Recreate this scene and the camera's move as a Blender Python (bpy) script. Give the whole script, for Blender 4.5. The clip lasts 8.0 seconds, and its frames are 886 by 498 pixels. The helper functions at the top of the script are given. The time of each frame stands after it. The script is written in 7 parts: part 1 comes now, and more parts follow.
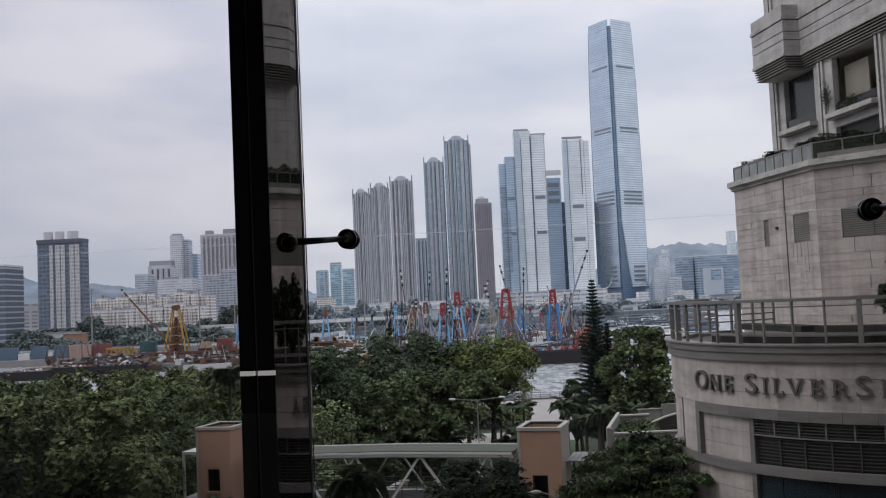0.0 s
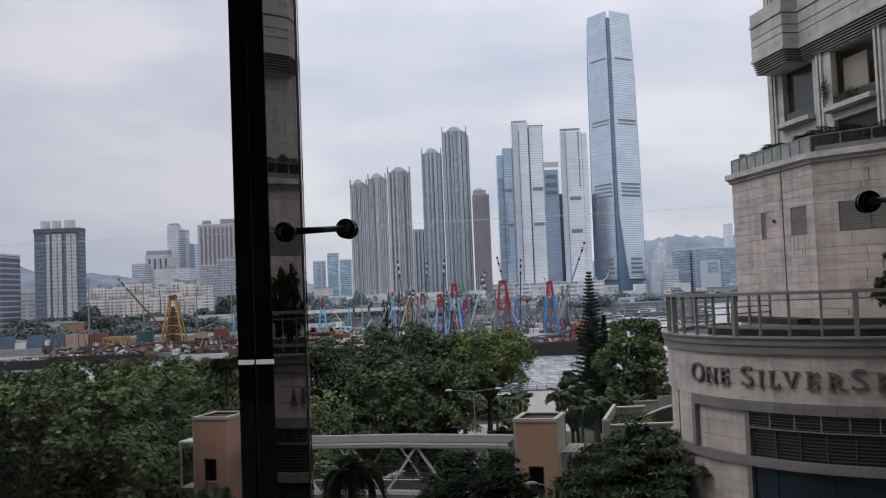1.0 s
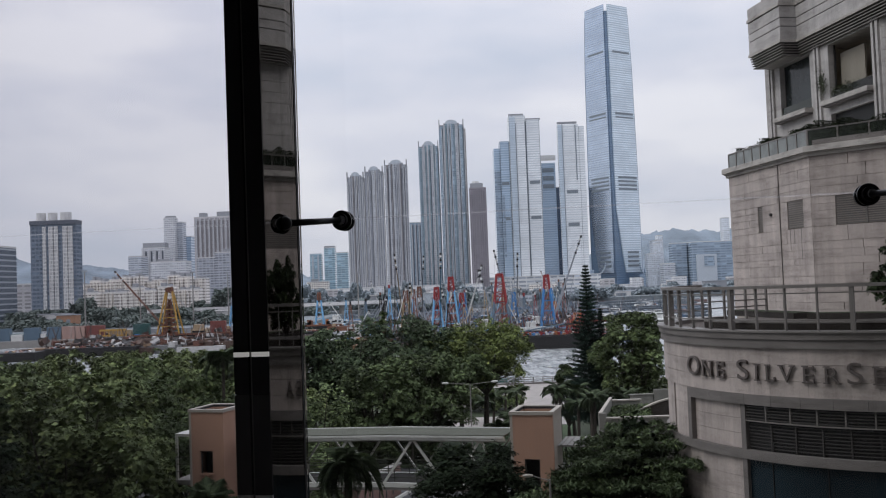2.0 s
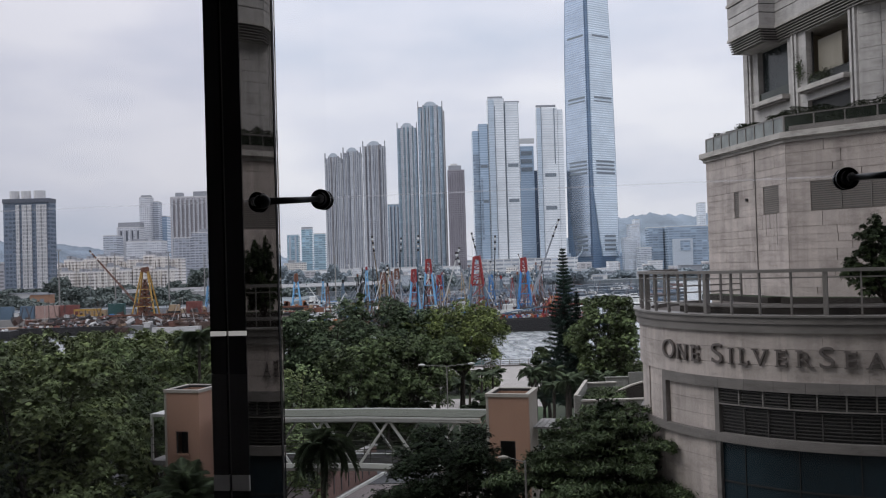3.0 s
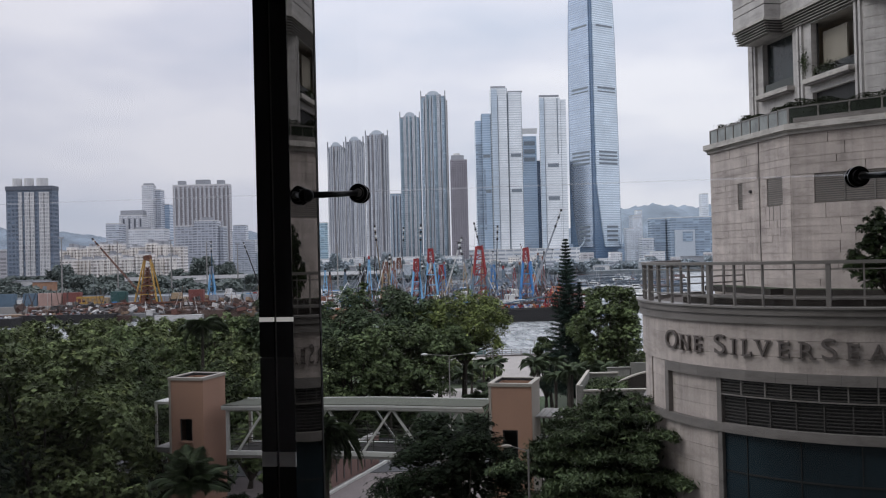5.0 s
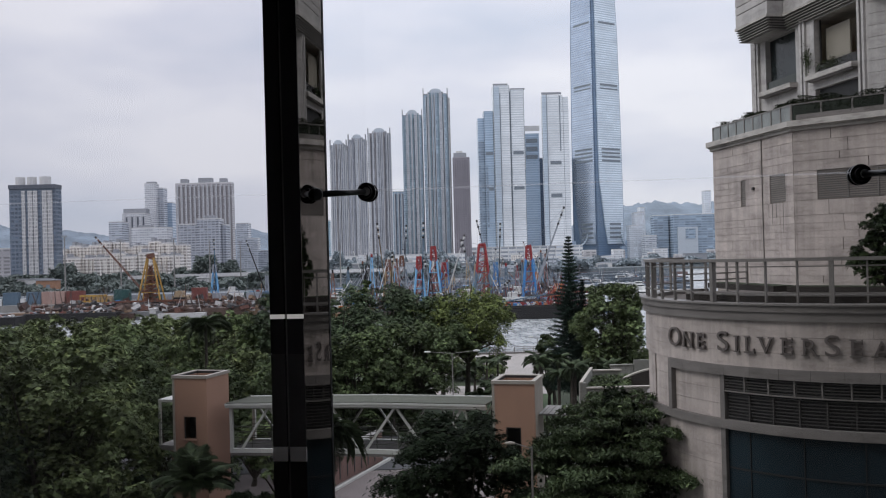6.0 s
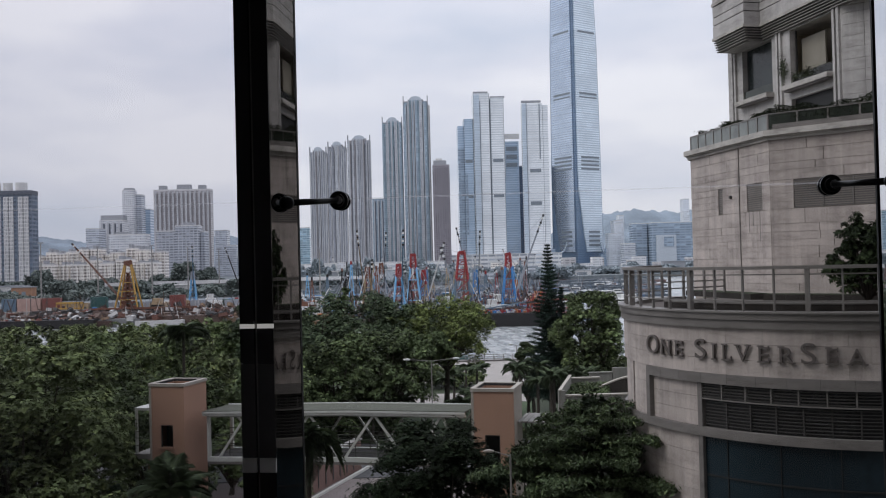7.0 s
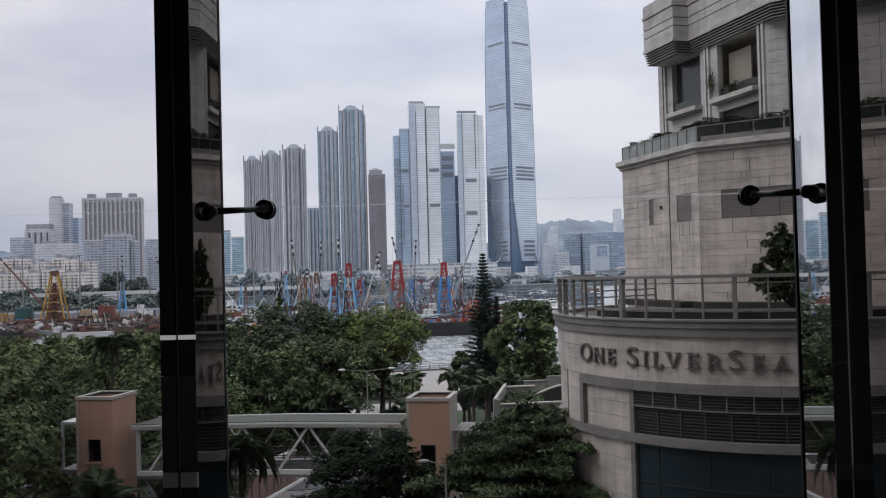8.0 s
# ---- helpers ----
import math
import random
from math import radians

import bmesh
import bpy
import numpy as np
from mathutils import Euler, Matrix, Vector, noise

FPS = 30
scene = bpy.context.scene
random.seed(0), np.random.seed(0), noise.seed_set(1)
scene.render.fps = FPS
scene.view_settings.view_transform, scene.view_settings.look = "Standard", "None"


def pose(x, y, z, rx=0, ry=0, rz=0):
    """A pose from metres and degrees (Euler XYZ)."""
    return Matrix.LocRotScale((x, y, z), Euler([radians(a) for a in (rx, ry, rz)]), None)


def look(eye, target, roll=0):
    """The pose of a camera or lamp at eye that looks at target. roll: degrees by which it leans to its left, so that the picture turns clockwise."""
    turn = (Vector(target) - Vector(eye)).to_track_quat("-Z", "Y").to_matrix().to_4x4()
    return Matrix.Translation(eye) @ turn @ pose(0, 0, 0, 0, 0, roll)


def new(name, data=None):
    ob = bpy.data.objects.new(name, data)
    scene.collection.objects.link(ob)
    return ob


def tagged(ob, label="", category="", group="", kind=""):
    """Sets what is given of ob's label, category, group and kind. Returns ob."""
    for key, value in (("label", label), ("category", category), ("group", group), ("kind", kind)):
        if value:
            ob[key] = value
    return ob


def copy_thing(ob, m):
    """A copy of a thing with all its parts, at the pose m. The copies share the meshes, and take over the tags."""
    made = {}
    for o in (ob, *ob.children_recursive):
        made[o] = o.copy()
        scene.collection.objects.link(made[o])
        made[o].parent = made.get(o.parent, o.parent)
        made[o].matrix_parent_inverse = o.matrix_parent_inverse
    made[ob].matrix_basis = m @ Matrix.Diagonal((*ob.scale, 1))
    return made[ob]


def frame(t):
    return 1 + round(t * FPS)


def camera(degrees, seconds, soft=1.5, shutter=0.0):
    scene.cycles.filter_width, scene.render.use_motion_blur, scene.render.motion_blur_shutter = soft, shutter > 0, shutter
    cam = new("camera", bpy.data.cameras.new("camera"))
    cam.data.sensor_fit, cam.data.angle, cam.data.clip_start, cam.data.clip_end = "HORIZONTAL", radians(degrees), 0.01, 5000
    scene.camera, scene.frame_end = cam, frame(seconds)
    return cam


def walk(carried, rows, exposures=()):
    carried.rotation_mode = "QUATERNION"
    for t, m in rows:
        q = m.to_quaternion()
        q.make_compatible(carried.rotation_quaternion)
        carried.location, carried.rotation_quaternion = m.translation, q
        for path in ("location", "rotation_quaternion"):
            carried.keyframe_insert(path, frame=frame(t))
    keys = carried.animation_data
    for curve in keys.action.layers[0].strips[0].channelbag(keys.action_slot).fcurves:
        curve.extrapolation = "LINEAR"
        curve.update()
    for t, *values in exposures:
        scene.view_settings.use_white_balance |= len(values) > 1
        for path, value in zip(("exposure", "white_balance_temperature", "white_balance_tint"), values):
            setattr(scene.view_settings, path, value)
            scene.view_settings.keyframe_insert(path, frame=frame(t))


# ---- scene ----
cam = camera(51.0, 8.0, soft=1.1)

PATH = [
    (0, (-0.005, 0.212, 16.024), (-0.009, 2.208, 16.138), -2.6),
    (0.5, (-0.006, 0.209, 16.023), (-0.008, 2.207, 16.129), -2.4),
    (1, (-0.008, 0.208, 16.021), (-0.007, 2.205, 16.116), -2.3),
    (2.5, (-0.008, 0.233, 16.018), (0.013, 2.232, 16.082), -1.9),
    (3, (-0.013, 0.237, 16.015), (0.041, 2.236, 16.055), -1.7),
    (3.5, (-0.022, 0.223, 16.016), (0.041, 2.221, 16.044), -1.6),
    (4, (-0.043, 0.195, 16.018), (0.021, 2.193, 16.041), -1.4),
    (4.5, (-0.074, 0.145, 16.02), (-0.019, 2.144, 16.041), -1.3),
    (6, (-0.109, 0.07, 16.021), (-0.066, 2.069, 16.034), -1.5),
    (6.5, (-0.099, 0.072, 16.023), (-0.051, 2.071, 16.042), -1.4),
    (7, (-0.089, 0.08, 16.025), (-0.002, 2.078, 16.053), -1.4),
    (7.5, (-0.077, 0.085, 16.022), (0.089, 2.078, 16.058), -1.5),
    (8, (-0.065, 0.089, 16.024), (0.16, 2.076, 16.069), -1.5),
]
walk(cam, [(t, look(eye, target, roll)) for t, eye, target, roll in PATH], [(0, -0.1), (1.0, -0.07), (2.5, -0.03), (3.5, 0.05), (6.5, 0.06), (7.2, 0.0), (8, -0.03)])

# ---- sky, sun ----
world = bpy.data.worlds.new("overcast_sky")
scene.world = world
world.use_nodes = True
wt = world.node_tree
wt.nodes.clear()


def node(tree, kind, **values):
    n = tree.nodes.new(kind)
    for key, value in values.items():
        if key in n.inputs:
            n.inputs[key].default_value = value
    return n


def math_node(tree, op, a, b=None, c=None):
    n = tree.nodes.new("ShaderNodeMath")
    n.operation = op
    for i, s in enumerate((a, b, c)):
        if s is None:
            continue
        if isinstance(s, (int, float)):
            n.inputs[i].default_value = s
        else:
            tree.links.new(s, n.inputs[i])
    return n.outputs[0]


def ramp_node(tree, fac, stops):
    n = tree.nodes.new("ShaderNodeValToRGB")
    while len(n.color_ramp.elements) < len(stops):
        n.color_ramp.elements.new(0.5)
    for e, (p, c) in zip(n.color_ramp.elements, stops):
        e.position = p
        e.color = (*c, 1) if len(c) == 3 else c
    tree.links.new(fac, n.inputs[0])
    return n.outputs[0]


def mix_node(tree, fac, a, b, blend="MIX"):
    n = tree.nodes.new("ShaderNodeMix")
    n.data_type, n.blend_type = "RGBA", blend
    for s, i in ((fac, 0), (a, 6), (b, 7)):
        if isinstance(s, (int, float)):
            n.inputs[i].default_value = s
        elif isinstance(s, (tuple, list)):
            n.inputs[i].default_value = (*s, 1) if len(s) == 3 else s
        else:
            tree.links.new(s, n.inputs[i])
    return n.outputs[2]


SUN_EL, SUN_AZ = 46.0, 260.0  # degrees: height, and clockwise from +y
sky = wt.nodes.new("ShaderNodeTexSky")
sky.sky_type = "NISHITA"
sky.sun_disc = False
sky.sun_elevation = radians(SUN_EL)
sky.sun_rotation = radians(SUN_AZ)
coord = wt.nodes.new("ShaderNodeTexCoord")
split = wt.nodes.new("ShaderNodeSeparateXYZ")
wt.links.new(coord.outputs["Generated"], split.inputs[0])
# cloud sheet: brighter towards the zenith, soft billows low down
stretch = node(wt, "ShaderNodeMapping", Scale=(1.6, 1.6, 5.0), Location=(0.35, 0.1, 0.2))
wt.links.new(coord.outputs["Generated"], stretch.inputs[0])
billow = node(wt, "ShaderNodeTexNoise", Scale=1.9, Detail=5.0, Roughness=0.5)
wt.links.new(stretch.outputs[0], billow.inputs["Vector"])
tone = ramp_node(wt, billow.outputs[0], [(0.34, (0.595, 0.63, 0.755)), (0.50, (0.715, 0.72, 0.825)), (0.63, (0.84, 0.83, 0.905))])
height = math_node(wt, "MAXIMUM", split.outputs[2], 0.0)
lift = math_node(wt, "MULTIPLY_ADD", math_node(wt, "POWER", height, 1.4), 1.5, 1.0)
grey = node(wt, "ShaderNodeVectorMath")
grey.operation = "SCALE"
wt.links.new(tone, grey.inputs[0])
wt.links.new(lift, grey.inputs["Scale"])
back = node(wt, "ShaderNodeBackground", Strength=0.1)
wt.links.new(sky.outputs[0], back.inputs[0])
cloud = node(wt, "ShaderNodeBackground", Strength=1.0)
wt.links.new(grey.outputs[0], cloud.inputs[0])
both = node(wt, "ShaderNodeMixShader", Fac=0.93)
wt.links.new(back.outputs[0], both.inputs[1])
wt.links.new(cloud.outputs[0], both.inputs[2])
out = wt.nodes.new("ShaderNodeOutputWorld")
wt.links.new(both.outputs[0], out.inputs[0])

sun = new("sun", bpy.data.lights.new("sun", "SUN"))
sun.data.energy, sun.data.angle, sun.data.color = 0.85, radians(25), (1.0, 0.97, 0.92)
sun.matrix_world = look((0, 0, 300), Vector((0, 0, 300)) - Vector((math.sin(radians(SUN_AZ)) * math.cos(radians(SUN_EL)), math.cos(radians(SUN_AZ)) * math.cos(radians(SUN_EL)), math.sin(radians(SUN_EL)))))


# ---- materials ----
def material(name, colour, rough=0.7, metal=0.0, vary=0.25, scale=1.0, fine=12.0, bump=0.15, spec=0.4, piece=0.0, streak=0.0, bump_dist=0.02, smudge=0.0):
    """Principled surface whose colour wanders at two scales, with a fine relief. piece: how far single pieces differ. streak: vertical rain marks. smudge: dark level stains."""
    m = bpy.data.materials.new(name)
    m.use_nodes = True
    t = m.node_tree
    p = t.nodes["Principled BSDF"]
    p.inputs["Roughness"].default_value = rough
    p.inputs["Metallic"].default_value = metal
    p.inputs["Specular IOR Level"].default_value = spec
    geo = t.nodes.new("ShaderNodeNewGeometry")
    big = node(t, "ShaderNodeTexNoise", Scale=scale, Detail=4.0)
    small = node(t, "ShaderNodeTexNoise", Scale=scale * fine, Detail=3.0)
    for n in (big, small):
        t.links.new(geo.outputs["Position"], n.inputs["Vector"])
    wave = math_node(t, "ADD", math_node(t, "MULTIPLY", big.outputs[0], 0.65), math_node(t, "MULTIPLY", small.outputs[0], 0.35))
    if streak:
        long = node(t, "ShaderNodeMapping", Scale=(2.2, 2.2, 0.09))
        t.links.new(geo.outputs["Position"], long.inputs[0])
        run = node(t, "ShaderNodeTexNoise", Scale=1.5, Detail=5.0, Roughness=0.65)
        t.links.new(long.outputs[0], run.inputs["Vector"])
        wave = math_node(t, "ADD", math_node(t, "MULTIPLY", wave, 1 - streak), math_node(t, "MULTIPLY", run.outputs[0], streak))
    lo = tuple(c * (1 - vary) for c in colour)
    hi = tuple(min(1, c * (1 + vary)) for c in colour)
    col = ramp_node(t, wave, [(0.3, lo), (0.7, hi)])
    if smudge:
        level = node(t, "ShaderNodeMapping", Scale=(0.9, 0.9, 3.4))
        t.links.new(geo.outputs["Position"], level.inputs[0])
        spot = node(t, "ShaderNodeTexNoise", Scale=1.0, Detail=6.0, Roughness=0.7)
        t.links.new(level.outputs[0], spot.inputs["Vector"])
        dirt = ramp_node(t, spot.outputs[0], [(0.47, (1, 1, 1)), (0.68, (1 - smudge, 1 - smudge * 1.02, 1 - smudge * 1.04))])
        col = mix_node(t, 1.0, col, dirt, "MULTIPLY")
    if piece:
        info = t.nodes.new("ShaderNodeObjectInfo")
        k = math_node(t, "MULTIPLY_ADD", info.outputs["Random"], piece * 2, 1 - piece)
        sc = t.nodes.new("ShaderNodeVectorMath")
        sc.operation = "SCALE"
        t.links.new(col, sc.inputs[0])
        t.links.new(k, sc.inputs["Scale"])
        col = sc.outputs[0]
    t.links.new(col, p.inputs["Base Color"])
    if bump:
        b = node(t, "ShaderNodeBump", Strength=bump, Distance=bump_dist)
        t.links.new(small.outputs[0], b.inputs["Height"])
        t.links.new(b.outputs[0], p.inputs["Normal"])
    return m


def facade(name, wall, glass, floor=3.2, bay=3.6, sill=0.45, pier=0.35, rough=0.6, glass_rough=0.15, metal=0.0, skew=1.0):
    """Far facade: rows of window panes between piers, one row a storey, some curtained."""
    m = bpy.data.materials.new(name)
    m.use_nodes = True
    t = m.node_tree
    p = t.nodes["Principled BSDF"]
    tc = t.nodes.new("ShaderNodeTexCoord")
    s = t.nodes.new("ShaderNodeSeparateXYZ")
    t.links.new(tc.outputs["Object"], s.inputs[0])
    across = math_node(t, "ADD", math_node(t, "MULTIPLY", s.outputs[0], skew), s.outputs[1])
    p.inputs["Metallic"].default_value = metal
    row = math_node(t, "FRACT", math_node(t, "DIVIDE", s.outputs[2], floor))
    colm = math_node(t, "FRACT", math_node(t, "DIVIDE", across, bay))
    win = math_node(t, "MULTIPLY", math_node(t, "GREATER_THAN", row, sill), math_node(t, "GREATER_THAN", colm, pier))
    cell = t.nodes.new("ShaderNodeCombineXYZ")
    t.links.new(math_node(t, "FLOOR", math_node(t, "DIVIDE", across, bay)), cell.inputs[0])
    t.links.new(math_node(t, "FLOOR", math_node(t, "DIVIDE", s.outputs[2], floor)), cell.inputs[1])
    r = t.nodes.new("ShaderNodeTexWhiteNoise")
    t.links.new(cell.outputs[0], r.inputs["Vector"])
    lo, hi = (0.7, 1.6) if bay < 25 else (0.92, 1.1)
    pane = ramp_node(t, r.outputs["Value"], [(0.0, tuple(c * lo for c in glass)), (0.75, glass), (1.0, tuple(min(1, c * hi) for c in glass))])
    n = node(t, "ShaderNodeTexNoise", Scale=0.05, Detail=4.0)
    t.links.new(tc.outputs["Object"], n.inputs["Vector"])
    skin = ramp_node(t, n.outputs[0], [(0.3, tuple(c * 0.85 for c in wall)), (0.7, tuple(min(1, c * 1.12) for c in wall))])
    t.links.new(mix_node(t, win, skin, pane), p.inputs["Base Color"])
    t.links.new(math_node(t, "MULTIPLY_ADD", win, glass_rough - rough, rough), p.inputs["Roughness"])
    return m


def leaf_material(name, colour, vary=0.45, gloss=0.6, shine=0.09):
    m = bpy.data.materials.new(name)
    m.use_nodes = True
    t = m.node_tree
    p = t.nodes["Principled BSDF"]
    geo = t.nodes.new("ShaderNodeNewGeometry")
    info = t.nodes.new("ShaderNodeObjectInfo")
    hi = tuple(c * (1 + vary) for c in colour)
    leafy = ramp_node(t, geo.outputs["Random Per Island"], [(0.0, tuple(c * 0.6 for c in colour)), (0.5, tuple(c * 0.9 for c in colour)), (0.85, hi), (1.0, (hi[0] * 1.35, hi[1] * 1.25, hi[2] * 1.1))])
    n = node(t, "ShaderNodeTexNoise", Scale=0.35, Detail=3.0)
    t.links.new(geo.outputs["Position"], n.inputs["Vector"])
    tuft = node(t, "ShaderNodeTexNoise", Scale=1.5, Detail=2.0)
    t.links.new(geo.outputs["Position"], tuft.inputs["Vector"])
    k = math_node(t, "MULTIPLY", math_node(t, "MAXIMUM", math_node(t, "MULTIPLY_ADD", n.outputs[0], 2.6, -0.38), 0.4), math_node(t, "MULTIPLY_ADD", tuft.outputs[0], 1.9, 0.0))
    k = math_node(t, "MULTIPLY", k, math_node(t, "MULTIPLY_ADD", info.outputs["Random"], 0.3, 0.85))
    sc = t.nodes.new("ShaderNodeVectorMath")
    sc.operation = "SCALE"
    t.links.new(leafy, sc.inputs[0])
    t.links.new(k, sc.inputs["Scale"])
    t.links.new(sc.outputs[0], p.inputs["Base Color"])
    p.inputs["Roughness"].default_value = gloss
    p.inputs["Specular IOR Level"].default_value = shine
    return m


def plain(name, colour, rough=0.5, metal=0.0):
    return material(name, colour, rough, metal, vary=0.12, scale=0.8, bump=0.04)


stone = material("pale_granite_cladding", (0.452, 0.394, 0.366), 0.65, vary=0.42, scale=0.6, fine=30, bump=0.12, piece=0.07, streak=0.45, smudge=0.3)
stone_back = material("open_joint_shadow_gap", (0.34, 0.30, 0.27), 0.9)
stone_trim = material("grey_granite_trim", (0.185, 0.168, 0.158), 0.6, vary=0.18, scale=0.6, fine=25, bump=0.1, piece=0.06, streak=0.4, smudge=0.35)
stone_light = material("pale_stone_ledge", (0.47, 0.44, 0.41), 0.65, vary=0.18, scale=0.7, fine=20, bump=0.1, streak=0.4, smudge=0.5)
tower_stone = material("weathered_grey_render", (0.455, 0.432, 0.418), 0.75, vary=0.32, scale=0.5, fine=20, bump=0.1, streak=0.5, smudge=0.28)
dark_louvre = plain("dark_bronze_louvre", (0.035, 0.032, 0.032), 0.5)
dark_void = plain("dark_recess", (0.02, 0.02, 0.022), 0.8)
blade_metal = plain("dark_louvre_blade", (0.066, 0.061, 0.058), 0.5)
rail_metal = plain("taupe_painted_rail", (0.185, 0.171, 0.16), 0.45)
letter_metal = plain("dark_bronze_letters", (0.14, 0.12, 0.112), 0.4, 0.3)
blue_glass = material("dark_blue_glazing", (0.015, 0.026, 0.034), 0.25, vary=0.4, scale=0.5, bump=0.02, spec=0.25)
bark = material("brown_bark", (0.05, 0.041, 0.033), 0.9, vary=0.35, scale=3, fine=8, bump=0.5)
leaf_dark = leaf_material("dark_green_leaves", (0.081, 0.109, 0.050))
leaf_deep = leaf_material("deep_green_leaves", (0.048, 0.064, 0.030))
leaf_canopy = leaf_material("grey_green_canopy_leaves", (0.078, 0.107, 0.060))
leaf_mid = leaf_material("mid_green_leaves", (0.108, 0.143, 0.063))
leaf_light = leaf_material("yellow_green_leaves", (0.150, 0.186, 0.062))
leaf_pot = leaf_material("dark_glossy_pot_leaves", (0.026, 0.038, 0.017))
leaf_park = leaf_material("tufted_park_leaves", (0.120, 0.152, 0.066))
leaf_olive = leaf_material("olive_green_leaves", (0.122, 0.150, 0.066))
needle = leaf_material("blue_green_needles", (0.028, 0.048, 0.038))
palm_leaf = leaf_material("palm_leaflets", (0.060, 0.080, 0.045))
lift_paint = material("peach_painted_render", (0.3564, 0.2106, 0.1458), 0.75, vary=0.12, scale=0.8, fine=20, bump=0.08, streak=0.35)
cream_trim = material("cream_painted_trim", (0.3335, 0.3047, 0.2645), 0.6, vary=0.15, scale=1.2, bump=0.06, streak=0.3)
bridge_paint = material("pale_green_grey_steel", (0.088, 0.092, 0.075), 0.9, vary=0.2, scale=0.9, bump=0.05, streak=0.3, spec=0.1)
bridge_white = material("white_painted_steel", (0.52, 0.52, 0.485), 0.5, vary=0.14, scale=1.2, bump=0.05, streak=0.3)
concrete = material("weathered_concrete", (0.25, 0.24, 0.225), 0.85, vary=0.2, scale=0.3, fine=15, bump=0.15, streak=0.3)
terrace_paving = material("dark_brown_terrace_paving", (0.105, 0.09, 0.08), 0.85, vary=0.25, scale=0.8, fine=12, bump=0.12)
asphalt = material("grey_asphalt", (0.075, 0.075, 0.078), 0.9, vary=0.25, scale=0.3, fine=20, bump=0.2)
paving = material("pale_paving", (0.29, 0.268, 0.25), 0.85, vary=0.18, scale=0.4, fine=15, bump=0.1)
forecourt_paving = material("mauve_grey_paving", (0.17, 0.145, 0.138), 0.85, vary=0.2, scale=0.5, fine=15, bump=0.1)
pink_paving = material("pink_brick_paving", (0.17, 0.105, 0.09), 0.85, vary=0.2, scale=0.6, fine=15, bump=0.1)
lawn = material("park_lawn", (0.045, 0.07, 0.03), 0.95, vary=0.35, scale=0.5, fine=14, bump=0.3)
soil = material("planted_ground", (0.028, 0.038, 0.018), 0.95, vary=0.5, scale=0.35, fine=10, bump=0.4)
land = material("far_reclaimed_land", (0.155, 0.176, 0.186), 0.95, vary=0.4, scale=0.02, fine=10, bump=0.1)
# Blue-grey paling puts distance haze into the hill colour.
hill_haze = material("hillside_haze_tint", (0.185, 0.225, 0.265), 0.95, vary=0.35, scale=0.01, fine=10, bump=0.4, bump_dist=8)


def water_material():
    m = bpy.data.materials.new("harbour_water")
    m.use_nodes = True
    t = m.node_tree
    p = t.nodes["Principled BSDF"]
    p.inputs["Roughness"].default_value = 0.16
    p.inputs["IOR"].default_value = 1.33
    geo = t.nodes.new("ShaderNodeNewGeometry")
    mp = node(t, "ShaderNodeMapping", Scale=(0.6, 0.2, 1.0))
    t.links.new(geo.outputs["Position"], mp.inputs[0])
    a = node(t, "ShaderNodeTexNoise", Scale=0.8, Detail=6.0, Roughness=0.7)
    t.links.new(mp.outputs[0], a.inputs["Vector"])
    b = node(t, "ShaderNodeBump", Strength=1.0, Distance=0.6)
    t.links.new(a.outputs[0], b.inputs["Height"])
    # Ripple light and dark and pale sky sheen are put into the colour.
    t.links.new(ramp_node(t, a.outputs[0], [(0.36, (0.20, 0.22, 0.225)), (0.5, (0.37, 0.395, 0.40)), (0.62, (0.54, 0.555, 0.555))]), p.inputs["Base Color"])
    t.links.new(b.outputs[0], p.inputs["Normal"])
    return m


water_mat = water_material()


def column_material(name, colour, rough):
    m = bpy.data.materials.new(name)
    m.use_nodes = True
    t = m.node_tree
    p = t.nodes["Principled BSDF"]
    p.inputs["Metallic"].default_value = 1.0
    geo = t.nodes.new("ShaderNodeNewGeometry")
    n = node(t, "ShaderNodeTexNoise", Scale=6.0, Detail=4.0)
    t.links.new(geo.outputs["Position"], n.inputs["Vector"])
    t.links.new(ramp_node(t, n.outputs[0], [(0.3, tuple(c * 0.9 for c in colour)), (0.7, tuple(min(1, c * 1.1) for c in colour))]), p.inputs["Base Color"])
    t.links.new(math_node(t, "MULTIPLY_ADD", n.outputs[0], 0.02, rough), p.inputs["Roughness"])
    return m


# Two tints of one mirror steel; each reflection's brightness is put into colour.
mirror_dark = column_material("dim_mirror_steel", (0.25, 0.243, 0.24), 0.005)
mirror_bright = column_material("bright_mirror_steel", (0.72, 0.73, 0.74), 0.005)
black_gloss = column_material("black_polished_panel", (0.075, 0.075, 0.08), 0.1)
black_seal = plain("black_seal_and_dark_fill", (0.018, 0.018, 0.018), 0.6)
black_metal = plain("black_anodised_fitting", (0.012, 0.012, 0.013), 0.35, 0.4)
white_strip = plain("white_strip_added_glow", (0.62, 0.62, 0.6), 0.4)
# Added glow: the strip is no lamp, its shine comes from the material.
white_strip.node_tree.nodes["Principled BSDF"].inputs["Emission Color"].default_value = (1.0, 0.98, 0.95, 1)
white_strip.node_tree.nodes["Principled BSDF"].inputs["Emission Strength"].default_value = 0.25
# Lighter lower plates: the floor's reflection is put into their colour.
plate_steel = column_material("reflection_toned_plate", (0.13, 0.128, 0.13), 0.16)
grey_band = plain("pale_grey_band", (0.72, 0.72, 0.70), 0.4)
dark_steel = plain("grey_satin_steel", (0.50, 0.50, 0.50), 0.25, 1.0)
interior = material("grey_interior_plaster", (0.5200, 0.5070, 0.4940), 0.9, vary=0.15)
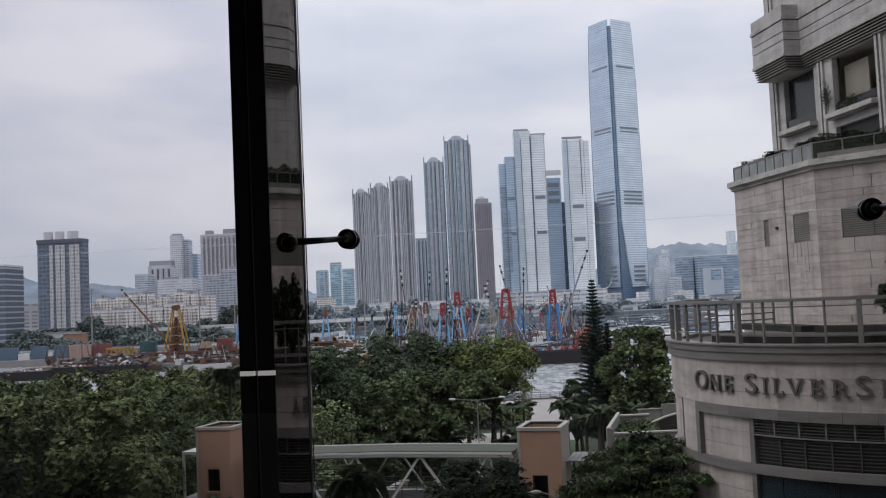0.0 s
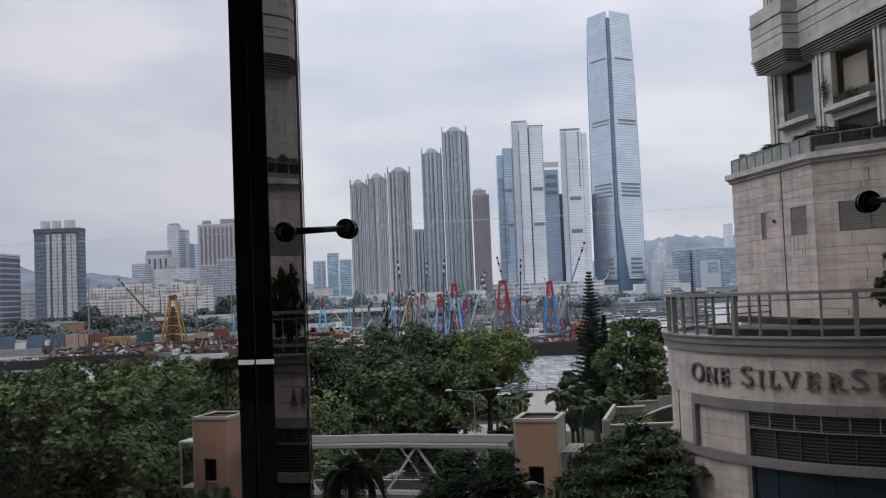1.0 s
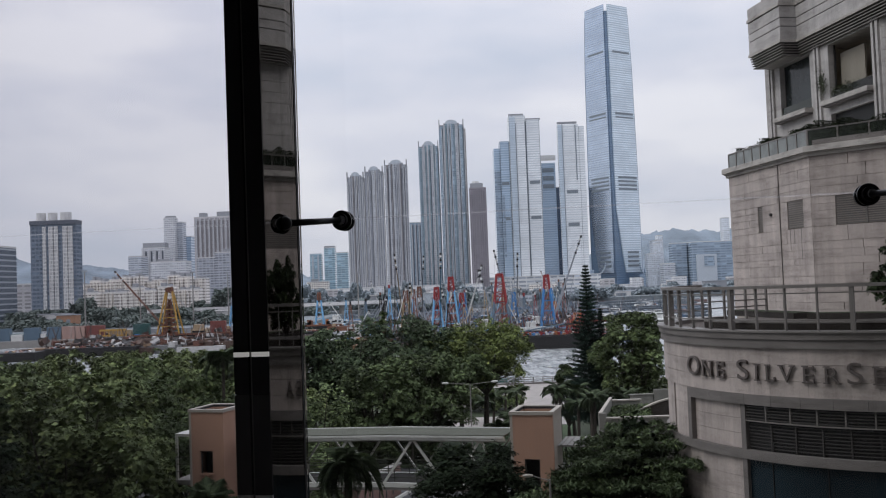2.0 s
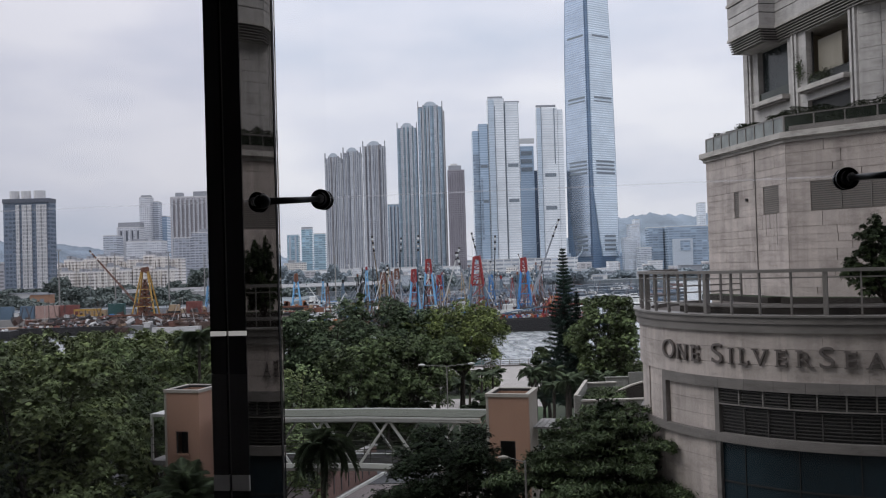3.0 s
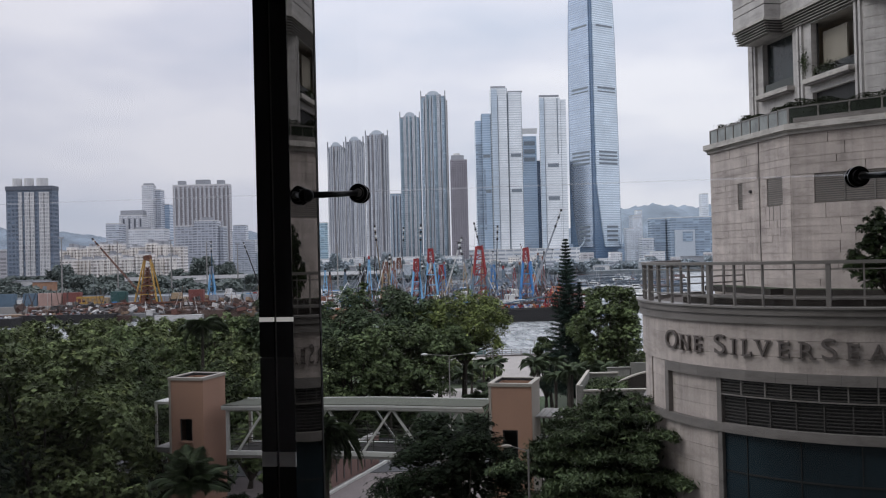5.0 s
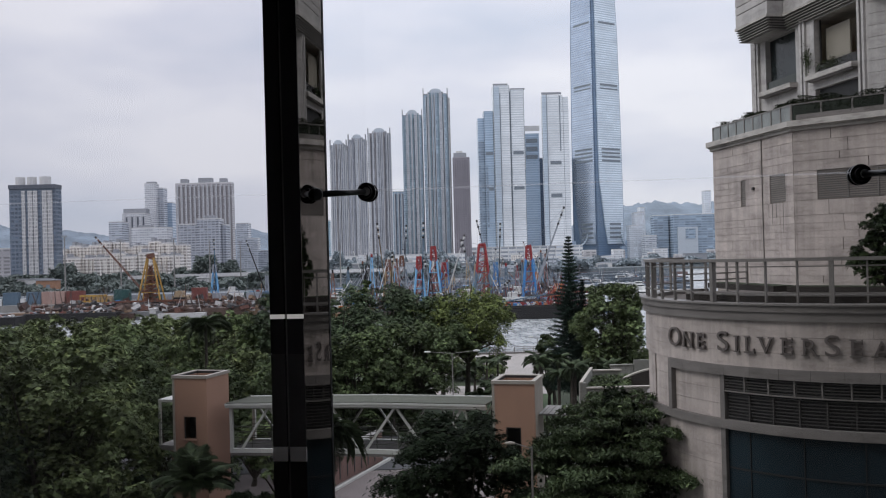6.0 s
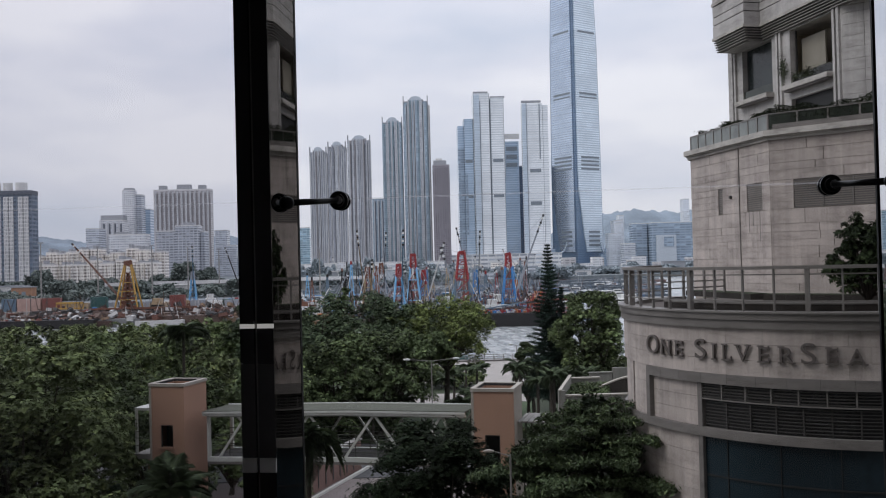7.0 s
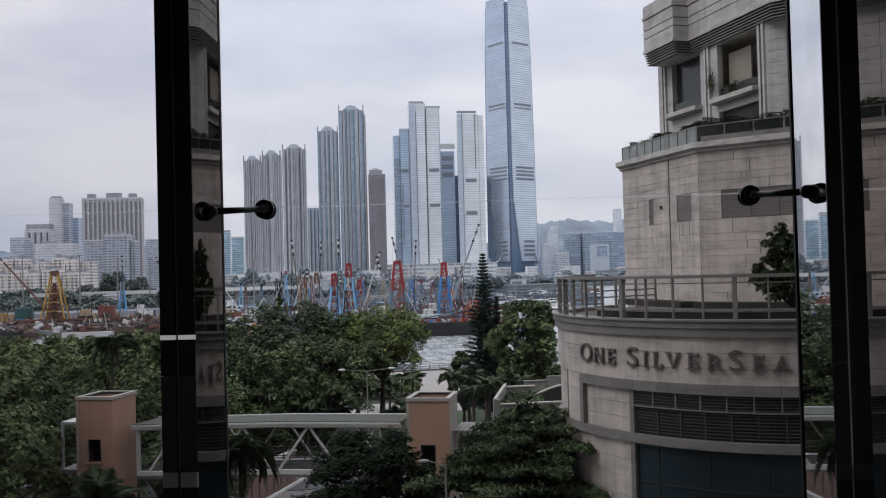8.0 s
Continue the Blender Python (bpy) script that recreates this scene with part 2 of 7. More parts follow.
interior_floor = material("dark_interior_floor", (0.30, 0.28, 0.26), 0.6, vary=0.2)


def glass_material(name, tint):
    m = bpy.data.materials.new(name)
    m.use_nodes = True
    t = m.node_tree
    t.nodes.clear()
    clear = node(t, "ShaderNodeBsdfTransparent", Color=(*tint, 1))
    gloss = node(t, "ShaderNodeBsdfGlossy", Roughness=0.0)
    fr = node(t, "ShaderNodeFresnel", IOR=1.45)
    mx = t.nodes.new("ShaderNodeMixShader")
    t.links.new(fr.outputs[0], mx.inputs[0])
    t.links.new(clear.outputs[0], mx.inputs[1])
    t.links.new(gloss.outputs[0], mx.inputs[2])
    o = t.nodes.new("ShaderNodeOutputMaterial")
    t.links.new(mx.outputs[0], o.inputs[0])
    return m


clear_glass = glass_material("clear_window_glass", (0.97, 0.98, 0.975))
grey_glass = glass_material("grey_tinted_window_glass", (0.90, 0.905, 0.91))
smoked_glass = glass_material("smoked_window_glass", (0.72, 0.71, 0.70))


def joint_material():
    m = bpy.data.materials.new("translucent_silicone_joint")
    m.use_nodes = True
    t = m.node_tree
    t.nodes.clear()
    clear = node(t, "ShaderNodeBsdfTransparent", Color=(1, 1, 1, 1))
    milk = node(t, "ShaderNodeBsdfTranslucent", Color=(0.9, 0.9, 0.9, 1))
    mx = node(t, "ShaderNodeMixShader", Fac=0.13)
    t.links.new(clear.outputs[0], mx.inputs[1])
    t.links.new(milk.outputs[0], mx.inputs[2])
    o = t.nodes.new("ShaderNodeOutputMaterial")
    t.links.new(mx.outputs[0], o.inputs[0])
    return m


joint_clear = joint_material()


# ---- mesh helpers ----
def mesh_of(bm, mat, smooth=False):
    me = bpy.data.meshes.new("mesh")
    bmesh.ops.recalc_face_normals(bm, faces=bm.faces)
    bm.to_mesh(me)
    bm.free()
    me.materials.append(mat)
    if smooth:
        me.polygons.foreach_set("use_smooth", [True] * len(me.polygons))
    return me


def thing(name, label, category, group="", kind="", at=(0, 0, 0), turn=0.0):
    ob = new(name)
    ob.empty_display_size = 0.2
    ob.matrix_world = pose(*at, 0, 0, turn)
    return tagged(ob, label, category, group, kind)


def solo(name, bm, mat, label, category, group="", kind="", smooth=False, at=(0, 0, 0), turn=0.0):
    ob = new(name, mesh_of(bm, mat, smooth))
    ob.matrix_world = pose(*at, 0, 0, turn)
    return tagged(ob, label, category, group, kind)


def part(name, bm, mat, parent, label="", smooth=False):
    ob = new(name, mesh_of(bm, mat, smooth) if isinstance(bm, bmesh.types.BMesh) else bm)
    ob.parent = parent
    if label:
        ob["label"] = label
    return ob


def box(bm, x0, x1, y0, y1, z0, z1, m=None):
    vs = [bm.verts.new((x, y, z)) for z in (z0, z1) for x, y in ((x0, y0), (x1, y0), (x1, y1), (x0, y1))]
    if m is not None:
        for v in vs:
            v.co = m @ v.co
    for f in ((3, 2, 1, 0), (4, 5, 6, 7), (0, 1, 5, 4), (1, 2, 6, 5), (2, 3, 7, 6), (3, 0, 4, 7)):
        bm.faces.new([vs[i] for i in f])
    return bm


def boxes(*args, m=None):
    bm = bmesh.new()
    for a in args:
        box(bm, *a, m=m)
    return bm


def prism(pts, z0, z1, bm=None, top=None):
    bm = bm or bmesh.new()
    top = top or pts
    lo = [bm.verts.new((x, y, z0)) for x, y in pts]
    hi = [bm.verts.new((x, y, z1)) for x, y in top]
    n = len(pts)
    for i in range(n):
        bm.faces.new((lo[i], lo[(i + 1) % n], hi[(i + 1) % n], hi[i]))
    bm.faces.new(lo[::-1])
    bm.faces.new(hi)
    return bm


def tube(bm, a, b, r0, r1=None, sides=8):
    """A tapered round bar from a to b."""
    a, b = Vector(a), Vector(b)
    r1 = r0 if r1 is None else r1
    q = (b - a).to_track_quat("Z", "Y")
    rings = []
    for p, r in ((a, r0), (b, r1)):
        rings.append([bm.verts.new(p + q @ Vector((r * math.cos(k * math.tau / sides), r * math.sin(k * math.tau / sides), 0))) for k in range(sides)])
    for k in range(sides):
        bm.faces.new((rings[0][k], rings[0][(k + 1) % sides], rings[1][(k + 1) % sides], rings[1][k]))
    bm.faces.new(rings[0][::-1])
    bm.faces.new(rings[1])
    return bm


def bar(bm, a, b, w, h=None):
    """A square bar from a to b."""
    a, b = Vector(a), Vector(b)
    h = h or w
    d = (b - a)
    m = Matrix.Translation(a) @ d.to_track_quat("Y", "Z").to_matrix().to_4x4()
    return box(bm, -w / 2, w / 2, 0, d.length, -h / 2, h / 2, m=m)


def arc_wall(bm, cx, cy, r0, r1, z0, z1, a0, a1, steps):
    """A curved block between two radii, angles in degrees from +x."""
    cols = []
    for i in range(steps + 1):
        a = radians(a0 + (a1 - a0) * i / steps)
        c, s = math.cos(a), math.sin(a)
        cols.append([bm.verts.new((cx + r * c, cy + r * s, z)) for r, z in ((r0, z0), (r1, z0), (r1, z1), (r0, z1))])
    for p, q in zip(cols, cols[1:]):
        for k in range(4):
            bm.faces.new((p[k], p[(k + 1) % 4], q[(k + 1) % 4], q[k]))
    bm.faces.new(cols[0])
    bm.faces.new(cols[-1][::-1])
    return bm


def leaves_mesh(points, size, mat, seed, droop=0.0, aspect=0.5, up=0.6, outward=None):
    """Thousands of small folded leaves, one at each point."""
    g = np.random.default_rng(seed)
    n = len(points)
    normal = g.normal(size=(n, 3))
    normal[:, 2] = np.abs(normal[:, 2]) + up
    if outward is not None:
        normal = normal * 0.4 + outward * 0.6 + np.array([0, 0, 0.65])
    normal /= np.linalg.norm(normal, axis=1)[:, None]
    side = np.cross(normal, g.normal(size=(n, 3)))
    side /= np.linalg.norm(side, axis=1)[:, None]
    ahead = np.cross(side, normal)
    ahead[:, 2] -= droop
    s = size * g.uniform(0.6, 1.35, size=(n, 1))
    a = points - ahead * s * 0.5
    b = points + side * s * aspect * 0.5 + normal * s * 0.08
    c = points + ahead * s * 0.5 - normal * s * 0.05
    d = points - side * s * aspect * 0.5 + normal * s * 0.08
    verts = np.stack([a, b, c, d], 1).reshape(-1, 3)
    me = bpy.data.meshes.new("mesh")
    me.vertices.add(4 * n)
    me.vertices.foreach_set("co", verts.ravel())
    me.loops.add(6 * n)
    base = np.arange(n)[:, None] * 4
    me.loops.foreach_set("vertex_index", (base + np.array([[0, 1, 2, 0, 2, 3]])).ravel())
    me.polygons.add(2 * n)
    me.polygons.foreach_set("loop_start", np.arange(2 * n) * 3)
    me.update(calc_edges=True)
    me.materials.append(mat)
    return me


def rosette_mesh(points, way, size, mat, seed, leaves=7):
    """Tufts of leaves that radiate from one twig end each, turned outwards and up."""
    g = np.random.default_rng(seed)
    n = len(points)
    axis = way + np.array([0, 0, 0.75]) + g.normal(0, 0.3, (n, 3))
    axis /= np.linalg.norm(axis, axis=1)[:, None]
    u = np.cross(axis, np.array([0.31, 0.83, 0.46]))
    u /= np.linalg.norm(u, axis=1)[:, None]
    v = np.cross(axis, u)
    verts = [points[:, None, :]]
    for k in range(leaves):
        a = k * math.tau / leaves + g.uniform(-0.35, 0.35, (n, 1))
        tilt = g.uniform(-0.15, 0.75, (n, 1))
        ahead = (u * np.cos(a) + v * np.sin(a)) + axis * tilt
        ahead /= np.linalg.norm(ahead, axis=1)[:, None]
        side = np.cross(ahead, axis)
        s = size * g.uniform(0.65, 1.3, (n, 1))
        mid = points + ahead * s * 0.55
        tip = points + ahead * s - axis * s * 0.22
        verts.append(np.stack([mid + side * s * 0.25, tip, mid - side * s * 0.25], 1))
    verts = np.concatenate(verts, 1)
    per = 1 + 3 * leaves
    loop = np.concatenate([np.array([0, 1 + 3 * k, 2 + 3 * k, 0, 2 + 3 * k, 3 + 3 * k]) for k in range(leaves)])
    me = bpy.data.meshes.new("mesh")
    me.vertices.add(per * n)
    me.vertices.foreach_set("co", verts.ravel())
    me.loops.add(6 * leaves * n)
    me.loops.foreach_set("vertex_index", (np.arange(n)[:, None] * per + loop[None, :]).ravel())
    me.polygons.add(2 * leaves * n)
    me.polygons.foreach_set("loop_start", np.arange(2 * leaves * n) * 3)
    me.update(calc_edges=True)
    me.materials.append(mat)
    return me


# ---- ground, water, far shore ----
def sheet(name, x0, x1, y0, y1, z0, z1, mat, label, category):
    return solo(name, boxes((x0, x1, y0, y1, z0, z1)), mat, label, category, kind="structure")


sheet("water", -4500, 4500, 120, 4800, -14, -2.0, water_mat, "grey rippled harbour water in a typhoon shelter", "water")
solo("ground", prism([(-400, -300), (400, -300), (400, 124), (60, 147), (10, 150), (-30, 158), (-90, 192), (-180, 235), (-400, 250)], -13, 0.0), soil, "dark planted ground of the waterfront park", "ground", kind="structure")
solo("far_land", prism([(-4400, 520), (-330, 560), (-60, 640), (120, 760), (420, 900), (700, 860), (4400, 800), (4400, 4700), (-4400, 4700)], -13.5, 1.5), land, "far reclaimed shore with low green cover", "ground", kind="structure")
sheet("promenade", -2, 44, 122, 148.2, -0.5, 0.06, paving, "pale paved waterfront promenade", "pavement")
sheet("park_path", -3, 14, 105, 113, -0.5, 0.05, paving, "pale curving park path beside the lawn", "path")
sheet("lawn", -6, 14, 84, 104.5, -0.5, 0.07, lawn, "bright green park lawn", "lawn")
sheet("road", -120, 120, 70, 83, -0.5, 0.05, asphalt, "grey asphalt road behind the footbridge", "road")
sheet("road_near", -120, 13, 24, 38, -0.5, 0.04, asphalt, "grey asphalt street under the window", "road")
sheet("forecourt", -14, 11.5, 46, 69.6, -0.5, 0.08, forecourt_paving, "mauve-grey paved forecourt under the footbridge", "pavement")


def park_rail():
    """Low fence along the quay."""
    t = thing("quay_fence", "low grey metal fence along the quay edge", "fence", kind="structure")
    for k in range(34):
        x = -16 + k * 1.5
        part("post", boxes((x - 0.07, x + 0.07, 147.28, 147.42, 0.06, 1.2)), rail_metal, t)
    for z in (0.45, 0.8, 1.12):
        part("rail", boxes((-16, 34.6, 147.31, 147.39, z, z + 0.08)), rail_metal, t)
    part("kerb", boxes((-16, 34.6, 147.6, 148.1, 0.06, 0.3)), stone_trim, t)


park_rail()

# ---- own building: a room behind the glass wall ----
FA = -10.1  # turn of the glass wall
M_FACADE = pose(-0.408, 2.345, 0, 0, 0, FA)
FLOOR, CEIL = 14.45, 18.4


def room():
    def wall(name, b, mat, label, category):
        ob = solo(name, boxes(b), mat, label, category, kind="structure")
        ob.matrix_world = M_FACADE
    # Room shell is unseen; its pale walls lift the column fronts.
    wall("floor", (-1.7, 3.3, -5.2, 0.5, FLOOR - 0.25, FLOOR), interior_floor, "dark polished floor behind the glass wall", "floor")
    wall("ceiling", (-1.7, 3.3, -5.2, 0.5, CEIL, CEIL + 0.25), interior, "plain grey ceiling", "ceiling")
    wall("wall_back", (-1.7, 3.3, -5.4, -5.2, FLOOR - 0.25, CEIL + 0.25), interior, "plain grey back wall", "wall")
    wall("wall_west", (-1.9, -1.7, -5.4, 0.5, FLOOR - 0.25, CEIL + 0.25), interior, "plain grey side wall", "wall")
    wall("wall_east", (3.3, 3.5, -5.4, 0.5, FLOOR - 0.25, CEIL + 0.25), interior, "plain grey side wall", "wall")
    # Unseen facade, stretched wide and tall to keep sky light off nearby faces.
    wall("facade_below", (-45, 48, 0.2, 0.5, 0, FLOOR - 0.26), concrete, "plain unseen facade below the window", "wall")
    wall("facade_above", (-45, 48, 0.2, 0.5, CEIL + 0.26, 56), concrete, "plain unseen facade above, sized to block sky light", "wall")
    wall("facade_west", (-45, -1.91, 0.2, 0.5, FLOOR - 0.25, CEIL + 0.25), concrete, "plain unseen facade beside, widened to block sky light", "wall")
    wall("facade_east", (3.51, 48, 0.2, 0.5, FLOOR - 0.25, CEIL + 0.25), concrete, "plain unseen facade beside, widened to block sky light", "wall")


room()


def glass_wall():
    t = thing("window_1", "point-fixed clear glass wall with fine joints", "window", kind="structure")
    t.matrix_world = M_FACADE
    for u0, u1, tint in ((-1.66, -0.047, grey_glass), (-0.033, 1.543, clear_glass), (1.557, 3.26, smoked_glass)):
        for z0, z1 in ((FLOOR + 0.02, CEIL - 0.02),):
            p = part("pane", boxes((u0, u1, 0.352, 0.364, z0, z1)), tint, t)
            p.visible_shadow = False
    p = part("joint", boxes((-1.66, 3.26, 0.3505, 0.3512, 16.205, 16.209)), joint_clear, t, "thin milky silicone joint")
    p.visible_shadow = False


glass_wall()


def bowed_face(x, y0, y1, z0, z1, bow):
    """A tall sheet whose middle stands out by bow."""
    bm = bmesh.new()
    n = 24
    cols = []
    for i in range(n + 1):
        s = i / n
        cols.append([bm.verts.new((x + bow * (1 - (2 * s - 1) ** 2), y0 + (y1 - y0) * s, z)) for z in (z0, z1)])
    for a, b in zip(cols, cols[1:]):
        bm.faces.new((a[0], b[0], b[1], a[1]))
    return bm


def mirror_column(turn, u, v, side_mat, width, depth, strip_mat, plate_mat, low_mat, bow, label):
    """Slim glazing column: mirror sides, split black front plates with bands, seal towards the glass."""
    t = thing("glazing_column", label, "column", kind="structure")
    t.matrix_world = M_FACADE @ pose(u, v, 0, 0, 0, turn)
    w = width
    part("core", boxes((-w + 0.002, -0.0, 0.006, depth - 0.014, FLOOR, CEIL)), side_mat, t, "mirror-polished side faces")
    if bow:
        part("mirror_sheet", bowed_face(0.0012, 0.006, depth - 0.0135, FLOOR, CEIL, bow), side_mat, t, "slightly bowed mirror sheet", smooth=True)
    part("seal", boxes((-w - 0.0015, 0.0022, depth - 0.0135, depth, FLOOR, CEIL)), black_seal, t, "black rubber seal at the glass")
    mid = -w * 0.52
    for a, b in ((-w, mid - 0.004), (mid + 0.004, 0.002)):
        for z0, z1, mat in ((15.886, CEIL, black_gloss), (15.79, 15.8745, black_gloss), (15.562, 15.789, plate_mat), (FLOOR, 15.526, black_gloss)):
            part("front_plate", boxes((a, b, 0.0, 0.0055, z0, z1)), mat, t)
        part("band", boxes((a, b, -0.001, 0.0055, 15.875, 15.8855)), strip_mat, t, "short strip, glow added where white")
        part("band", boxes((a, b, -0.001, 0.0055, 15.5265, 15.5615)), low_mat, t, "grey lower band")
    return t


mirror_column(0.0, 0.0, 0.0, mirror_dark, 0.082, 0.245, white_strip, plate_steel, grey_band, 0.00062, "slim black column with dimmer mirror side by the glass")
mirror_column(-0.95, 1.474 + 0.079, 0.0, mirror_bright, 0.079, 0.262, black_gloss, black_gloss, plate_steel, 0.0, "slim black column with brighter mirror side by the glass")


def glass_fitting(ball, disc, label):
    """Point fitting: knuckle at the column, arm, round clamp at the glass."""
    t = thing("glass_fitting", label, "fitting", group="glass wall point fittings")
    t.matrix_world = M_FACADE
    ball, disc = Vector(ball), Vector(disc)
    bm = bmesh.new()
    bmesh.ops.create_uvsphere(bm, u_segments=20, v_segments=12, radius=0.017, matrix=Matrix.Translation(ball))
    part("knuckle", bm, black_metal, t, smooth=True)
    bm = bmesh.new()
    tube(bm, ball, disc - Vector((0, 0.018, 0)), 0.0088, 0.0075, 16)
    part("arm", bm, black_metal, t, smooth=True)
    bm = bmesh.new()
    for v0, v1, r in ((-0.026, -0.008, 0.018), (-0.008, 0.0, 0.0265), (0.02, 0.028, 0.0265)):
        tube(bm, disc + Vector((0, v0, 0)), disc + Vector((0, v1, 0)), r, r, 32)
    clamp = part("clamp_disc", bm, black_metal, t)
    bm = bmesh.new()
    bmesh.ops.create_circle(bm, segments=24, radius=0.012, cap_ends=True, matrix=Matrix.Translation(disc + Vector((0.004, -0.0265, 0.0))) @ pose(0, 0, 0, 90))
    part("cap", bm, dark_steel, clamp, "steel screw cap")
    return t


glass_fitting((0.005, 0.13, 16.186), (0.0885, 0.34, 16.202), "black glass fitting on the dimmer column")
glass_fitting((1.472, 0.13, 16.19), (1.391, 0.34, 16.2), "black glass fitting on the brighter column")

# ---- the stone podium building ----
PC = (14.4, 30.7)


def piece(name, me, parent, m):
    ob = new(name, me)
    ob.parent = parent
    ob.matrix_basis = m
    return ob


def unit_panel(mat):
    """A one metre square panel, 30 mm thick, with a small chamfer; scaled to size."""
    bm = bmesh.new()
    e = 0.004
    o = [bm.verts.new(p) for p in ((0, 0, 0), (1, 0, 0), (1, 0, 1), (0, 0, 1))]
    i = [bm.verts.new(p) for p in ((e, -1, e), (1 - e, -1, e), (1 - e, -1, 1 - e), (e, -1, 1 - e))]
    for k in range(4):
        bm.faces.new((o[k], o[(k + 1) % 4], i[(k + 1) % 4], i[k]))
    bm.faces.new(i)
    return mesh_of(bm, mat)


stone_panel = unit_panel(stone)
tower_panel = unit_panel(tower_stone)


def panel_face(parent, p0, p1, rows, holes, lengths, seed, name="stone_panel", me=None, thick=0.03, stagger=True):
    """Clad a straight wall from p0 to p1 (seen from its outside, left to right) with staggered panels round holes (s0, s1, z0, z1)."""
    g = random.Random(seed)
    p0, p1 = Vector((*p0, 0)), Vector((*p1, 0))
    d = p1 - p0
    ang = math.degrees(math.atan2(d.y, d.x))
    for r, (z0, z1) in enumerate(zip(rows, rows[1:])):
        spans = [(0.0, d.length)]
        for s0, s1, h0, h1 in holes:
            if h0 < (z0 + z1) / 2 < h1:
                spans = [q for a, b in spans for q in ((a, min(b, s0)), (max(a, s1), b)) if q[1] - q[0] > 0.02]
        for a, b in spans:
            s = a
            first = True
            while s < b - 0.02:
                w = g.uniform(*lengths) * (0.55 if first and r % 2 and stagger else 1.0)
                first = False
                e = min(b, s + w)
                if b - e < 0.25:
                    e = b
                gap = 0.0045
                at = p0 + d.normalized() * (s + gap)
                piece(name, me or stone_panel, parent, pose(at.x, at.y, z0 + gap, 0, 0, ang) @ Matrix.Diagonal((e - s - 2 * gap, thick * g.uniform(0.85, 1.1), z1 - z0 - 2 * gap, 1)))
                s = e


def podium():
    cx, cy = PC
    t = thing("podium", "round pale granite podium with bronze name letters and dark louvres", "building")
    bm = bmesh.new()
    arc_wall(bm, cx, cy, 0.5, 6.82, 0, 14.2, 120, 345, 90)
    part("core", bm, stone_back, t)
    bm = bmesh.new()
    arc_wall(bm, cx, cy, 0.5, 6.96, 14.2, 14.3, 100, 360, 80)
    part("terrace_floor", bm, terrace_paving, t)
    # ledge in two steps
    bm = bmesh.new()
    arc_wall(bm, cx, cy, 6.6, 7.14, 14.20, 14.43, 120, 345, 110)
    part("ledge", bm, stone_trim, t)
    bm = bmesh.new()
    arc_wall(bm, cx, cy, 6.6, 7.19, 14.385, 14.435, 120, 345, 110)
    part("coping", bm, rail_metal, t)
    bm = bmesh.new()
    arc_wall(bm, cx, cy, 6.6, 7.09, 13.95, 14.20, 120, 345, 110)
    part("cornice", bm, stone_trim, t)
    # sill band and window head frame
    bm = bmesh.new()
    arc_wall(bm, cx, cy, 6.7, 7.03, 10.78, 11.04, 150, 330, 100)
    part("sill_band", bm, stone_trim, t)
    for k in range(17):
        a = 192.2 + k * 7.0
        bm = bmesh.new()
        arc_wall(bm, cx, cy, 6.7, 7.05, 12.33, 12.62, a, a + 6.93, 5)
        part("head_stone", bm, stone_trim, t)
    bm = bmesh.new()
    arc_wall(bm, cx, cy, 6.7, 7.05, 11.04, 12.33, 192.2, 193.9, 2)
    part("jamb", bm, stone_trim, t)
    bm = bmesh.new()
    arc_wall(bm, cx, cy, 6.7, 6.99, 8.0, 12.33, 211.6, 212.9, 2)
    part("jamb", bm, stone_trim, t)
    # louvre field: two tiers of blades between mullions
    bm = bmesh.new()
    arc_wall(bm, cx, cy, 6.55, 6.828, 10.9, 12.5, 212.4, 318, 60)
    # Black sheet stands for the unlit depth behind the blades.
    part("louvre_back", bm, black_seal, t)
    for z0, z1, n in ((11.89, 12.31, 5), (11.08, 11.83, 8)):
        for k in range(n):
            z = z0 + (k + 0.5) * (z1 - z0) / n
            bm = bmesh.new()
            low = z1 < 11.85
            arc_wall(bm, cx, cy, 6.845 if low else 6.88, 6.90 if low else 6.965, z - (0.010 if low else 0.014), z + (0.010 if low else 0.014), 213.1 if low else 212.6, 318, 50)
            part("louvre_blade", bm, blade_metal, t)
    for k in range(17):
        a = 218.2 + k * 6.0
        bm = bmesh.new()
        arc_wall(bm, cx, cy, 6.84, 6.975, 11.86, 12.33, a, a + 0.34, 1)
        part("louvre_mullion", bm, rail_metal, t)
        bm = bmesh.new()
        arc_wall(bm, cx, cy, 6.835, 6.912, 11.04, 11.80, a + 0.9, a + 1.2, 1)
        part("louvre_mullion", bm, blade_metal, t)
    bm = bmesh.new()
    arc_wall(bm, cx, cy, 6.84, 6.98, 11.85, 11.89, 212.6, 318, 60)
    part("louvre_transom", bm, rail_metal, t)
    # glazing below
    bm = bmesh.new()
    arc_wall(bm, cx, cy, 6.6, 6.86, 4.0, 10.78, 212.6, 325, 30)
    part("shop_glazing", bm, blue_glass, t, "dark blue shop glazing")
    for k in range(8):
        a = 219 + k * 12.9
        bm = bmesh.new()
        arc_wall(bm, cx, cy, 6.84, 6.885, 4.0, 10.78, a, a + 0.22, 1)
        part("glazing_mullion", bm, black_seal, t)
    bm = bmesh.new()
    arc_wall(bm, cx, cy, 6.84, 6.885, 9.62, 9.67, 212.8, 325, 50)
    part("glazing_transom", bm, black_seal, t)
    # curved stone panels
    mesh_cache = {}

    def curved(r, z0, z1, a0, a1, mat=stone):
        key = (round(r, 3), round(z1 - z0, 3), round(a1 - a0, 2))
        if key not in mesh_cache:
            b = bmesh.new()
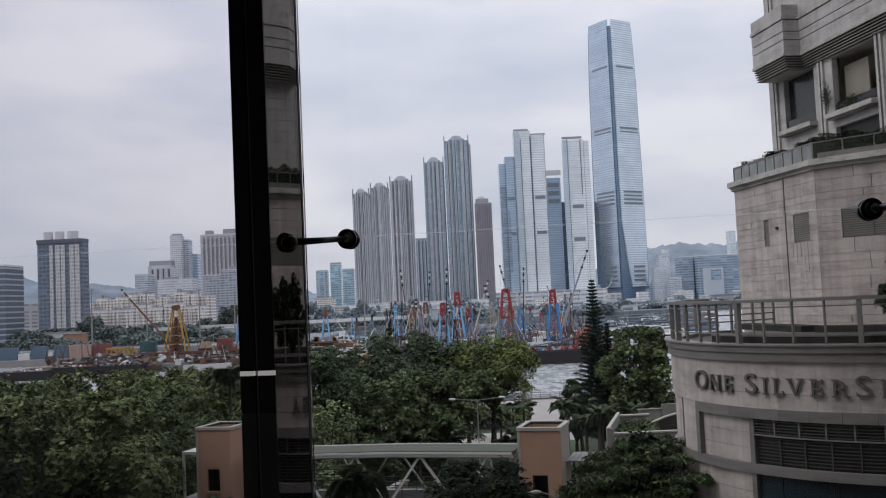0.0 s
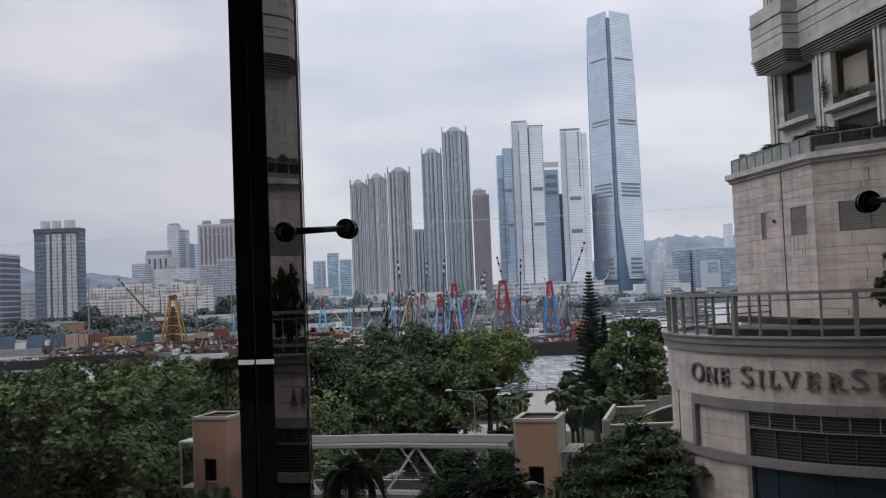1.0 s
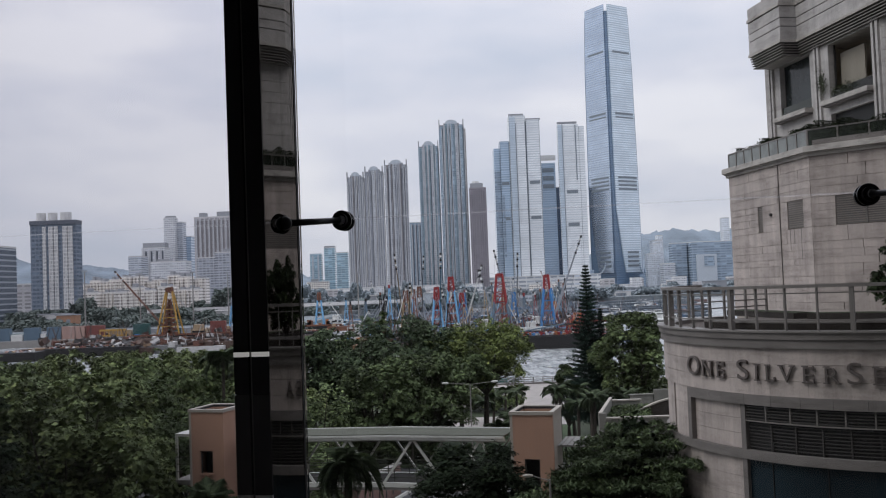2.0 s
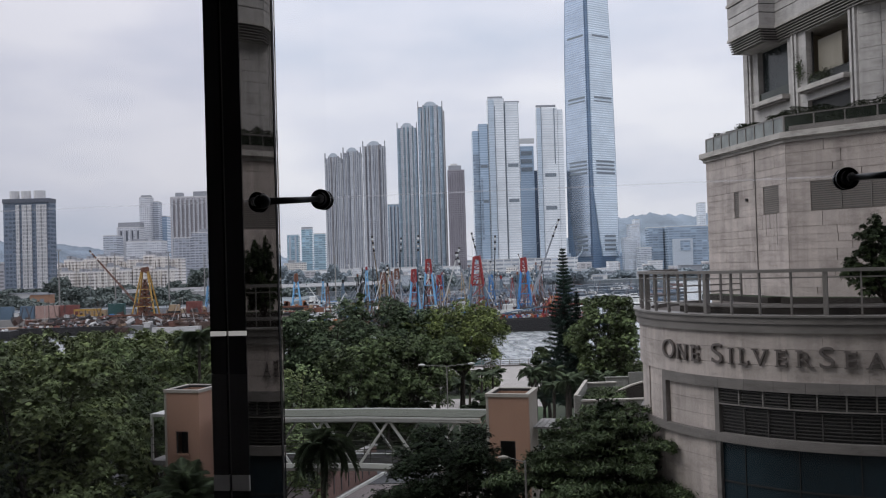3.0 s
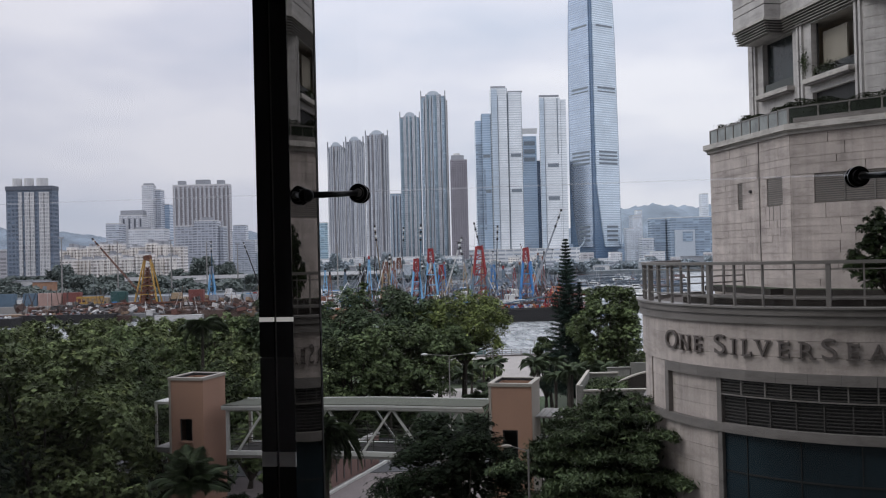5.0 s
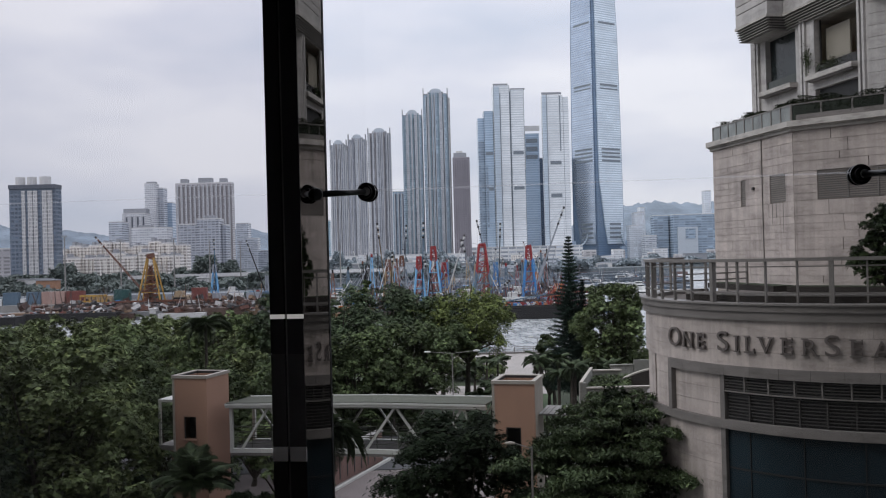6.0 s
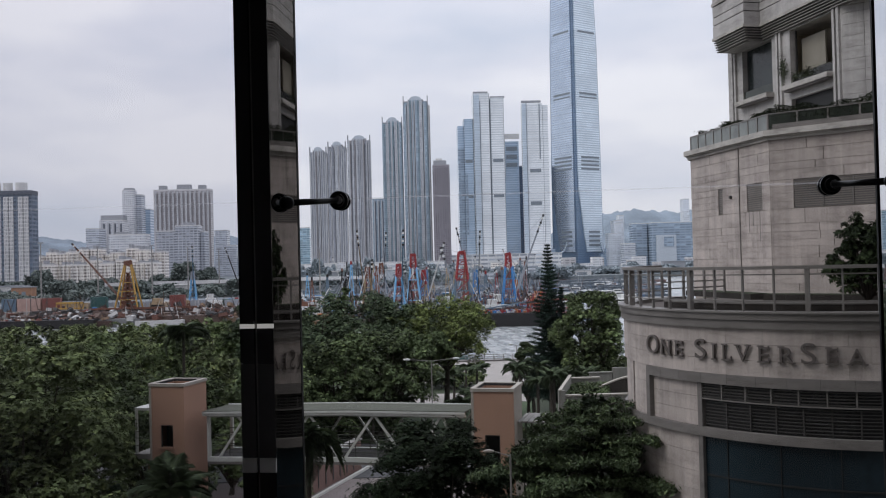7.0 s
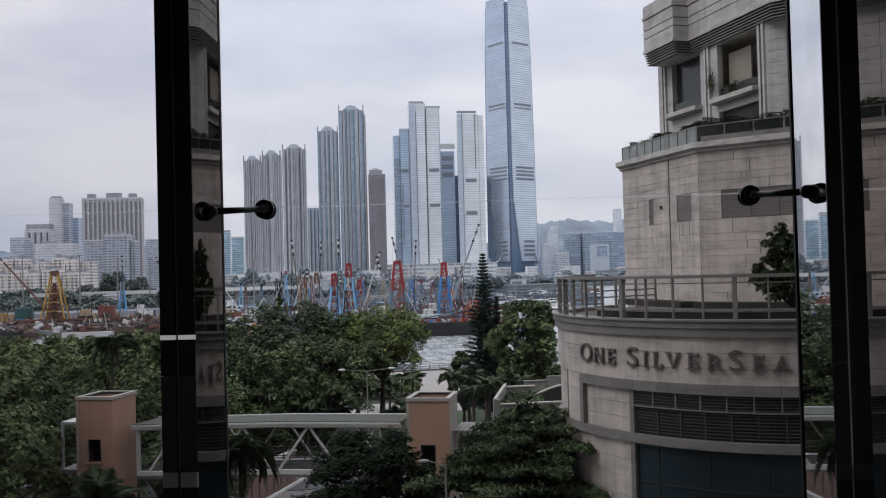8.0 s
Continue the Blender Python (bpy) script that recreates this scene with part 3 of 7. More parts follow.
            h = a1 - a0
            arc_wall(b, 0, 0, r - 0.17, r, 0.0045, z1 - z0 - 0.0045, -h / 2 + 0.018, h / 2 - 0.018, 4)
            mesh_cache[key] = mesh_of(b, mat)
        piece("stone_panel", mesh_cache[key], t, pose(cx, cy, z0, 0, 0, (a0 + a1) / 2))
    for r, (z0, z1) in enumerate(((12.62, 13.06), (13.06, 13.51), (13.51, 13.95))):
        a = 148.0 + (4.5 if r % 2 else 0)
        while a < 330:
            curved(7.0, z0, z1, a, a + 9.0)
            a += 9.0
    for r in range(3):
        z0 = 11.04 + r * 0.527
        z1 = z0 + 0.527
        for a in (150, 157, 164, 171):
            curved(6.93, z0, z1, a, a + 7)
        curved(6.97, z0, z1, 178, 181.6)
        curved(6.97, z0, z1, 182.8, 192.1)
    for r in range(3):
        z0 = 11.04 + r * 0.43
        for a in ((193.95, 199.8), (199.8, 205.7), (205.7, 211.6)) if r % 2 else ((193.95, 202.8), (202.8, 211.6)):
            curved(6.9, z0, z0 + 0.43, *a)
    for r in range(6):
        z1 = 10.78 - r * 0.55
        for a in ((183.0, 193.5), (193.5, 204.5)):
            curved(6.86, z1 - 0.55, z1, *a)
        curved(6.9, z1 - 0.55, z1, 204.6, 211.5)
        for a in (155, 162, 169, 176):
            curved(6.86, z1 - 0.55, z1, a, a + 7)
    return t


podium()


def podium_sign():
    """Raised serif capitals standing off the curved wall."""
    t = thing("name_sign", "raised dark bronze serif capitals on the granite wall", "sign")
    letters = [("O", 196.2, 1), ("N", 201.9, 0), ("E", 206.5, 0), ("S", 213.3, 1), ("I", 217.1, 0), ("L", 220.4, 0), ("V", 224.4, 0), ("E", 229.2, 0), ("R", 234.1, 0), ("S", 238.8, 1), ("E", 243.6, 0), ("A", 248.6, 0)]
    for ch, a, cap in letters:
        c = bpy.data.curves.new("letter", "FONT")
        c.body, c.align_x, c.extrude, c.offset = ch, "CENTER", 0.035, -0.003
        h = 0.60 if cap else 0.47
        c.size = h / 0.729
        wide = 1.22 if ch == "S" else 1.12 if ch in "OER" else 1.0
        tmp = bpy.data.objects.new("letter", c)
        me = bpy.data.meshes.new_from_object(tmp)
        bpy.data.objects.remove(tmp)
        # serifs on the straight strokes
        bm = bmesh.new()
        bm.from_mesh(me)
        for v in bm.verts:
            v.co.x *= wide
        xs = [v.co.x for v in bm.verts]
        x0, x1 = min(xs), max(xs)
        s = 0.035
        feet = {"N": ((x0, 0), (x1, 0), (x0, 1), (x1, 1)), "E": ((x0, 0), (x0, 1)), "I": ((0, 0), (0, 1)), "L": ((x0, 0), (x0, 1)), "V": ((x0 + 0.03, 1), (x1 - 0.03, 1)), "R": ((x0, 0), (x0, 1), (x1, 0)), "A": ((x0 + 0.03, 0), (x1 - 0.03, 0))}
        for fx, top in feet.get(ch, ()):
            y = h - s if top else 0
            off = 0.04 if ch in "NELR" and fx == x0 else (-0.04 if ch in "NR" and fx == x1 else 0)
            box(bm, fx + off - 0.085, fx + off + 0.085, y, y + s, -0.03, 0.03)
        if ch in "EL":
            box(bm, x1 - 0.03, x1 + 0.008, 0, 0.13, -0.03, 0.03)
        if ch == "E":
            box(bm, x1 - 0.03, x1 + 0.008, h - 0.13, h, -0.03, 0.03)
        z = 13.04 if cap else 13.03
        m = Matrix.Translation((*PC, z)) @ Matrix.Rotation(radians(a), 4, "Z") @ Matrix.Translation((7.055, 0, 0)) @ pose(0, 0, 0, 90, 0, 90)
        for v in bm.verts:
            v.co = m @ v.co
        bpy.data.meshes.remove(me)
        part("letter", bm, letter_metal, t)
    return t


podium_sign()


def terrace_rail():
    cx, cy = PC
    t = thing("terrace_railing", "taupe metal terrace railing with wide top rail", "railing")
    bm = bmesh.new()
    arc_wall(bm, cx, cy, 6.82, 7.02, 15.60, 15.69, 130, 335, 110)
    part("top_rail", bm, rail_metal, t)
    for z, w in ((15.44, 0.035), (14.70, 0.04)):
        bm = bmesh.new()
        arc_wall(bm, cx, cy, 6.9, 6.95, z, z + w, 130, 335, 90)
        part("rail", bm, rail_metal, t)
    for k in range(-10, 14):
        a = 209.8 + k * 7.28
        main = k % 4 == 0
        hw = 0.48 if main else 0.19
        bm = bmesh.new()
        arc_wall(bm, cx, cy, 6.84 if main else 6.88, 7.0 if main else 6.97, 14.43, 15.60, a - hw, a + hw, 2)
        part("main_post" if main else "post", bm, rail_metal, t)


terrace_rail()

# block on the terrace, with its cut corner
BL, BC = Vector((13.04, 41.53)), Vector((14.02, 35.0))
BD = Vector((0.717, -0.697))
BR = BC + BD * 9.0


def stone_block():
    t = thing("stone_block", "pale granite plant block with cut corner and grilles", "building")
    n1 = Vector((-0.989, -0.147))
    n2 = Vector((-0.697, -0.717))
    inn = 0.04
    k = BC - (n1 + n2) * inn * 0.55
    pts = [tuple(BL - n1 * inn), tuple(k), tuple(BR - n2 * inn), (24.0, 40.0), (15.8, 46.0)]
    part("core", prism(pts, 0.0, 20.3), stone_back, t)
    rows = [14.3, 14.62, 14.88, 15.3, 15.58, 15.86, 16.3, 16.56, 16.86, 17.16, 17.72, 18.0, 18.3, 18.56, 18.82, 19.2, 19.48, 19.95, 20.36]
    s = lambda y: (BL.y - y) / 0.989
    holes = [(s(39.05), s(38.67), 17.72, 18.82), (s(36.7), s(35.55), 17.72, 18.82)]
    panel_face(t, BL, BC, rows, holes, (1.8, 3.4), 3)
    big = [(0.9, 6.2, 17.72, 18.82)]
    panel_face(t, BC, BR, rows, big, (1.8, 3.4), 5)
    part("corner_stone", prism([tuple(BC + n1 * 0.035 - Vector((-0.147, 0.989)) * 0.0), tuple(BC + (n1 + n2) * 0.019), tuple(BC + n2 * 0.035), tuple(BC - (n1 + n2) * 0.02)], 14.3, 20.36), stone, t)
    # grilles in the openings
    def grille(p, d, a, b, z0, z1, n, mat):
        m = Matrix.Translation((p.x, p.y, 0)) @ Matrix.Rotation(math.atan2(d.y, d.x), 4, "Z")
        part("grille_back", boxes((a, b, 0.02, 0.035, z0, z1), m=m), stone_back, t)
        for i in range(n):
            z = z0 + (i + 0.5) * (z1 - z0) / n
            part("grille_blade", boxes((a, b, -0.01, 0.02, z - 0.02, z + 0.02), m=m), mat, t)
    dl = (BC - BL).normalized()
    for a, b, _, _ in holes:
        grille(BL, dl, a + 0.02, b - 0.02, 17.74, 18.8, 13, stone_trim)
    grille(BC, BD, 0.92, 6.18, 17.74, 18.8, 13, stone_trim)
    for q in range(4):
        a = 0.92 + 1.05 * (q + 1)
        m = Matrix.Translation((BC.x, BC.y, 0)) @ Matrix.Rotation(math.atan2(BD.y, BD.x), 4, "Z")
        part("grille_mullion", boxes((a, a + 0.05, -0.03, 0.02, 17.74, 18.8), m=m), stone_trim, t)
    # cornice in two steps
    for z0, z1, o in ((20.36, 20.47, 0.12), (20.47, 20.52, 0.2), (20.52, 20.74, 0.30)):
        e = [tuple(BL + n1 * o + Vector((-0.149, 0.989)) * 0.1), tuple(BC + (n1 + n2) * o * 0.53), tuple(BR + n2 * o), (24.0, 39.0), (16.0, 46.3)]
        part("cornice", prism(e, z0, z1), stone_light, t)
    return t


stone_block()


def roof_garden():
    """Glass balustrade and clipped hedge on the block's roof edge."""
    n1, n2 = Vector((-0.989, -0.147)), Vector((-0.697, -0.717))
    t = thing("glass_balustrade", "glass balustrade with thin grey posts on the cornice", "balustrade")
    for p, d, length, n in ((BC + n1 * 0.05, (BL - BC).normalized(), 6.45, 9), (BC + n2 * 0.05, BD, 9.0, 8)):
        m = Matrix.Translation((p.x, p.y, 0)) @ Matrix.Rotation(math.atan2(d.y, d.x), 4, "Z")
        step = length / n
        for k in range(n):
            part("pane", boxes((k * step + 0.05, (k + 1) * step - 0.05, -0.01, 0.01, 20.76, 21.34), m=m), pale_pane if length < 7 else greenish_glass, t)
        for k in range(n + 1):
            part("post", boxes((k * step - 0.03, k * step + 0.03, -0.03, 0.03, 20.74, 21.38), m=m), rail_metal, t)
        part("rail", boxes((-0.03, length, -0.035, 0.035, 21.34, 21.39), m=m), rail_metal, t)
    for p, d, length, tall in ((BC - n1 * 0.35, (BL - BC).normalized(), 6.3, 0.0), (BC - n2 * 0.12, BD, 8.6, 0.03)):
        h = thing("hedge", "clipped dark green hedge behind the glass balustrade", "hedge", group="roof hedges")
        g = np.random.default_rng(int(length * 10))
        pts = np.column_stack([g.uniform(0.2, length, 16000), g.normal(0, 0.11 + tall * 0.4, 16000), 20.76 + np.clip(np.abs(g.normal(0.52 + tall, 0.17, 16000)), 0, 0.78 + tall)])
        wob = 0.08 * np.sin(pts[:, 0] * 2.1) + 0.06 * np.sin(pts[:, 0] * 5.3)
        pts[:, 2] += wob * (pts[:, 2] > 21.2)
        a = math.atan2(d.y, d.x)
        rot = np.array([[math.cos(a), math.sin(a)], [-math.sin(a), math.cos(a)]])
        pts[:, :2] = pts[:, :2] @ rot + np.array([p.x, p.y])
        part("foliage", leaves_mesh(pts, 0.075, hedge_leaf, 4), None, h)
        m = Matrix.Translation((p.x, p.y, 0)) @ Matrix.Rotation(a, 4, "Z")
        part("planter", boxes((0.2, length, -0.25, 0.25, 20.74, 20.95), m=m), stone_trim, h)


hedge_leaf = leaf_material("dull_hedge_leaves", (0.018, 0.026, 0.010))
# Paler panes on the left run: sky reflection put into the glass colour.
pale_pane = material("pale_glass_painted_sheen", (0.20, 0.215, 0.205), 0.15, vary=0.45, scale=1.4, bump=0.02, spec=0.5)
greenish_glass = material("dark_green_tinted_glass", (0.022, 0.028, 0.02), 0.2, vary=0.5, scale=1.8, bump=0.02, spec=0.4)
roof_garden()


def residential_tower():
    """Grey tower above: window storey, then projecting striped parapet bays."""
    t = thing("residential_tower", "weathered grey apartment tower with projecting parapet bays", "building")
    dl = Vector((-0.149, 0.989))
    n1, n2 = Vector((-0.989, -0.147)), Vector((-0.697, -0.717))
    W0 = BC - n1 * 2.1 + dl * 6.87      # far end of the window wall
    W1 = BC - n1 * 2.1 - dl * 1.66      # its near corner
    W2 = W1 + BD * 8
    L = (W1 - W0).length
    m = Matrix.Translation((W0.x, W0.y, 0)) @ Matrix.Rotation(math.atan2(-dl.y, -dl.x), 4, "Z")
    w1, w2 = (1.3, 3.74), (5.1, 7.98)
    part("plinth", boxes((0.02, L - 0.02, 0.02, 2.6, 20.7, 20.98), m=m), tower_stone, t)
    g = random.Random(5)
    for n, base in enumerate((20.98, 27.85, 34.7)):
        z_sill, z_head, top = base + 1.85, base + 4.1, base + 4.3
        part("wall", boxes((0, w1[0], 0, 0.3, base, top), (w1[1], w2[0], 0, 0.3, base, top), (w2[1], L, 0, 0.3, base, top), m=m), tower_stone, t)
        part("spandrel", boxes((w1[0], w1[1], 0.002, 0.3, base, z_sill), m=m), tower_stone, t)
        part("spandrel", boxes((w2[0], w2[1], 0.002, 0.3, base + 1.3, z_sill), m=m), tower_stone, t)
        # Flat black sheet in place of a shaded opening.
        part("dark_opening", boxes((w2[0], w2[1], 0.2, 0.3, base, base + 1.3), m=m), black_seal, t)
        part("inner_wall", boxes((0, L, 1.5, 1.6, base, top), (0, 0.1, 0.3, 1.5, base, top), (w1[1] + 0.5, w1[1] + 0.6, 0.3, 1.5, base, top), (L - 0.2, L - 0.1, 0.3, 1.5, base, top), m=m), plaster_in, t)
        part("inner_ceiling", boxes((0, L, 0.3, 1.6, top - 0.1, top), m=m), plaster_in, t)
        part("inner_floor", boxes((0, L, 0.3, 1.6, z_sill - 0.1, z_sill), m=m), plaster_in, t)
        part("curtain", boxes((w2[0] + 0.05, w2[0] + 1.65, 0.5, 0.56, z_sill, z_head - 0.35), m=m), curtain_cloth, t, "pale hanging curtain")
        for a, b in (w1, w2):
            part("head", boxes((a, b, 0.002, 0.3, z_head, top), m=m), tower_stone, t)
            part("sill", boxes((a - 0.16, b + 0.08, -0.36, 0.02, z_sill - 0.2, z_sill - 0.01), m=m), stone_light, t, "worn pale stone sill")
            part("sill", boxes((a - 0.1, b + 0.03, -0.28, 0.02, z_sill - 0.27, z_sill - 0.2), m=m), stone_trim, t)
            part("parapet_glass", boxes((a, b, 0.06, 0.08, z_sill, z_sill + 0.42), m=m), greenish_glass if a < 2 else clear_glass, t)
            part("window_frame", boxes((a, a + 0.06, 0.24, 0.3, z_sill, z_head), (b - 0.06, b, 0.24, 0.3, z_sill, z_head), m=m), dark_louvre, t)
        part("window_glass", boxes((w1[0] + 0.06, w1[1] - 0.06, 0.26, 0.28, z_sill, z_head), m=m), loggia_glass, t)
        for x in (0.62, 4.36, 8.26):
            part("pilaster", boxes((x - 0.2, x - 0.06, -0.1, 0.0, base, top), m=m), tower_stone, t)
            part("pilaster", boxes((x + 0.06, x + 0.2, -0.1, 0.0, base, top), m=m), tower_stone, t)
            part("downpipe", boxes((x - 0.06, x + 0.06, -0.03, 0.0, base, top - 0.35), m=m), dark_louvre, t)
        # near side wall with its own cladding
        part("side_wall", prism([tuple(W1 - n2 * 0.03), tuple(W2 - n2 * 0.03), tuple(W2 - n2 * 3), tuple(W1 - n1 * 3)], base, top), stone_back, t)
        rows = [base + 0.43 * k for k in range(10)] + [top]
        panel_face(t, W1, W2, rows, [], (0.8, 0.8), 9 + n, me=tower_panel, stagger=False)
        # projecting bay, saw-toothed in plan
        zb = base + 4.17
        O = BC - n1 * 1.85
        inner = O + dl * 3.6
        nose = BC - n1 * 1.5 + dl * 3.08 - BD * 0.64
        far = nose + dl * 2.72
        near = O - dl * 2.3
        plan = [tuple(far), tuple(nose), tuple(inner), tuple(near), tuple(near + BD * 8), tuple(near + BD * 8 - n2 * 3), tuple(far - n1 * 3.5)]

        def grown(o):
            c = [Vector(p) for p in plan]
            c[0] += n1 * o + dl * o
            for q in (1, 2, 3):
                c[q] += (n1 + n2) * o * 0.55
            c[4] += n2 * o
            return [tuple(p) for p in c]
        part("soffit", prism(grown(-0.30), zb - 0.04, zb), tower_stone, t)
        for k in range(5):
            part("soffit_rib", prism(grown(-0.10 + 0.022 * k), zb + 0.108 * k, zb + 0.108 * k + 0.042), stone_trim, t)
            # Black fill paints the shade between the ribs.
            part("soffit_gap", prism(grown(-0.26 + 0.022 * k), zb + 0.108 * k + 0.04, zb + 0.108 * k + 0.11), black_seal, t)
        z = zb + 0.54
        part("ledge", prism(grown(0.04), z, z + 0.12), stone_light, t)
        z += 0.12
        for z1 in (zb + 1.24, zb + 1.6, zb + 2.1):
            part("parapet_band", prism(grown(0.0), z, z1 - 0.04), tower_stone, t)
            part("parapet_joint", prism(grown(-0.05), z1 - 0.04, z1), dark_louvre, t)
            z = z1
        part("ledge", prism(grown(0.045), z, z + 0.13), stone_light, t)
        part("parapet_band", prism(grown(0.0), z + 0.13, zb + 2.72), tower_stone, t)
        part("slab", prism(grown(-0.45), zb + 2.4, base + 6.87), tower_stone, t)
    return t


loggia_glass = material("dark_loggia_glazing", (0.022, 0.028, 0.029), 0.18, vary=0.5, scale=0.8, bump=0.02, spec=0.3)
plaster_in = material("stained_cream_plaster", (0.46, 0.41, 0.34), 0.85, vary=0.25, scale=0.9, streak=0.4)
curtain_cloth = material("pale_curtain_cloth", (0.27, 0.245, 0.205), 0.9, vary=0.12)
residential_tower()


def wall_climber():
    """Straggling plants at the window and pilaster."""
    dl = Vector((-0.149, 0.989))
    n1 = Vector((-0.989, -0.147))
    g = np.random.default_rng(12)
    for s, z, rx, rz, k in ((2.05, 23.55, 0.28, 0.55, 260), (0.9, 23.15, 0.9, 0.22, 420)):
        p = BC - n1 * (2.0 if s > 2 else 2.25) + dl * s
        along = g.normal(0, rx * 0.5, k)
        pts = np.column_stack([p.x + dl.x * along + n1.x * g.uniform(0, 0.16, k), p.y + dl.y * along + n1.y * g.uniform(0, 0.16, k), z + g.normal(0, rz * 0.5, k)])
        t = thing("window_plant", "straggling green plant at the apartment window", "plant", group="window plants")
        part("foliage", leaves_mesh(pts, 0.09, leaf_deep, 3), None, t)
        bm = bmesh.new()
        tube(bm, (p.x, p.y, z - rz), (p.x, p.y, z + rz * 0.8), 0.012, 0.006, 5)
        part("stem", bm, bark, t)


wall_climber()


def terrace_planters():
    """Dark low planters and a kerb along the foot of the block."""
    n1, n2 = Vector((-0.989, -0.147)), Vector((-0.697, -0.717))
    dl = (BL - BC).normalized()
    for p, d, n, length in ((BC, dl, n1, 5.5), (BC, BD, n2, 6.0)):
        t = thing("terrace_planter", "low dark brown planter along the block", "planter", group="terrace planters")
        a = p + n * 0.06
        b = a + d * length
        c, e = b + n * 0.9, a + n * 0.9
        part("trough", prism([tuple(a), tuple(b), tuple(c), tuple(e)], 14.3, 14.52), planter_brown, t)
        part("soil", prism([tuple(a + n * 0.08), tuple(b + n * 0.08), tuple(c - n * 0.08), tuple(e - n * 0.08)], 14.52, 14.535), soil, t)


planter_brown = material("dark_brown_planter", (0.024, 0.019, 0.016), 0.8, vary=0.3, scale=1.5)
terrace_planters()


def rail_planter():
    """Dark curved planter just behind the railing."""
    t = thing("curved_planter", "low dark planter following the terrace railing", "planter", group="terrace planters")
    bm = bmesh.new()
    arc_wall(bm, *PC, 5.75, 6.6, 14.3, 14.64, 196, 300, 50)
    part("trough", bm, planter_brown, t)
    bm = bmesh.new()
    arc_wall(bm, *PC, 6.55, 6.62, 14.62, 14.67, 196, 300, 50)
    part("kerb", bm, rail_metal, t)


rail_planter()


def rear_railing():
    """Short straight railing on the far side of the terrace."""
    t = thing("rear_railing", "taupe metal railing on the far terrace edge", "railing")
    a, b = Vector((9.9, 35.6)), Vector((12.9, 37.2))
    d = (b - a)
    m = Matrix.Translation((a.x, a.y, 0)) @ Matrix.Rotation(math.atan2(d.y, d.x), 4, "Z")
    for z in (14.75, 15.0, 15.5):
        part("rail", boxes((0, d.length, -0.025, 0.025, z, z + 0.05), m=m), rail_metal, t)
    for k in range(4):
        x = k * d.length / 3
        part("post", boxes((x - 0.04, x + 0.04, -0.04, 0.04, 14.3, 15.52), m=m), rail_metal, t)


rear_railing()


def wall_fittings():
    """Rain pipe, drain hole and seepage marks on the block's long face."""
    t = thing("rain_pipe", "thin grey rain pipe down the granite face", "pipe")
    n1 = Vector((-0.989, -0.147))
    p = Vector((13.68, 37.25)) + n1 * 0.05
    bm = bmesh.new()
    tube(bm, (p.x, p.y, 14.3), (p.x, p.y, 20.36), 0.022, 0.022, 8)
    part("pipe", bm, stone_trim, t)
    t = thing("wall_lamp", "small dark round fitting on the granite face", "fitting")
    p = Vector((13.58, 37.93))
    bm = bmesh.new()
    tube(bm, (p.x, p.y, 18.41), (p.x + n1.x * 0.12, p.y + n1.y * 0.12, 18.41), 0.07, 0.06, 12)
    part("body", bm, dark_louvre, t)
    dl = (BC - BL).normalized()
    t = thing("seepage_marks", "thin dark seepage marks under the grille", "stain")
    for y, z0 in ((36.55, 16.9), (36.25, 17.15), (35.75, 16.5)):
        q = BL + dl * ((BL.y - y) / 0.989) + n1 * 0.034
        m = Matrix.Translation((q.x, q.y, 0)) @ Matrix.Rotation(math.atan2(dl.y, dl.x), 4, "Z")
        part("mark", boxes((-0.018, 0.018, -0.002, 0.002, z0, 17.72), m=m), stone_trim, t)


wall_fittings()

# ---- footbridge and lift towers ----
BA = -17.0


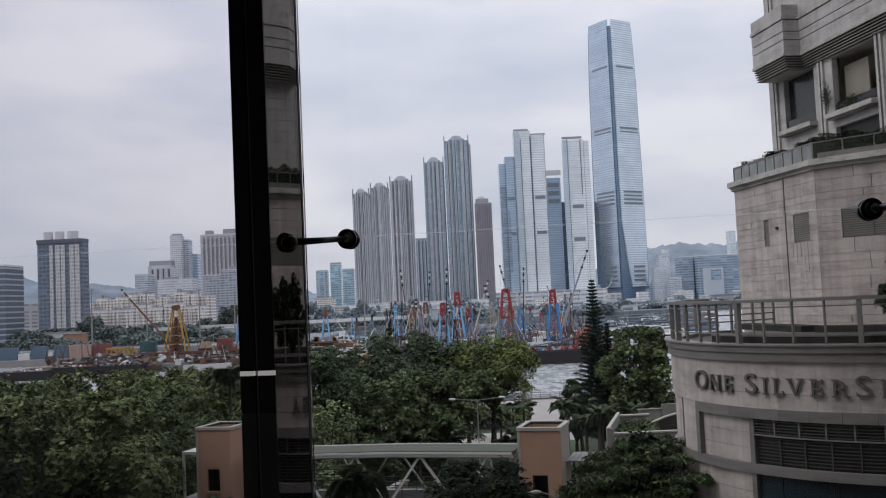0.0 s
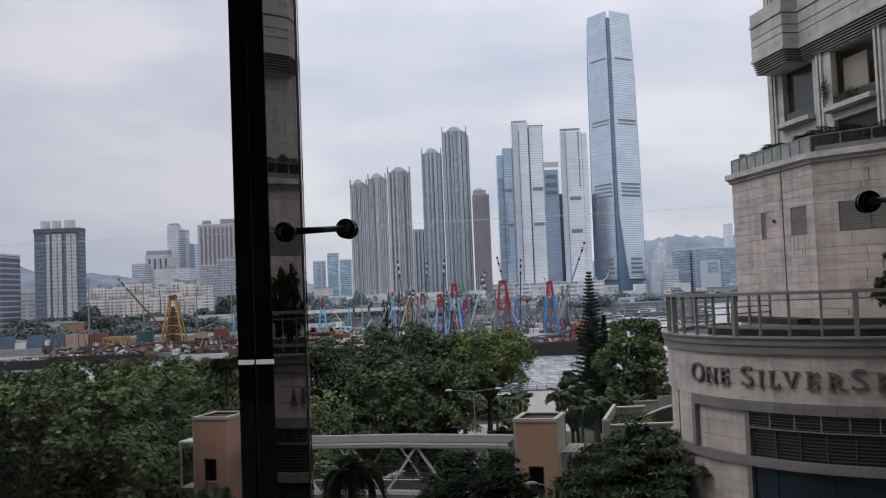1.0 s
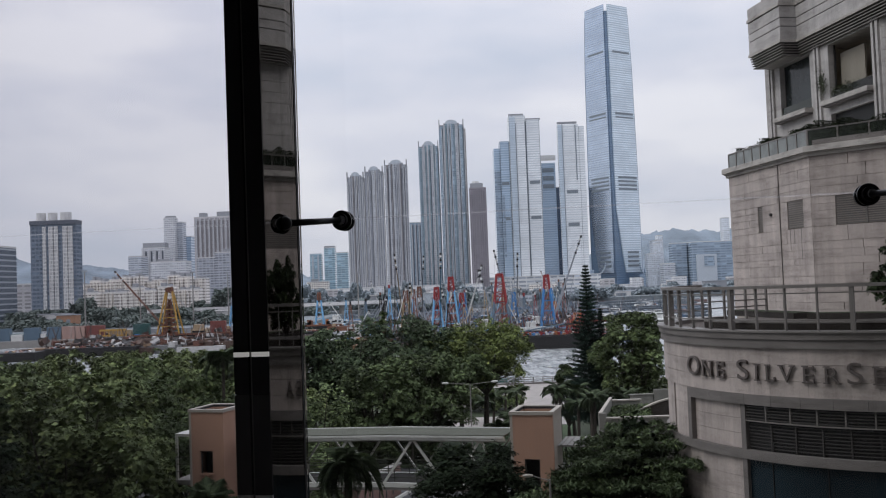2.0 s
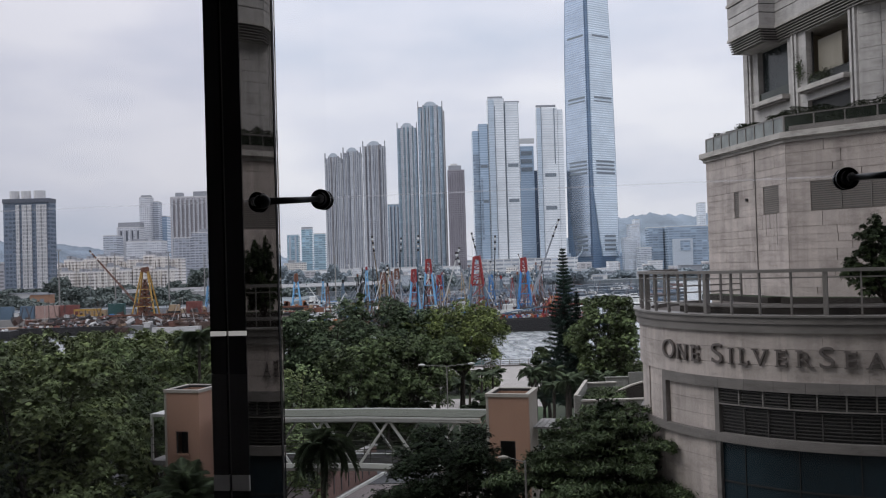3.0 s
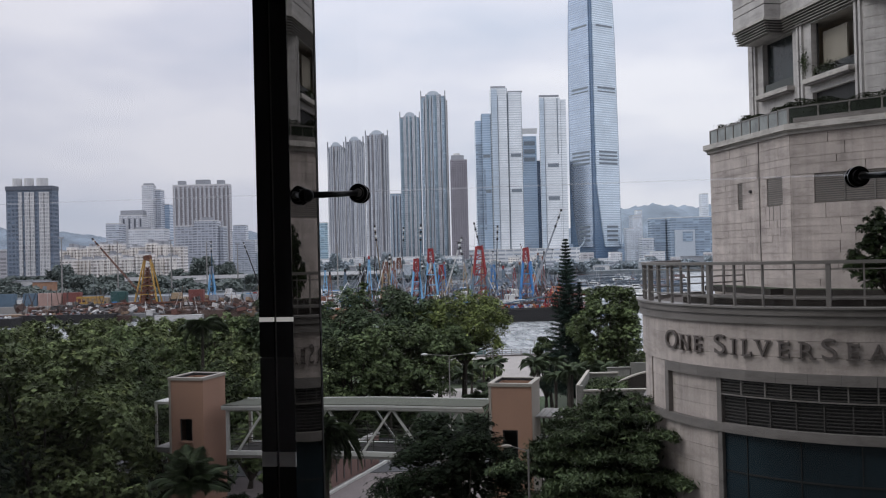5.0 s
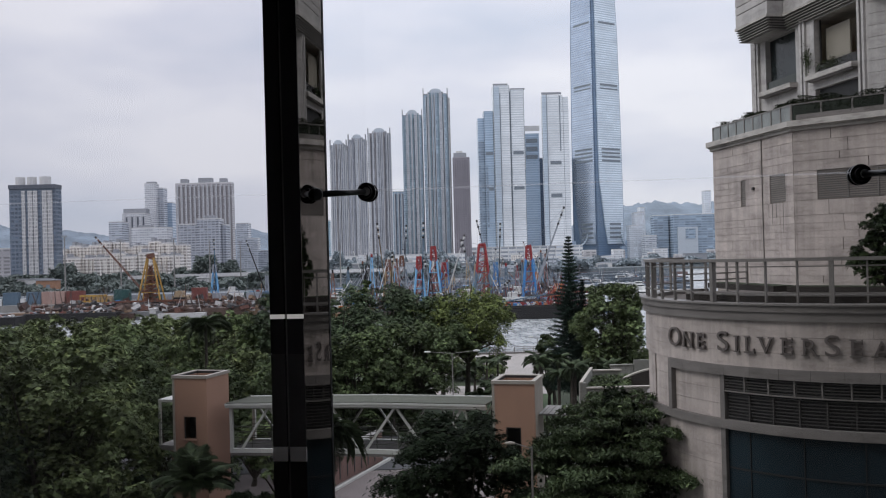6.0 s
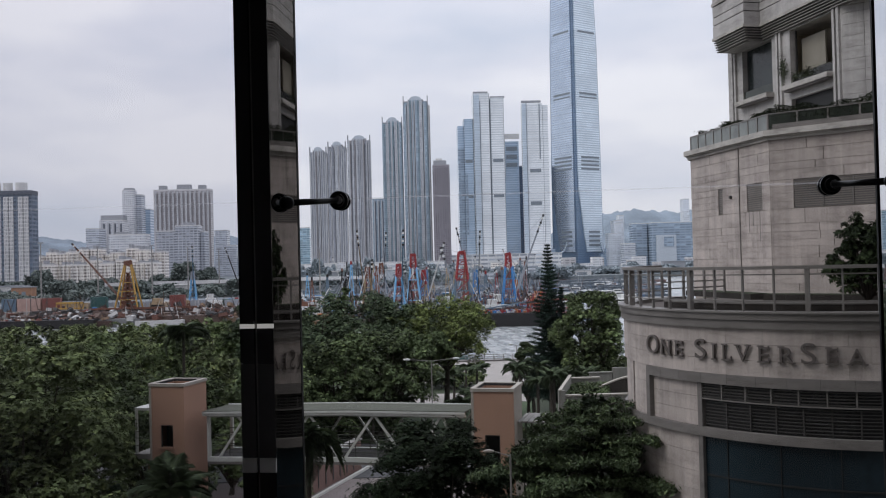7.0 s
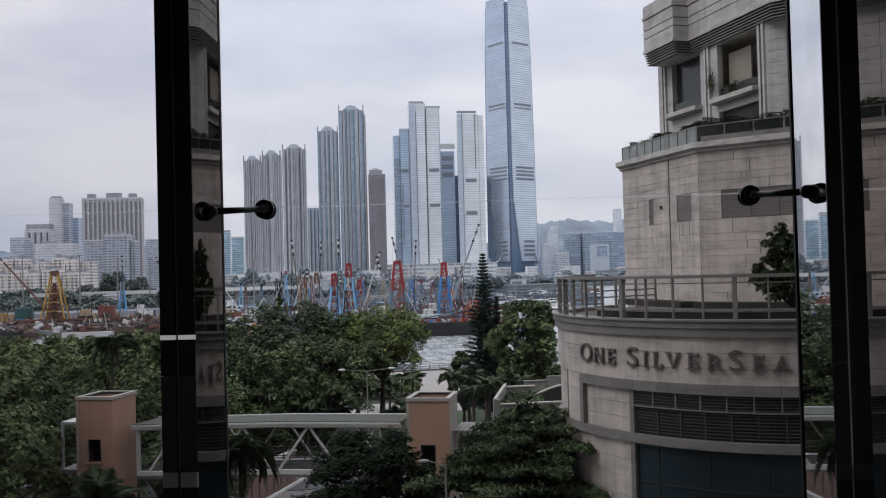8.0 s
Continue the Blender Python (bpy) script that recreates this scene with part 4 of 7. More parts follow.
def lift_tower(x, y, label, window):
    t = thing("lift_tower", label, "tower", group="footbridge lift towers", at=(x, y, 0), turn=BA)
    w, d = 0.98, 1.15
    top = 10.15
    hole = (-0.38, 0.33)
    rows = ((6.89, 8.02), (5.3, 6.42)) if window else ((6.4, 8.0),)
    # front wall in pieces round the openings
    zs = [0.0]
    for a, b in sorted(rows):
        zs += [a, b]
    zs.append(top - 0.15)
    part("front_wall", boxes(*[(-w, w, -d, -d + 0.2, zs[i], zs[i + 1]) for i in range(0, len(zs), 2)], *[(-w, hole[0], -d, -d + 0.2, a, b) for a, b in rows], *[(hole[1], w, -d, -d + 0.2, a, b) for a, b in rows]), lift_paint, t)
    part("side_wall", boxes((-w, -w + 0.2, -d + 0.2, d, 0, top - 0.15)), lift_paint, t)
    part("side_wall", boxes((w - 0.2, w, -d + 0.2, d, 0, top - 0.15)), lift_paint if window else cream_trim, t)
    part("back_wall", boxes((-w + 0.2, w - 0.2, d - 0.2, d, 0, top - 0.15)), lift_paint, t)
    for a, b in rows:
        pane = part("window", boxes((hole[0] - 0.1, hole[1] + 0.1, -d + 0.75, -d + 0.8, a - 0.2, b + 0.2)), black_seal, t, "dark recessed window")
        part("window_sill", boxes((hole[0] - 0.08, hole[1] + 0.08, -d - 0.06, -d + 0.1, a - 0.1, a)), lift_paint, pane)
        part("window_frame", boxes((hole[0], hole[0] + 0.06, -d + 0.06, -d + 0.12, a, b), (hole[1] - 0.06, hole[1], -d + 0.06, -d + 0.12, a, b), (hole[0], hole[1], -d + 0.06, -d + 0.12, b - 0.06, b)), dark_louvre, pane)
    e = 0.05
    part("coping", boxes((-w - e, w + e, -d - e, -d + 0.16, top - 0.15, top), (-w - e, w + e, d - 0.16, d + e, top - 0.15, top), (-w - e, -w + 0.16, -d + 0.16, d - 0.16, top - 0.15, top), (w - 0.16, w + e, -d + 0.16, d - 0.16, top - 0.15, top)), cream_trim, t, "cream parapet coping")
    part("roof_well", boxes((-w + 0.17, w - 0.17, -d + 0.17, d - 0.17, top - 0.9, top - 0.8)), dark_void, t, "dark sunken roof well")
    i, j, o = w - 0.16, d - 0.16, 0.02
    # Thin dark sheets added over the inner faces to darken the well.
    part("well_lining", boxes((-i, i, -j, -j + o, top - 0.8, top - 0.04), (-i, i, j - o, j, top - 0.8, top - 0.04), (-i, -i + o, -j + o, j - o, top - 0.8, top - 0.04), (i - o, i, -j + o, j - o, top - 0.8, top - 0.04)), dark_void, t, "thin dark sheets inside the roof well")
    part("corner_strip", boxes((-w - 0.02, -w + 0.1, -d - 0.02, -d + 0.0, 5.5, top - 0.15)), cream_trim, t)
    return t


lift_tower(-12.0, 49.4, "square peach-painted lift tower with cream parapet at the bridge stairs", True)
lift_tower(4.2, 43.9, "square peach-painted lift tower with cream parapet beside the footbridge", False)


def footbridge():
    """Covered, gently cambered truss bridge between the two lift towers."""
    t = thing("footbridge", "covered white steel truss footbridge with grey-green roof", "footbridge", at=(-10.35, 48.6, 0), turn=BA)
    n, w, crest, sag = 13.7, 2.5, 7.7, 0.2
    zb, zt = 6.38, 8.62

    def dip(x):
        return -sag * max(0.0, 1 - x / crest)

    def strip(y0, y1, z0, z1, x0=0.0, dz=0.0):
        """A run along the bridge that follows its camber; dz lifts the far side."""
        bm = bmesh.new()
        rows = []
        for x in (x0, crest, n):
            d = dip(max(x, 0))
            rows.append([bm.verts.new(p) for p in ((x, y0, z0 + d), (x, y1, z0 + d + dz), (x, y1, z1 + d + dz), (x, y0, z1 + d))])
        for a, b in zip(rows, rows[1:]):
            for k in range(4):
                bm.faces.new((a[k], a[(k + 1) % 4], b[(k + 1) % 4], b[k]))
        bm.faces.new(rows[0])
        bm.faces.new(rows[-1][::-1])
        return bm
    part("roof", strip(-0.16, w + 0.1, 8.80, 8.86, -0.15, -0.1), bridge_paint, t, "grey-green sheet roof")
    part("roof_trim", strip(-0.22, -0.1, 8.60, 8.80, -0.17), bridge_white, t)
    part("roof_trim", strip(w + 0.1, w + 0.2, 8.66, 8.80, -0.17), bridge_white, t)
    part("gutter", strip(-0.26, -0.22, 8.72, 8.82, -0.17), bridge_white, t)
    part("deck", strip(0.1, w - 0.1, zb - 0.1, zb + 0.04), planter_brown, t, "dark brown walkway deck")
    for y in (0.0, w):
        part("bottom_chord", strip(y - 0.09, y + 0.09, zb - 0.12, zb + 0.1), bridge_white, t)
        part("edge_beam", strip(y - 0.07, y + 0.07, zb - 0.26, zb - 0.12), stone_trim, t)
        part("top_chord", strip(y - 0.08, y + 0.08, zt - 0.1, zt + 0.02), bridge_white, t)
        part("end_post", boxes((0, 0.16, y - 0.08, y + 0.08, zb - sag, zt - sag)), bridge_white, t)
        step = n / 4
        for k in range(4):
            off = 0.5 if y == 0 else 0.0
            a, b, c = k * step + 0.1 + off, (k + 0.5) * step + off, min(n - 0.1, (k + 1) * step - 0.1 + off)
            lo, hi = (zb, zt) if y == 0 else (zt, zb)
            for p, q in ((a, b), (c, b)):
                bm = bmesh.new()
                bar(bm, (p, y, lo + dip(p)), (q, y, hi + dip(q)), 0.11 if y == 0 else 0.09)
                part("diagonal", bm, bridge_white, t)
        inside = 0.13 if y == 0 else -0.16
        for z in (0.3, 0.62, 0.92, 1.18):
            part("handrail", strip(y + inside, y + inside + 0.035, zb + z, zb + z + 0.035), bridge_paint, t)
        for k in range(1, 12):
            x = k * n / 12
            part("rail_post", boxes((x, x + 0.04, y + inside, y + inside + 0.04, zb + dip(x), zb + 1.2 + dip(x))), bridge_paint, t)
    part("pier", boxes((11.6, 12.3, 0.7, 1.8, 0, zb - 0.1)), concrete, t)
    # landing canopy on the stair side
    s = thing("stair_canopy", "white steel canopy frame over the stair landing", "canopy", at=(-12.0, 49.4, 0), turn=BA)
    part("canopy_roof", boxes((-2.35, -1.04, -0.4, 1.6, 8.62, 8.76)), bridge_white, s)
    for x, y in ((-2.28, -0.34), (-2.28, 1.5)):
        part("post", boxes((x - 0.06, x + 0.06, y - 0.06, y + 0.06, 6.2, 8.62)), bridge_white, s)
    part("landing", boxes((-2.4, -1.04, -0.45, 1.6, 6.1, 6.35)), concrete, s)
    part("support", boxes((-2.0, -1.4, 0.2, 0.8, 0, 6.1)), lift_paint, s)
    for z in (6.75, 7.15, 7.5):
        part("handrail", boxes((-2.3, -1.04, -0.4, -0.36, z, z + 0.04)), bridge_paint, s)
    # flat link roof beyond the second tower
    r = thing("link_roof", "low flat metal canopy behind the lift tower", "canopy", at=(4.2, 43.9, 0), turn=BA)
    part("roof_sheet", boxes((1.0, 2.5, -0.2, 2.2, 8.42, 8.5)), concrete, r)
    for k in range(5):
        part("seam", boxes((1.15 + k * 0.28, 1.19 + k * 0.28, -0.2, 2.2, 8.5, 8.53)), concrete, r)
    for x, y in ((1.3, 0.3), (2.3, 0.3), (1.3, 2.0), (2.3, 2.0)):
        part("post", boxes((x - 0.04, x + 0.04, y - 0.04, y + 0.04, 0, 8.42)), bridge_paint, r)


footbridge()


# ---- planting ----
leaf_shade = leaf_material("dark_and_shaded_leaves", (0.017, 0.025, 0.014), gloss=0.75, shine=0.03)
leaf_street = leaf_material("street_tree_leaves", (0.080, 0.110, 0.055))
def crown_points(g, clumps, n, squash=0.8, stray=0.4, far=1.75):
    """Points on the skins of many leaf clumps (x, y, z, r), and the way out from each clump."""
    c = np.array(clumps)
    weight = c[:, 3] ** 2
    pick = g.choice(len(c), n, p=weight / weight.sum())
    d = g.normal(size=(n, 3))
    d /= np.linalg.norm(d, axis=1)[:, None]
    d[:, 2] = np.where(d[:, 2] < -0.45, -d[:, 2], d[:, 2])
    r = c[pick, 3:4] * np.where(g.uniform(0, 1, (n, 1)) > stray, g.uniform(0.8, 1.1, (n, 1)), g.uniform(0.4, far, (n, 1)))
    return c[pick, :3] + d * r * np.array([1, 1, squash]), d


def tree(height, radius, seed, mat, leaves=14000, leaf=0.3, base=0.35, name="tree", label="", clumps=60, at=(0, 0, 0), narrow=1.0, category="tree", low=0.5, clumpy=0.0, tuft=0.0):
    """Broadleaf tree: forked trunk, tapered limbs, a crown of uneven leaf clumps with gaps."""
    g = np.random.default_rng(seed)
    t = thing(name, label, category, group="park trees" if category == "tree" else "", at=at)
    bm = bmesh.new()
    fork = Vector((g.normal(0, 0.15), g.normal(0, 0.15), height * base))
    tube(bm, (0, 0, -0.1), fork, height * 0.022 + 0.06, height * 0.016 + 0.03, 9)
    zc, rz = height * (1 + base) / 2, height * (1 - base) / 2
    spots, boughs = [], []
    many = max(10, int(clumps / (3.2 + 2.0 * clumpy)))
    for k in range(many):
        a = k * 2.4 + g.uniform(-0.4, 0.4)
        el = math.asin(-low + (low + 0.98) * (k + 0.5) / many)
        rr = radius * g.uniform(0.58, 0.86) * (1 + 0.14 * math.sin(3 * a + seed) + 0.1 * math.sin(5 * a + 2 * seed))
        rb = radius * g.uniform(0.2 + 0.06 * clumpy, 0.34 + 0.08 * clumpy)
        ce = math.cos(el) ** 0.6
        c = np.array((rr * ce * math.cos(a), rr * ce * math.sin(a) * narrow, zc + (rz - rb * 0.55) * math.sin(el) * g.uniform(0.85, 1.06)))
        boughs.append((*c, rb))
        for q in range(9):
            d = g.normal(size=3) + np.array((0.5 * math.cos(a), 0.5 * math.sin(a), 0.6))
            d /= np.linalg.norm(d)
            spots.append((*(c + d * rb * g.uniform(0.5, 1.15) * np.array((1, 1, 0.8))), rb * g.uniform(0.2, 0.46)))
    for k in range(many // 2):
        v = g.normal(size=3) * 0.36
        boughs.append((v[0] * radius, v[1] * radius * narrow, zc + v[2] * rz, radius * g.uniform(0.3, 0.42)))
    for p in boughs:
        mid = fork.lerp(Vector(p[:3]), 0.5) + Vector((0, 0, height * 0.04))
        tube(bm, fork, mid, height * 0.010 + 0.02, height * 0.006 + 0.01, 6)
        tube(bm, mid, p[:3], height * 0.006 + 0.01, 0.012, 5)
    part("trunk", bm, bark, t)
    pts, way = crown_points(g, spots, leaves, stray=0.4 - 0.2 * clumpy, far=1.75 - 0.4 * clumpy)
    if tuft:
        pts, way = crown_points(g, spots, leaves, stray=0.1, far=1.4)
        part("crown", rosette_mesh(pts, way, tuft, mat, seed + 1), None, t)
        leaves, leaf = leaves * 4, tuft * 1.1
    else:
        part("crown", leaves_mesh(pts, leaf, mat, seed + 1, outward=way), None, t)
    pts, way = crown_points(g, [(x, y, z, r * 0.6) for x, y, z, r in boughs], leaves // 6)
    part("inner_crown", leaves_mesh(pts, leaf * 1.7, mat, seed + 2, outward=way, aspect=0.8), None, t)
    return t


def layered_tree(at, height, radius, seed, label):
    """Street tree with long, nearly level branches in tiers, each a flat feathery spray."""
    g = np.random.default_rng(seed)
    t = thing("street_tree", label, "tree", group="park trees", at=at)
    bm = bmesh.new()
    tube(bm, (0, 0, -0.1), (0.1, 0, height * 0.96), 0.2, 0.02, 8)
    pts, inner = [], []
    z = height * 0.45
    while z < height * 0.97:
        f = 1 - z / height
        reach = radius * min(1.02, 0.08 + 2.3 * f ** 0.62)
        off = g.uniform(0, math.tau)
        for k in range(7):
            a = off + k * math.tau / 7 + g.normal(0, 0.25)
            ln = reach * g.uniform(0.6, 1.12)
            rise = g.uniform(-0.02, 0.24) * ln
            tip = np.array([math.cos(a) * ln, math.sin(a) * ln, rise])
            tube(bm, (0, 0, z), Vector(tip * 0.55 + np.array([0, 0, z + 0.12 * ln])), 0.04, 0.025, 5)
            tube(bm, Vector(tip * 0.55 + np.array([0, 0, z + 0.12 * ln])), Vector(tip + np.array([0, 0, z])), 0.025, 0.008, 4)
            m = int((190 * ln + 35) * min(1.35, 0.35 + 7.0 * f))
            s = np.sqrt(g.uniform(0.03, 1.0, m))[:, None]
            line = tip * s + np.array([0, 0, z]) + np.array([0, 0, 1.0]) * 0.32 * ln * s * (1 - s)
            across = np.array([-math.sin(a), math.cos(a), 0])
            twig = np.round(g.uniform(-1, 1, (m, 1)) * 3) / 3 * 0.34 * ln * (1.15 - s)
            pts.append(line + across * twig + tip / ln * np.abs(twig) * 0.7 + g.normal(0, 0.075, (m, 3)) * np.array([1, 1, 0.8]))
            q = np.sqrt(g.uniform(0.0, 0.6, 70))[:, None] * min(1.0, 5 * f)
            inner.append(tip * q + np.array([0, 0, z - 0.05]) + g.normal(0, 0.24, (70, 3)))
        z += height * (0.026 + 0.022 * f)
    part("trunk", bm, bark, t)
    part("crown", leaves_mesh(np.vstack(pts), 0.17, leaf_street, seed + 1, droop=0.25, aspect=0.34, up=0.5), None, t)
    # Inner leaves are coloured darker in place of shade inside the crown.
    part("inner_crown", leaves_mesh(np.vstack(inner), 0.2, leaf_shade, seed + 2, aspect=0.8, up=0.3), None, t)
    return t


def frond_mesh(length, seed, mat, droop=0.9, leaflets=58, wide=0.55):
    """One arching palm frond along +x with pairs of leaflets."""
    g = random.Random(seed)
    bm = bmesh.new()
    pts = []
    for i in range(9):
        s = i / 8
        pts.append(Vector((length * s * (1 - 0.25 * droop * s), 0, length * (0.38 * s - 0.62 * droop * s * s))))
    for i in range(8):
        tube(bm, pts[i], pts[i + 1], 0.035 * (1 - i / 9), 0.035 * (1 - (i + 1) / 9), 4)
    for k in range(leaflets):
        s = 0.12 + 0.86 * k / leaflets
        i = min(7, int(s * 8))
        p = pts[i].lerp(pts[i + 1], s * 8 - i)
        size = wide * length * 0.5 * math.sin(math.pi * min(0.97, 0.15 + s * 0.85)) * g.uniform(0.8, 1.15)
        for side in (-1, 1):
            tip = p + Vector((size * 0.45, side * size * 0.85, -size * g.uniform(0.25, 0.6)))
            a, b = p + Vector((-0.03, 0, 0)), p + Vector((0.05, 0, 0.01))
            mid = p.lerp(tip, 0.5) + Vector((0.04, 0, 0.03))
            vs = [bm.verts.new(q) for q in (a, b, mid, tip)]
            bm.faces.new((vs[0], vs[1], vs[2]))
            bm.faces.new((vs[0], vs[2], vs[3]))
    me = bpy.data.meshes.new("mesh")
    bm.to_mesh(me)
    bm.free()
    me.materials.append(mat)
    return me


def palm(at, trunk, length, seed, label, fronds=16, droop=1.0, name="palm", lift=(-25, 38)):
    g = random.Random(seed)
    t = thing(name, label, "palm", group="park palms", at=at)
    if trunk > 0.3:
        bm = bmesh.new()
        tube(bm, (0, 0, -0.1), (0.1, 0.05, trunk * 0.5), 0.17, 0.13, 8)
        tube(bm, (0.1, 0.05, trunk * 0.5), (0.12, 0.1, trunk), 0.13, 0.11, 8)
        part("trunk", bm, bark, t)
    shapes = [frond_mesh(length, seed * 10 + k, palm_leaf, droop * (0.7 + 0.3 * k)) for k in range(3)]
    for k in range(fronds):
        ob = part("frond", shapes[k % 3], None, t)
        ob.matrix_basis = pose(0.12, 0.1, trunk, 0, -g.uniform(*lift), k * 360 / fronds * 2.4 + g.uniform(-10, 10)) @ Matrix.Scale(g.uniform(0.8, 1.1), 4)
    return t


def conifer(at, height, radius, seed, label):
    """Norfolk-type pine: level whorls of upswept branches thinning to a spire."""
    g = np.random.default_rng(seed)
    t = thing("pine_tree", label, "tree", group="park trees", at=at)
    bm = bmesh.new()
    tube(bm, (0, 0, -0.1), (0, 0, height * 0.97), 0.24, 0.02, 8)
    pts = []
    z = height * 0.14
    while z < height * 0.97:
        f = 1 - (z / height)
        reach = radius * (0.05 + 1.45 * f ** 1.1)
        n = 8
        off = g.uniform(0, math.tau)
        for k in range(n):
            a = off + k * math.tau / n + g.normal(0, 0.12)
            ln = reach * g.uniform(0.55, 1.2)
            d = np.array([math.cos(a), math.sin(a), 0.22])
            tube(bm, (0, 0, z), Vector((d[0] * ln, d[1] * ln, z + 0.22 * ln)), 0.035, 0.01, 4)
            m = int(120 * ln + 30)
            s = g.uniform(0.12, 1.0, m)[:, None]
            spread = g.normal(0, 0.16, (m, 3)) * (0.5 + 0.5 * (1 - s)) * (0.35 + ln * 0.5)
            pts.append(np.array([0, 0, z]) + d * ln * s + spread * np.array([1, 1, 0.5]))
        z += height * (0.017 + 0.012 * f)
    part("trunk", bm, bark, t)
    part("crown", leaves_mesh(np.vstack(pts), 0.22, needle, seed, aspect=0.24, up=0.2), None, t)
    return t


def plant_all():
    lab = {leaf_dark: "broadleaf park tree with dense dark green crown", leaf_mid: "broadleaf park tree with rounded mid-green crown", leaf_light: "broadleaf park tree with fresh yellow-green crown", leaf_olive: "broadleaf park tree with pale olive-green crown", leaf_canopy: "large broadleaf park tree with dense grey-green crown"}

    # the large canopy in the middle
    for k, (x, y, h, r, mat) in enumerate(((-9.2, 92, 12.8, 4.4, leaf_canopy), (-4.2, 95, 13.3, 4.9, leaf_canopy), (-0.6, 97, 12.3, 4.2, leaf_canopy), (-6.5, 84, 9.5, 3.6, leaf_dark), (-1.6, 86, 10.2, 3.8, leaf_dark), (-12.2, 98, 11.0, 4.0, leaf_dark), (1.6, 91, 9.6, 3.2, leaf_dark), (-13.6, 91, 12.6, 3.4, leaf_canopy))):
        tree(h, r, 30 + k, mat, 6600, 0.305, 0.5 if x > 1 else 0.3 if x > -1 else 0.1, label=lab[mat], at=(x, y, 0), clumps=120, clumpy=0.6, tuft=0.175)
    tree(12.3, 5.0, 38, leaf_light, 8800, 0.213, 0.40, label=lab[leaf_light], at=(4.0, 95, 0), clumps=150, low=0.75, tuft=0.15)
    tree(14.6, 1.3, 39, leaf_dark, 900, 0.213, 0.2, label="slim dark pointed tree behind the canopy", at=(-6.4, 97, 0), clumps=40, low=0.9, tuft=0.24)
    for k, (x, y, h) in enumerate(((-2.6, 88, 4.0), (-0.6, 119.5, 3.4), (3.2, 118, 3.0), (6.4, 117, 2.2), (1.4, 119, 2.6), (4.8, 120, 2.8), (8.0, 119, 1.8), (-2.4, 121, 2.8))):
        tree(h, 2.0, 44 + k, leaf_park, 1300, 0.22, 0.05, label="rounded green bush beside the promenade", at=(x, y, 0), clumps=40, name="bush", category="shrub", tuft=0.18)
    # beside the pine
    tree(13.6, 3.5, 51, leaf_mid, 15000, 0.28, 0.1, label="broadleaf park tree with dense tufted green crown", at=(17.3, 86, 0), clumps=230, low=0.9, clumpy=0.2, tuft=0.165)
    tree(7.8, 1.9, 52, leaf_dark, 1800, 0.26, 0.25, label=lab[leaf_dark], at=(13.3, 97, 0), clumps=30, tuft=0.22)
    tree(7.2, 1.6, 53, leaf_dark, 1800, 0.26, 0.25, label=lab[leaf_dark], at=(12.0, 92, 0), clumps=36, low=0.8, tuft=0.22)
    conifer((14.0, 90, 0), 18.1, 2.6, 7, "tall dark pine with level whorled branches")
    conifer((15.4, 91, 0), 13.7, 1.5, 8, "smaller dark pine beside the tall one")
    # wooded park on the far side of the street
    g = random.Random(11)
    fine = [tree(11.9, 4.2, 60 + k, m, 4300, 0.218, 0.06, label=lab[m], at=p, clumps=95, clumpy=1.0, tuft=0.185) for k, (m, p) in enumerate(((leaf_mid, (-27.5, 64, 0)), (leaf_dark, (-21, 60, 0)), (leaf_mid, (-33, 57, 0))))]
    # Nearest trees take darker leaves; low shade is put into their colour.
    deep = tree(11.9, 4.2, 67, leaf_deep, 7500, 0.152, 0.06, label="broadleaf park tree with very dark green crown", at=(-29, 41, 0), clumps=95, clumpy=1.0, tuft=0.125)
    shade = tree(11.9, 4.2, 66, leaf_shade, 5600, 0.163, 0.06, label="broadleaf park tree, crown darkened in colour for shade", at=(-24.5, 36.5, 0), clumps=95, clumpy=1.0, tuft=0.14)
    tree(12.7, 4.7, 68, leaf_park, 11000, 0.2, 0.05, label="large domed broadleaf tree with tufted green crown", at=(-19.4, 47.0, 0), clumps=150, clumpy=0.9, low=0.75, tuft=0.175)
    tree(7.6, 1.9, 63, leaf_park, 2000, 0.2, 0.05, label="small broadleaf tree with tufted green crown", at=(-15.1, 43.0, 0), clumps=60, clumpy=0.9, low=0.8, tuft=0.15)
    coarse = [tree(11.0, 4.4, 64 + k, m, 3000, 0.33, 0.06, label=lab[m], at=p, clumps=80, clumpy=0.5, tuft=0.25) for k, (m, p) in enumerate(((leaf_olive, (-27, 88, 0)), (leaf_mid, (-19.5, 92, 0))))]
    sparse = tree(9.2, 4.0, 69, leaf_olive, 6000, 0.46, 0.06, label=lab[leaf_olive], at=(-50, 124, 0), clumps=80)
    spots = [(-24, 52), (-25.5, 43), (-30, 49), (-39, 70), (-38, 90), (-46, 96), (-52, 112), (-42, 118), (-30, 112), (-20, 108), (-24, 126), (-36, 134), (-56, 132), (-66, 120), (-20.5, 35.5), (-22.5, 40), (-62, 150), (-80, 160), (-48, 84), (-56, 98), (-15.2, 57, 9.6), (-9.5, 70, 9.5), (-20, 54), (-12.5, 66, 10.0), (-47, 144), (-70, 140), (-9.5, 60, 7.6), (-22, 72), (-34, 80), (-16.5, 82, 10.4), (-12, 78, 9.5), (-16.2, 68.5, 9.6), (-19.5, 67, 10.2), (-32, 120), (-44, 128), (-27, 119), (-38, 112), (-50, 140), (-60, 135), (-34, 101), (-46, 107), (-58, 119), (-29, 129), (-41, 141)]
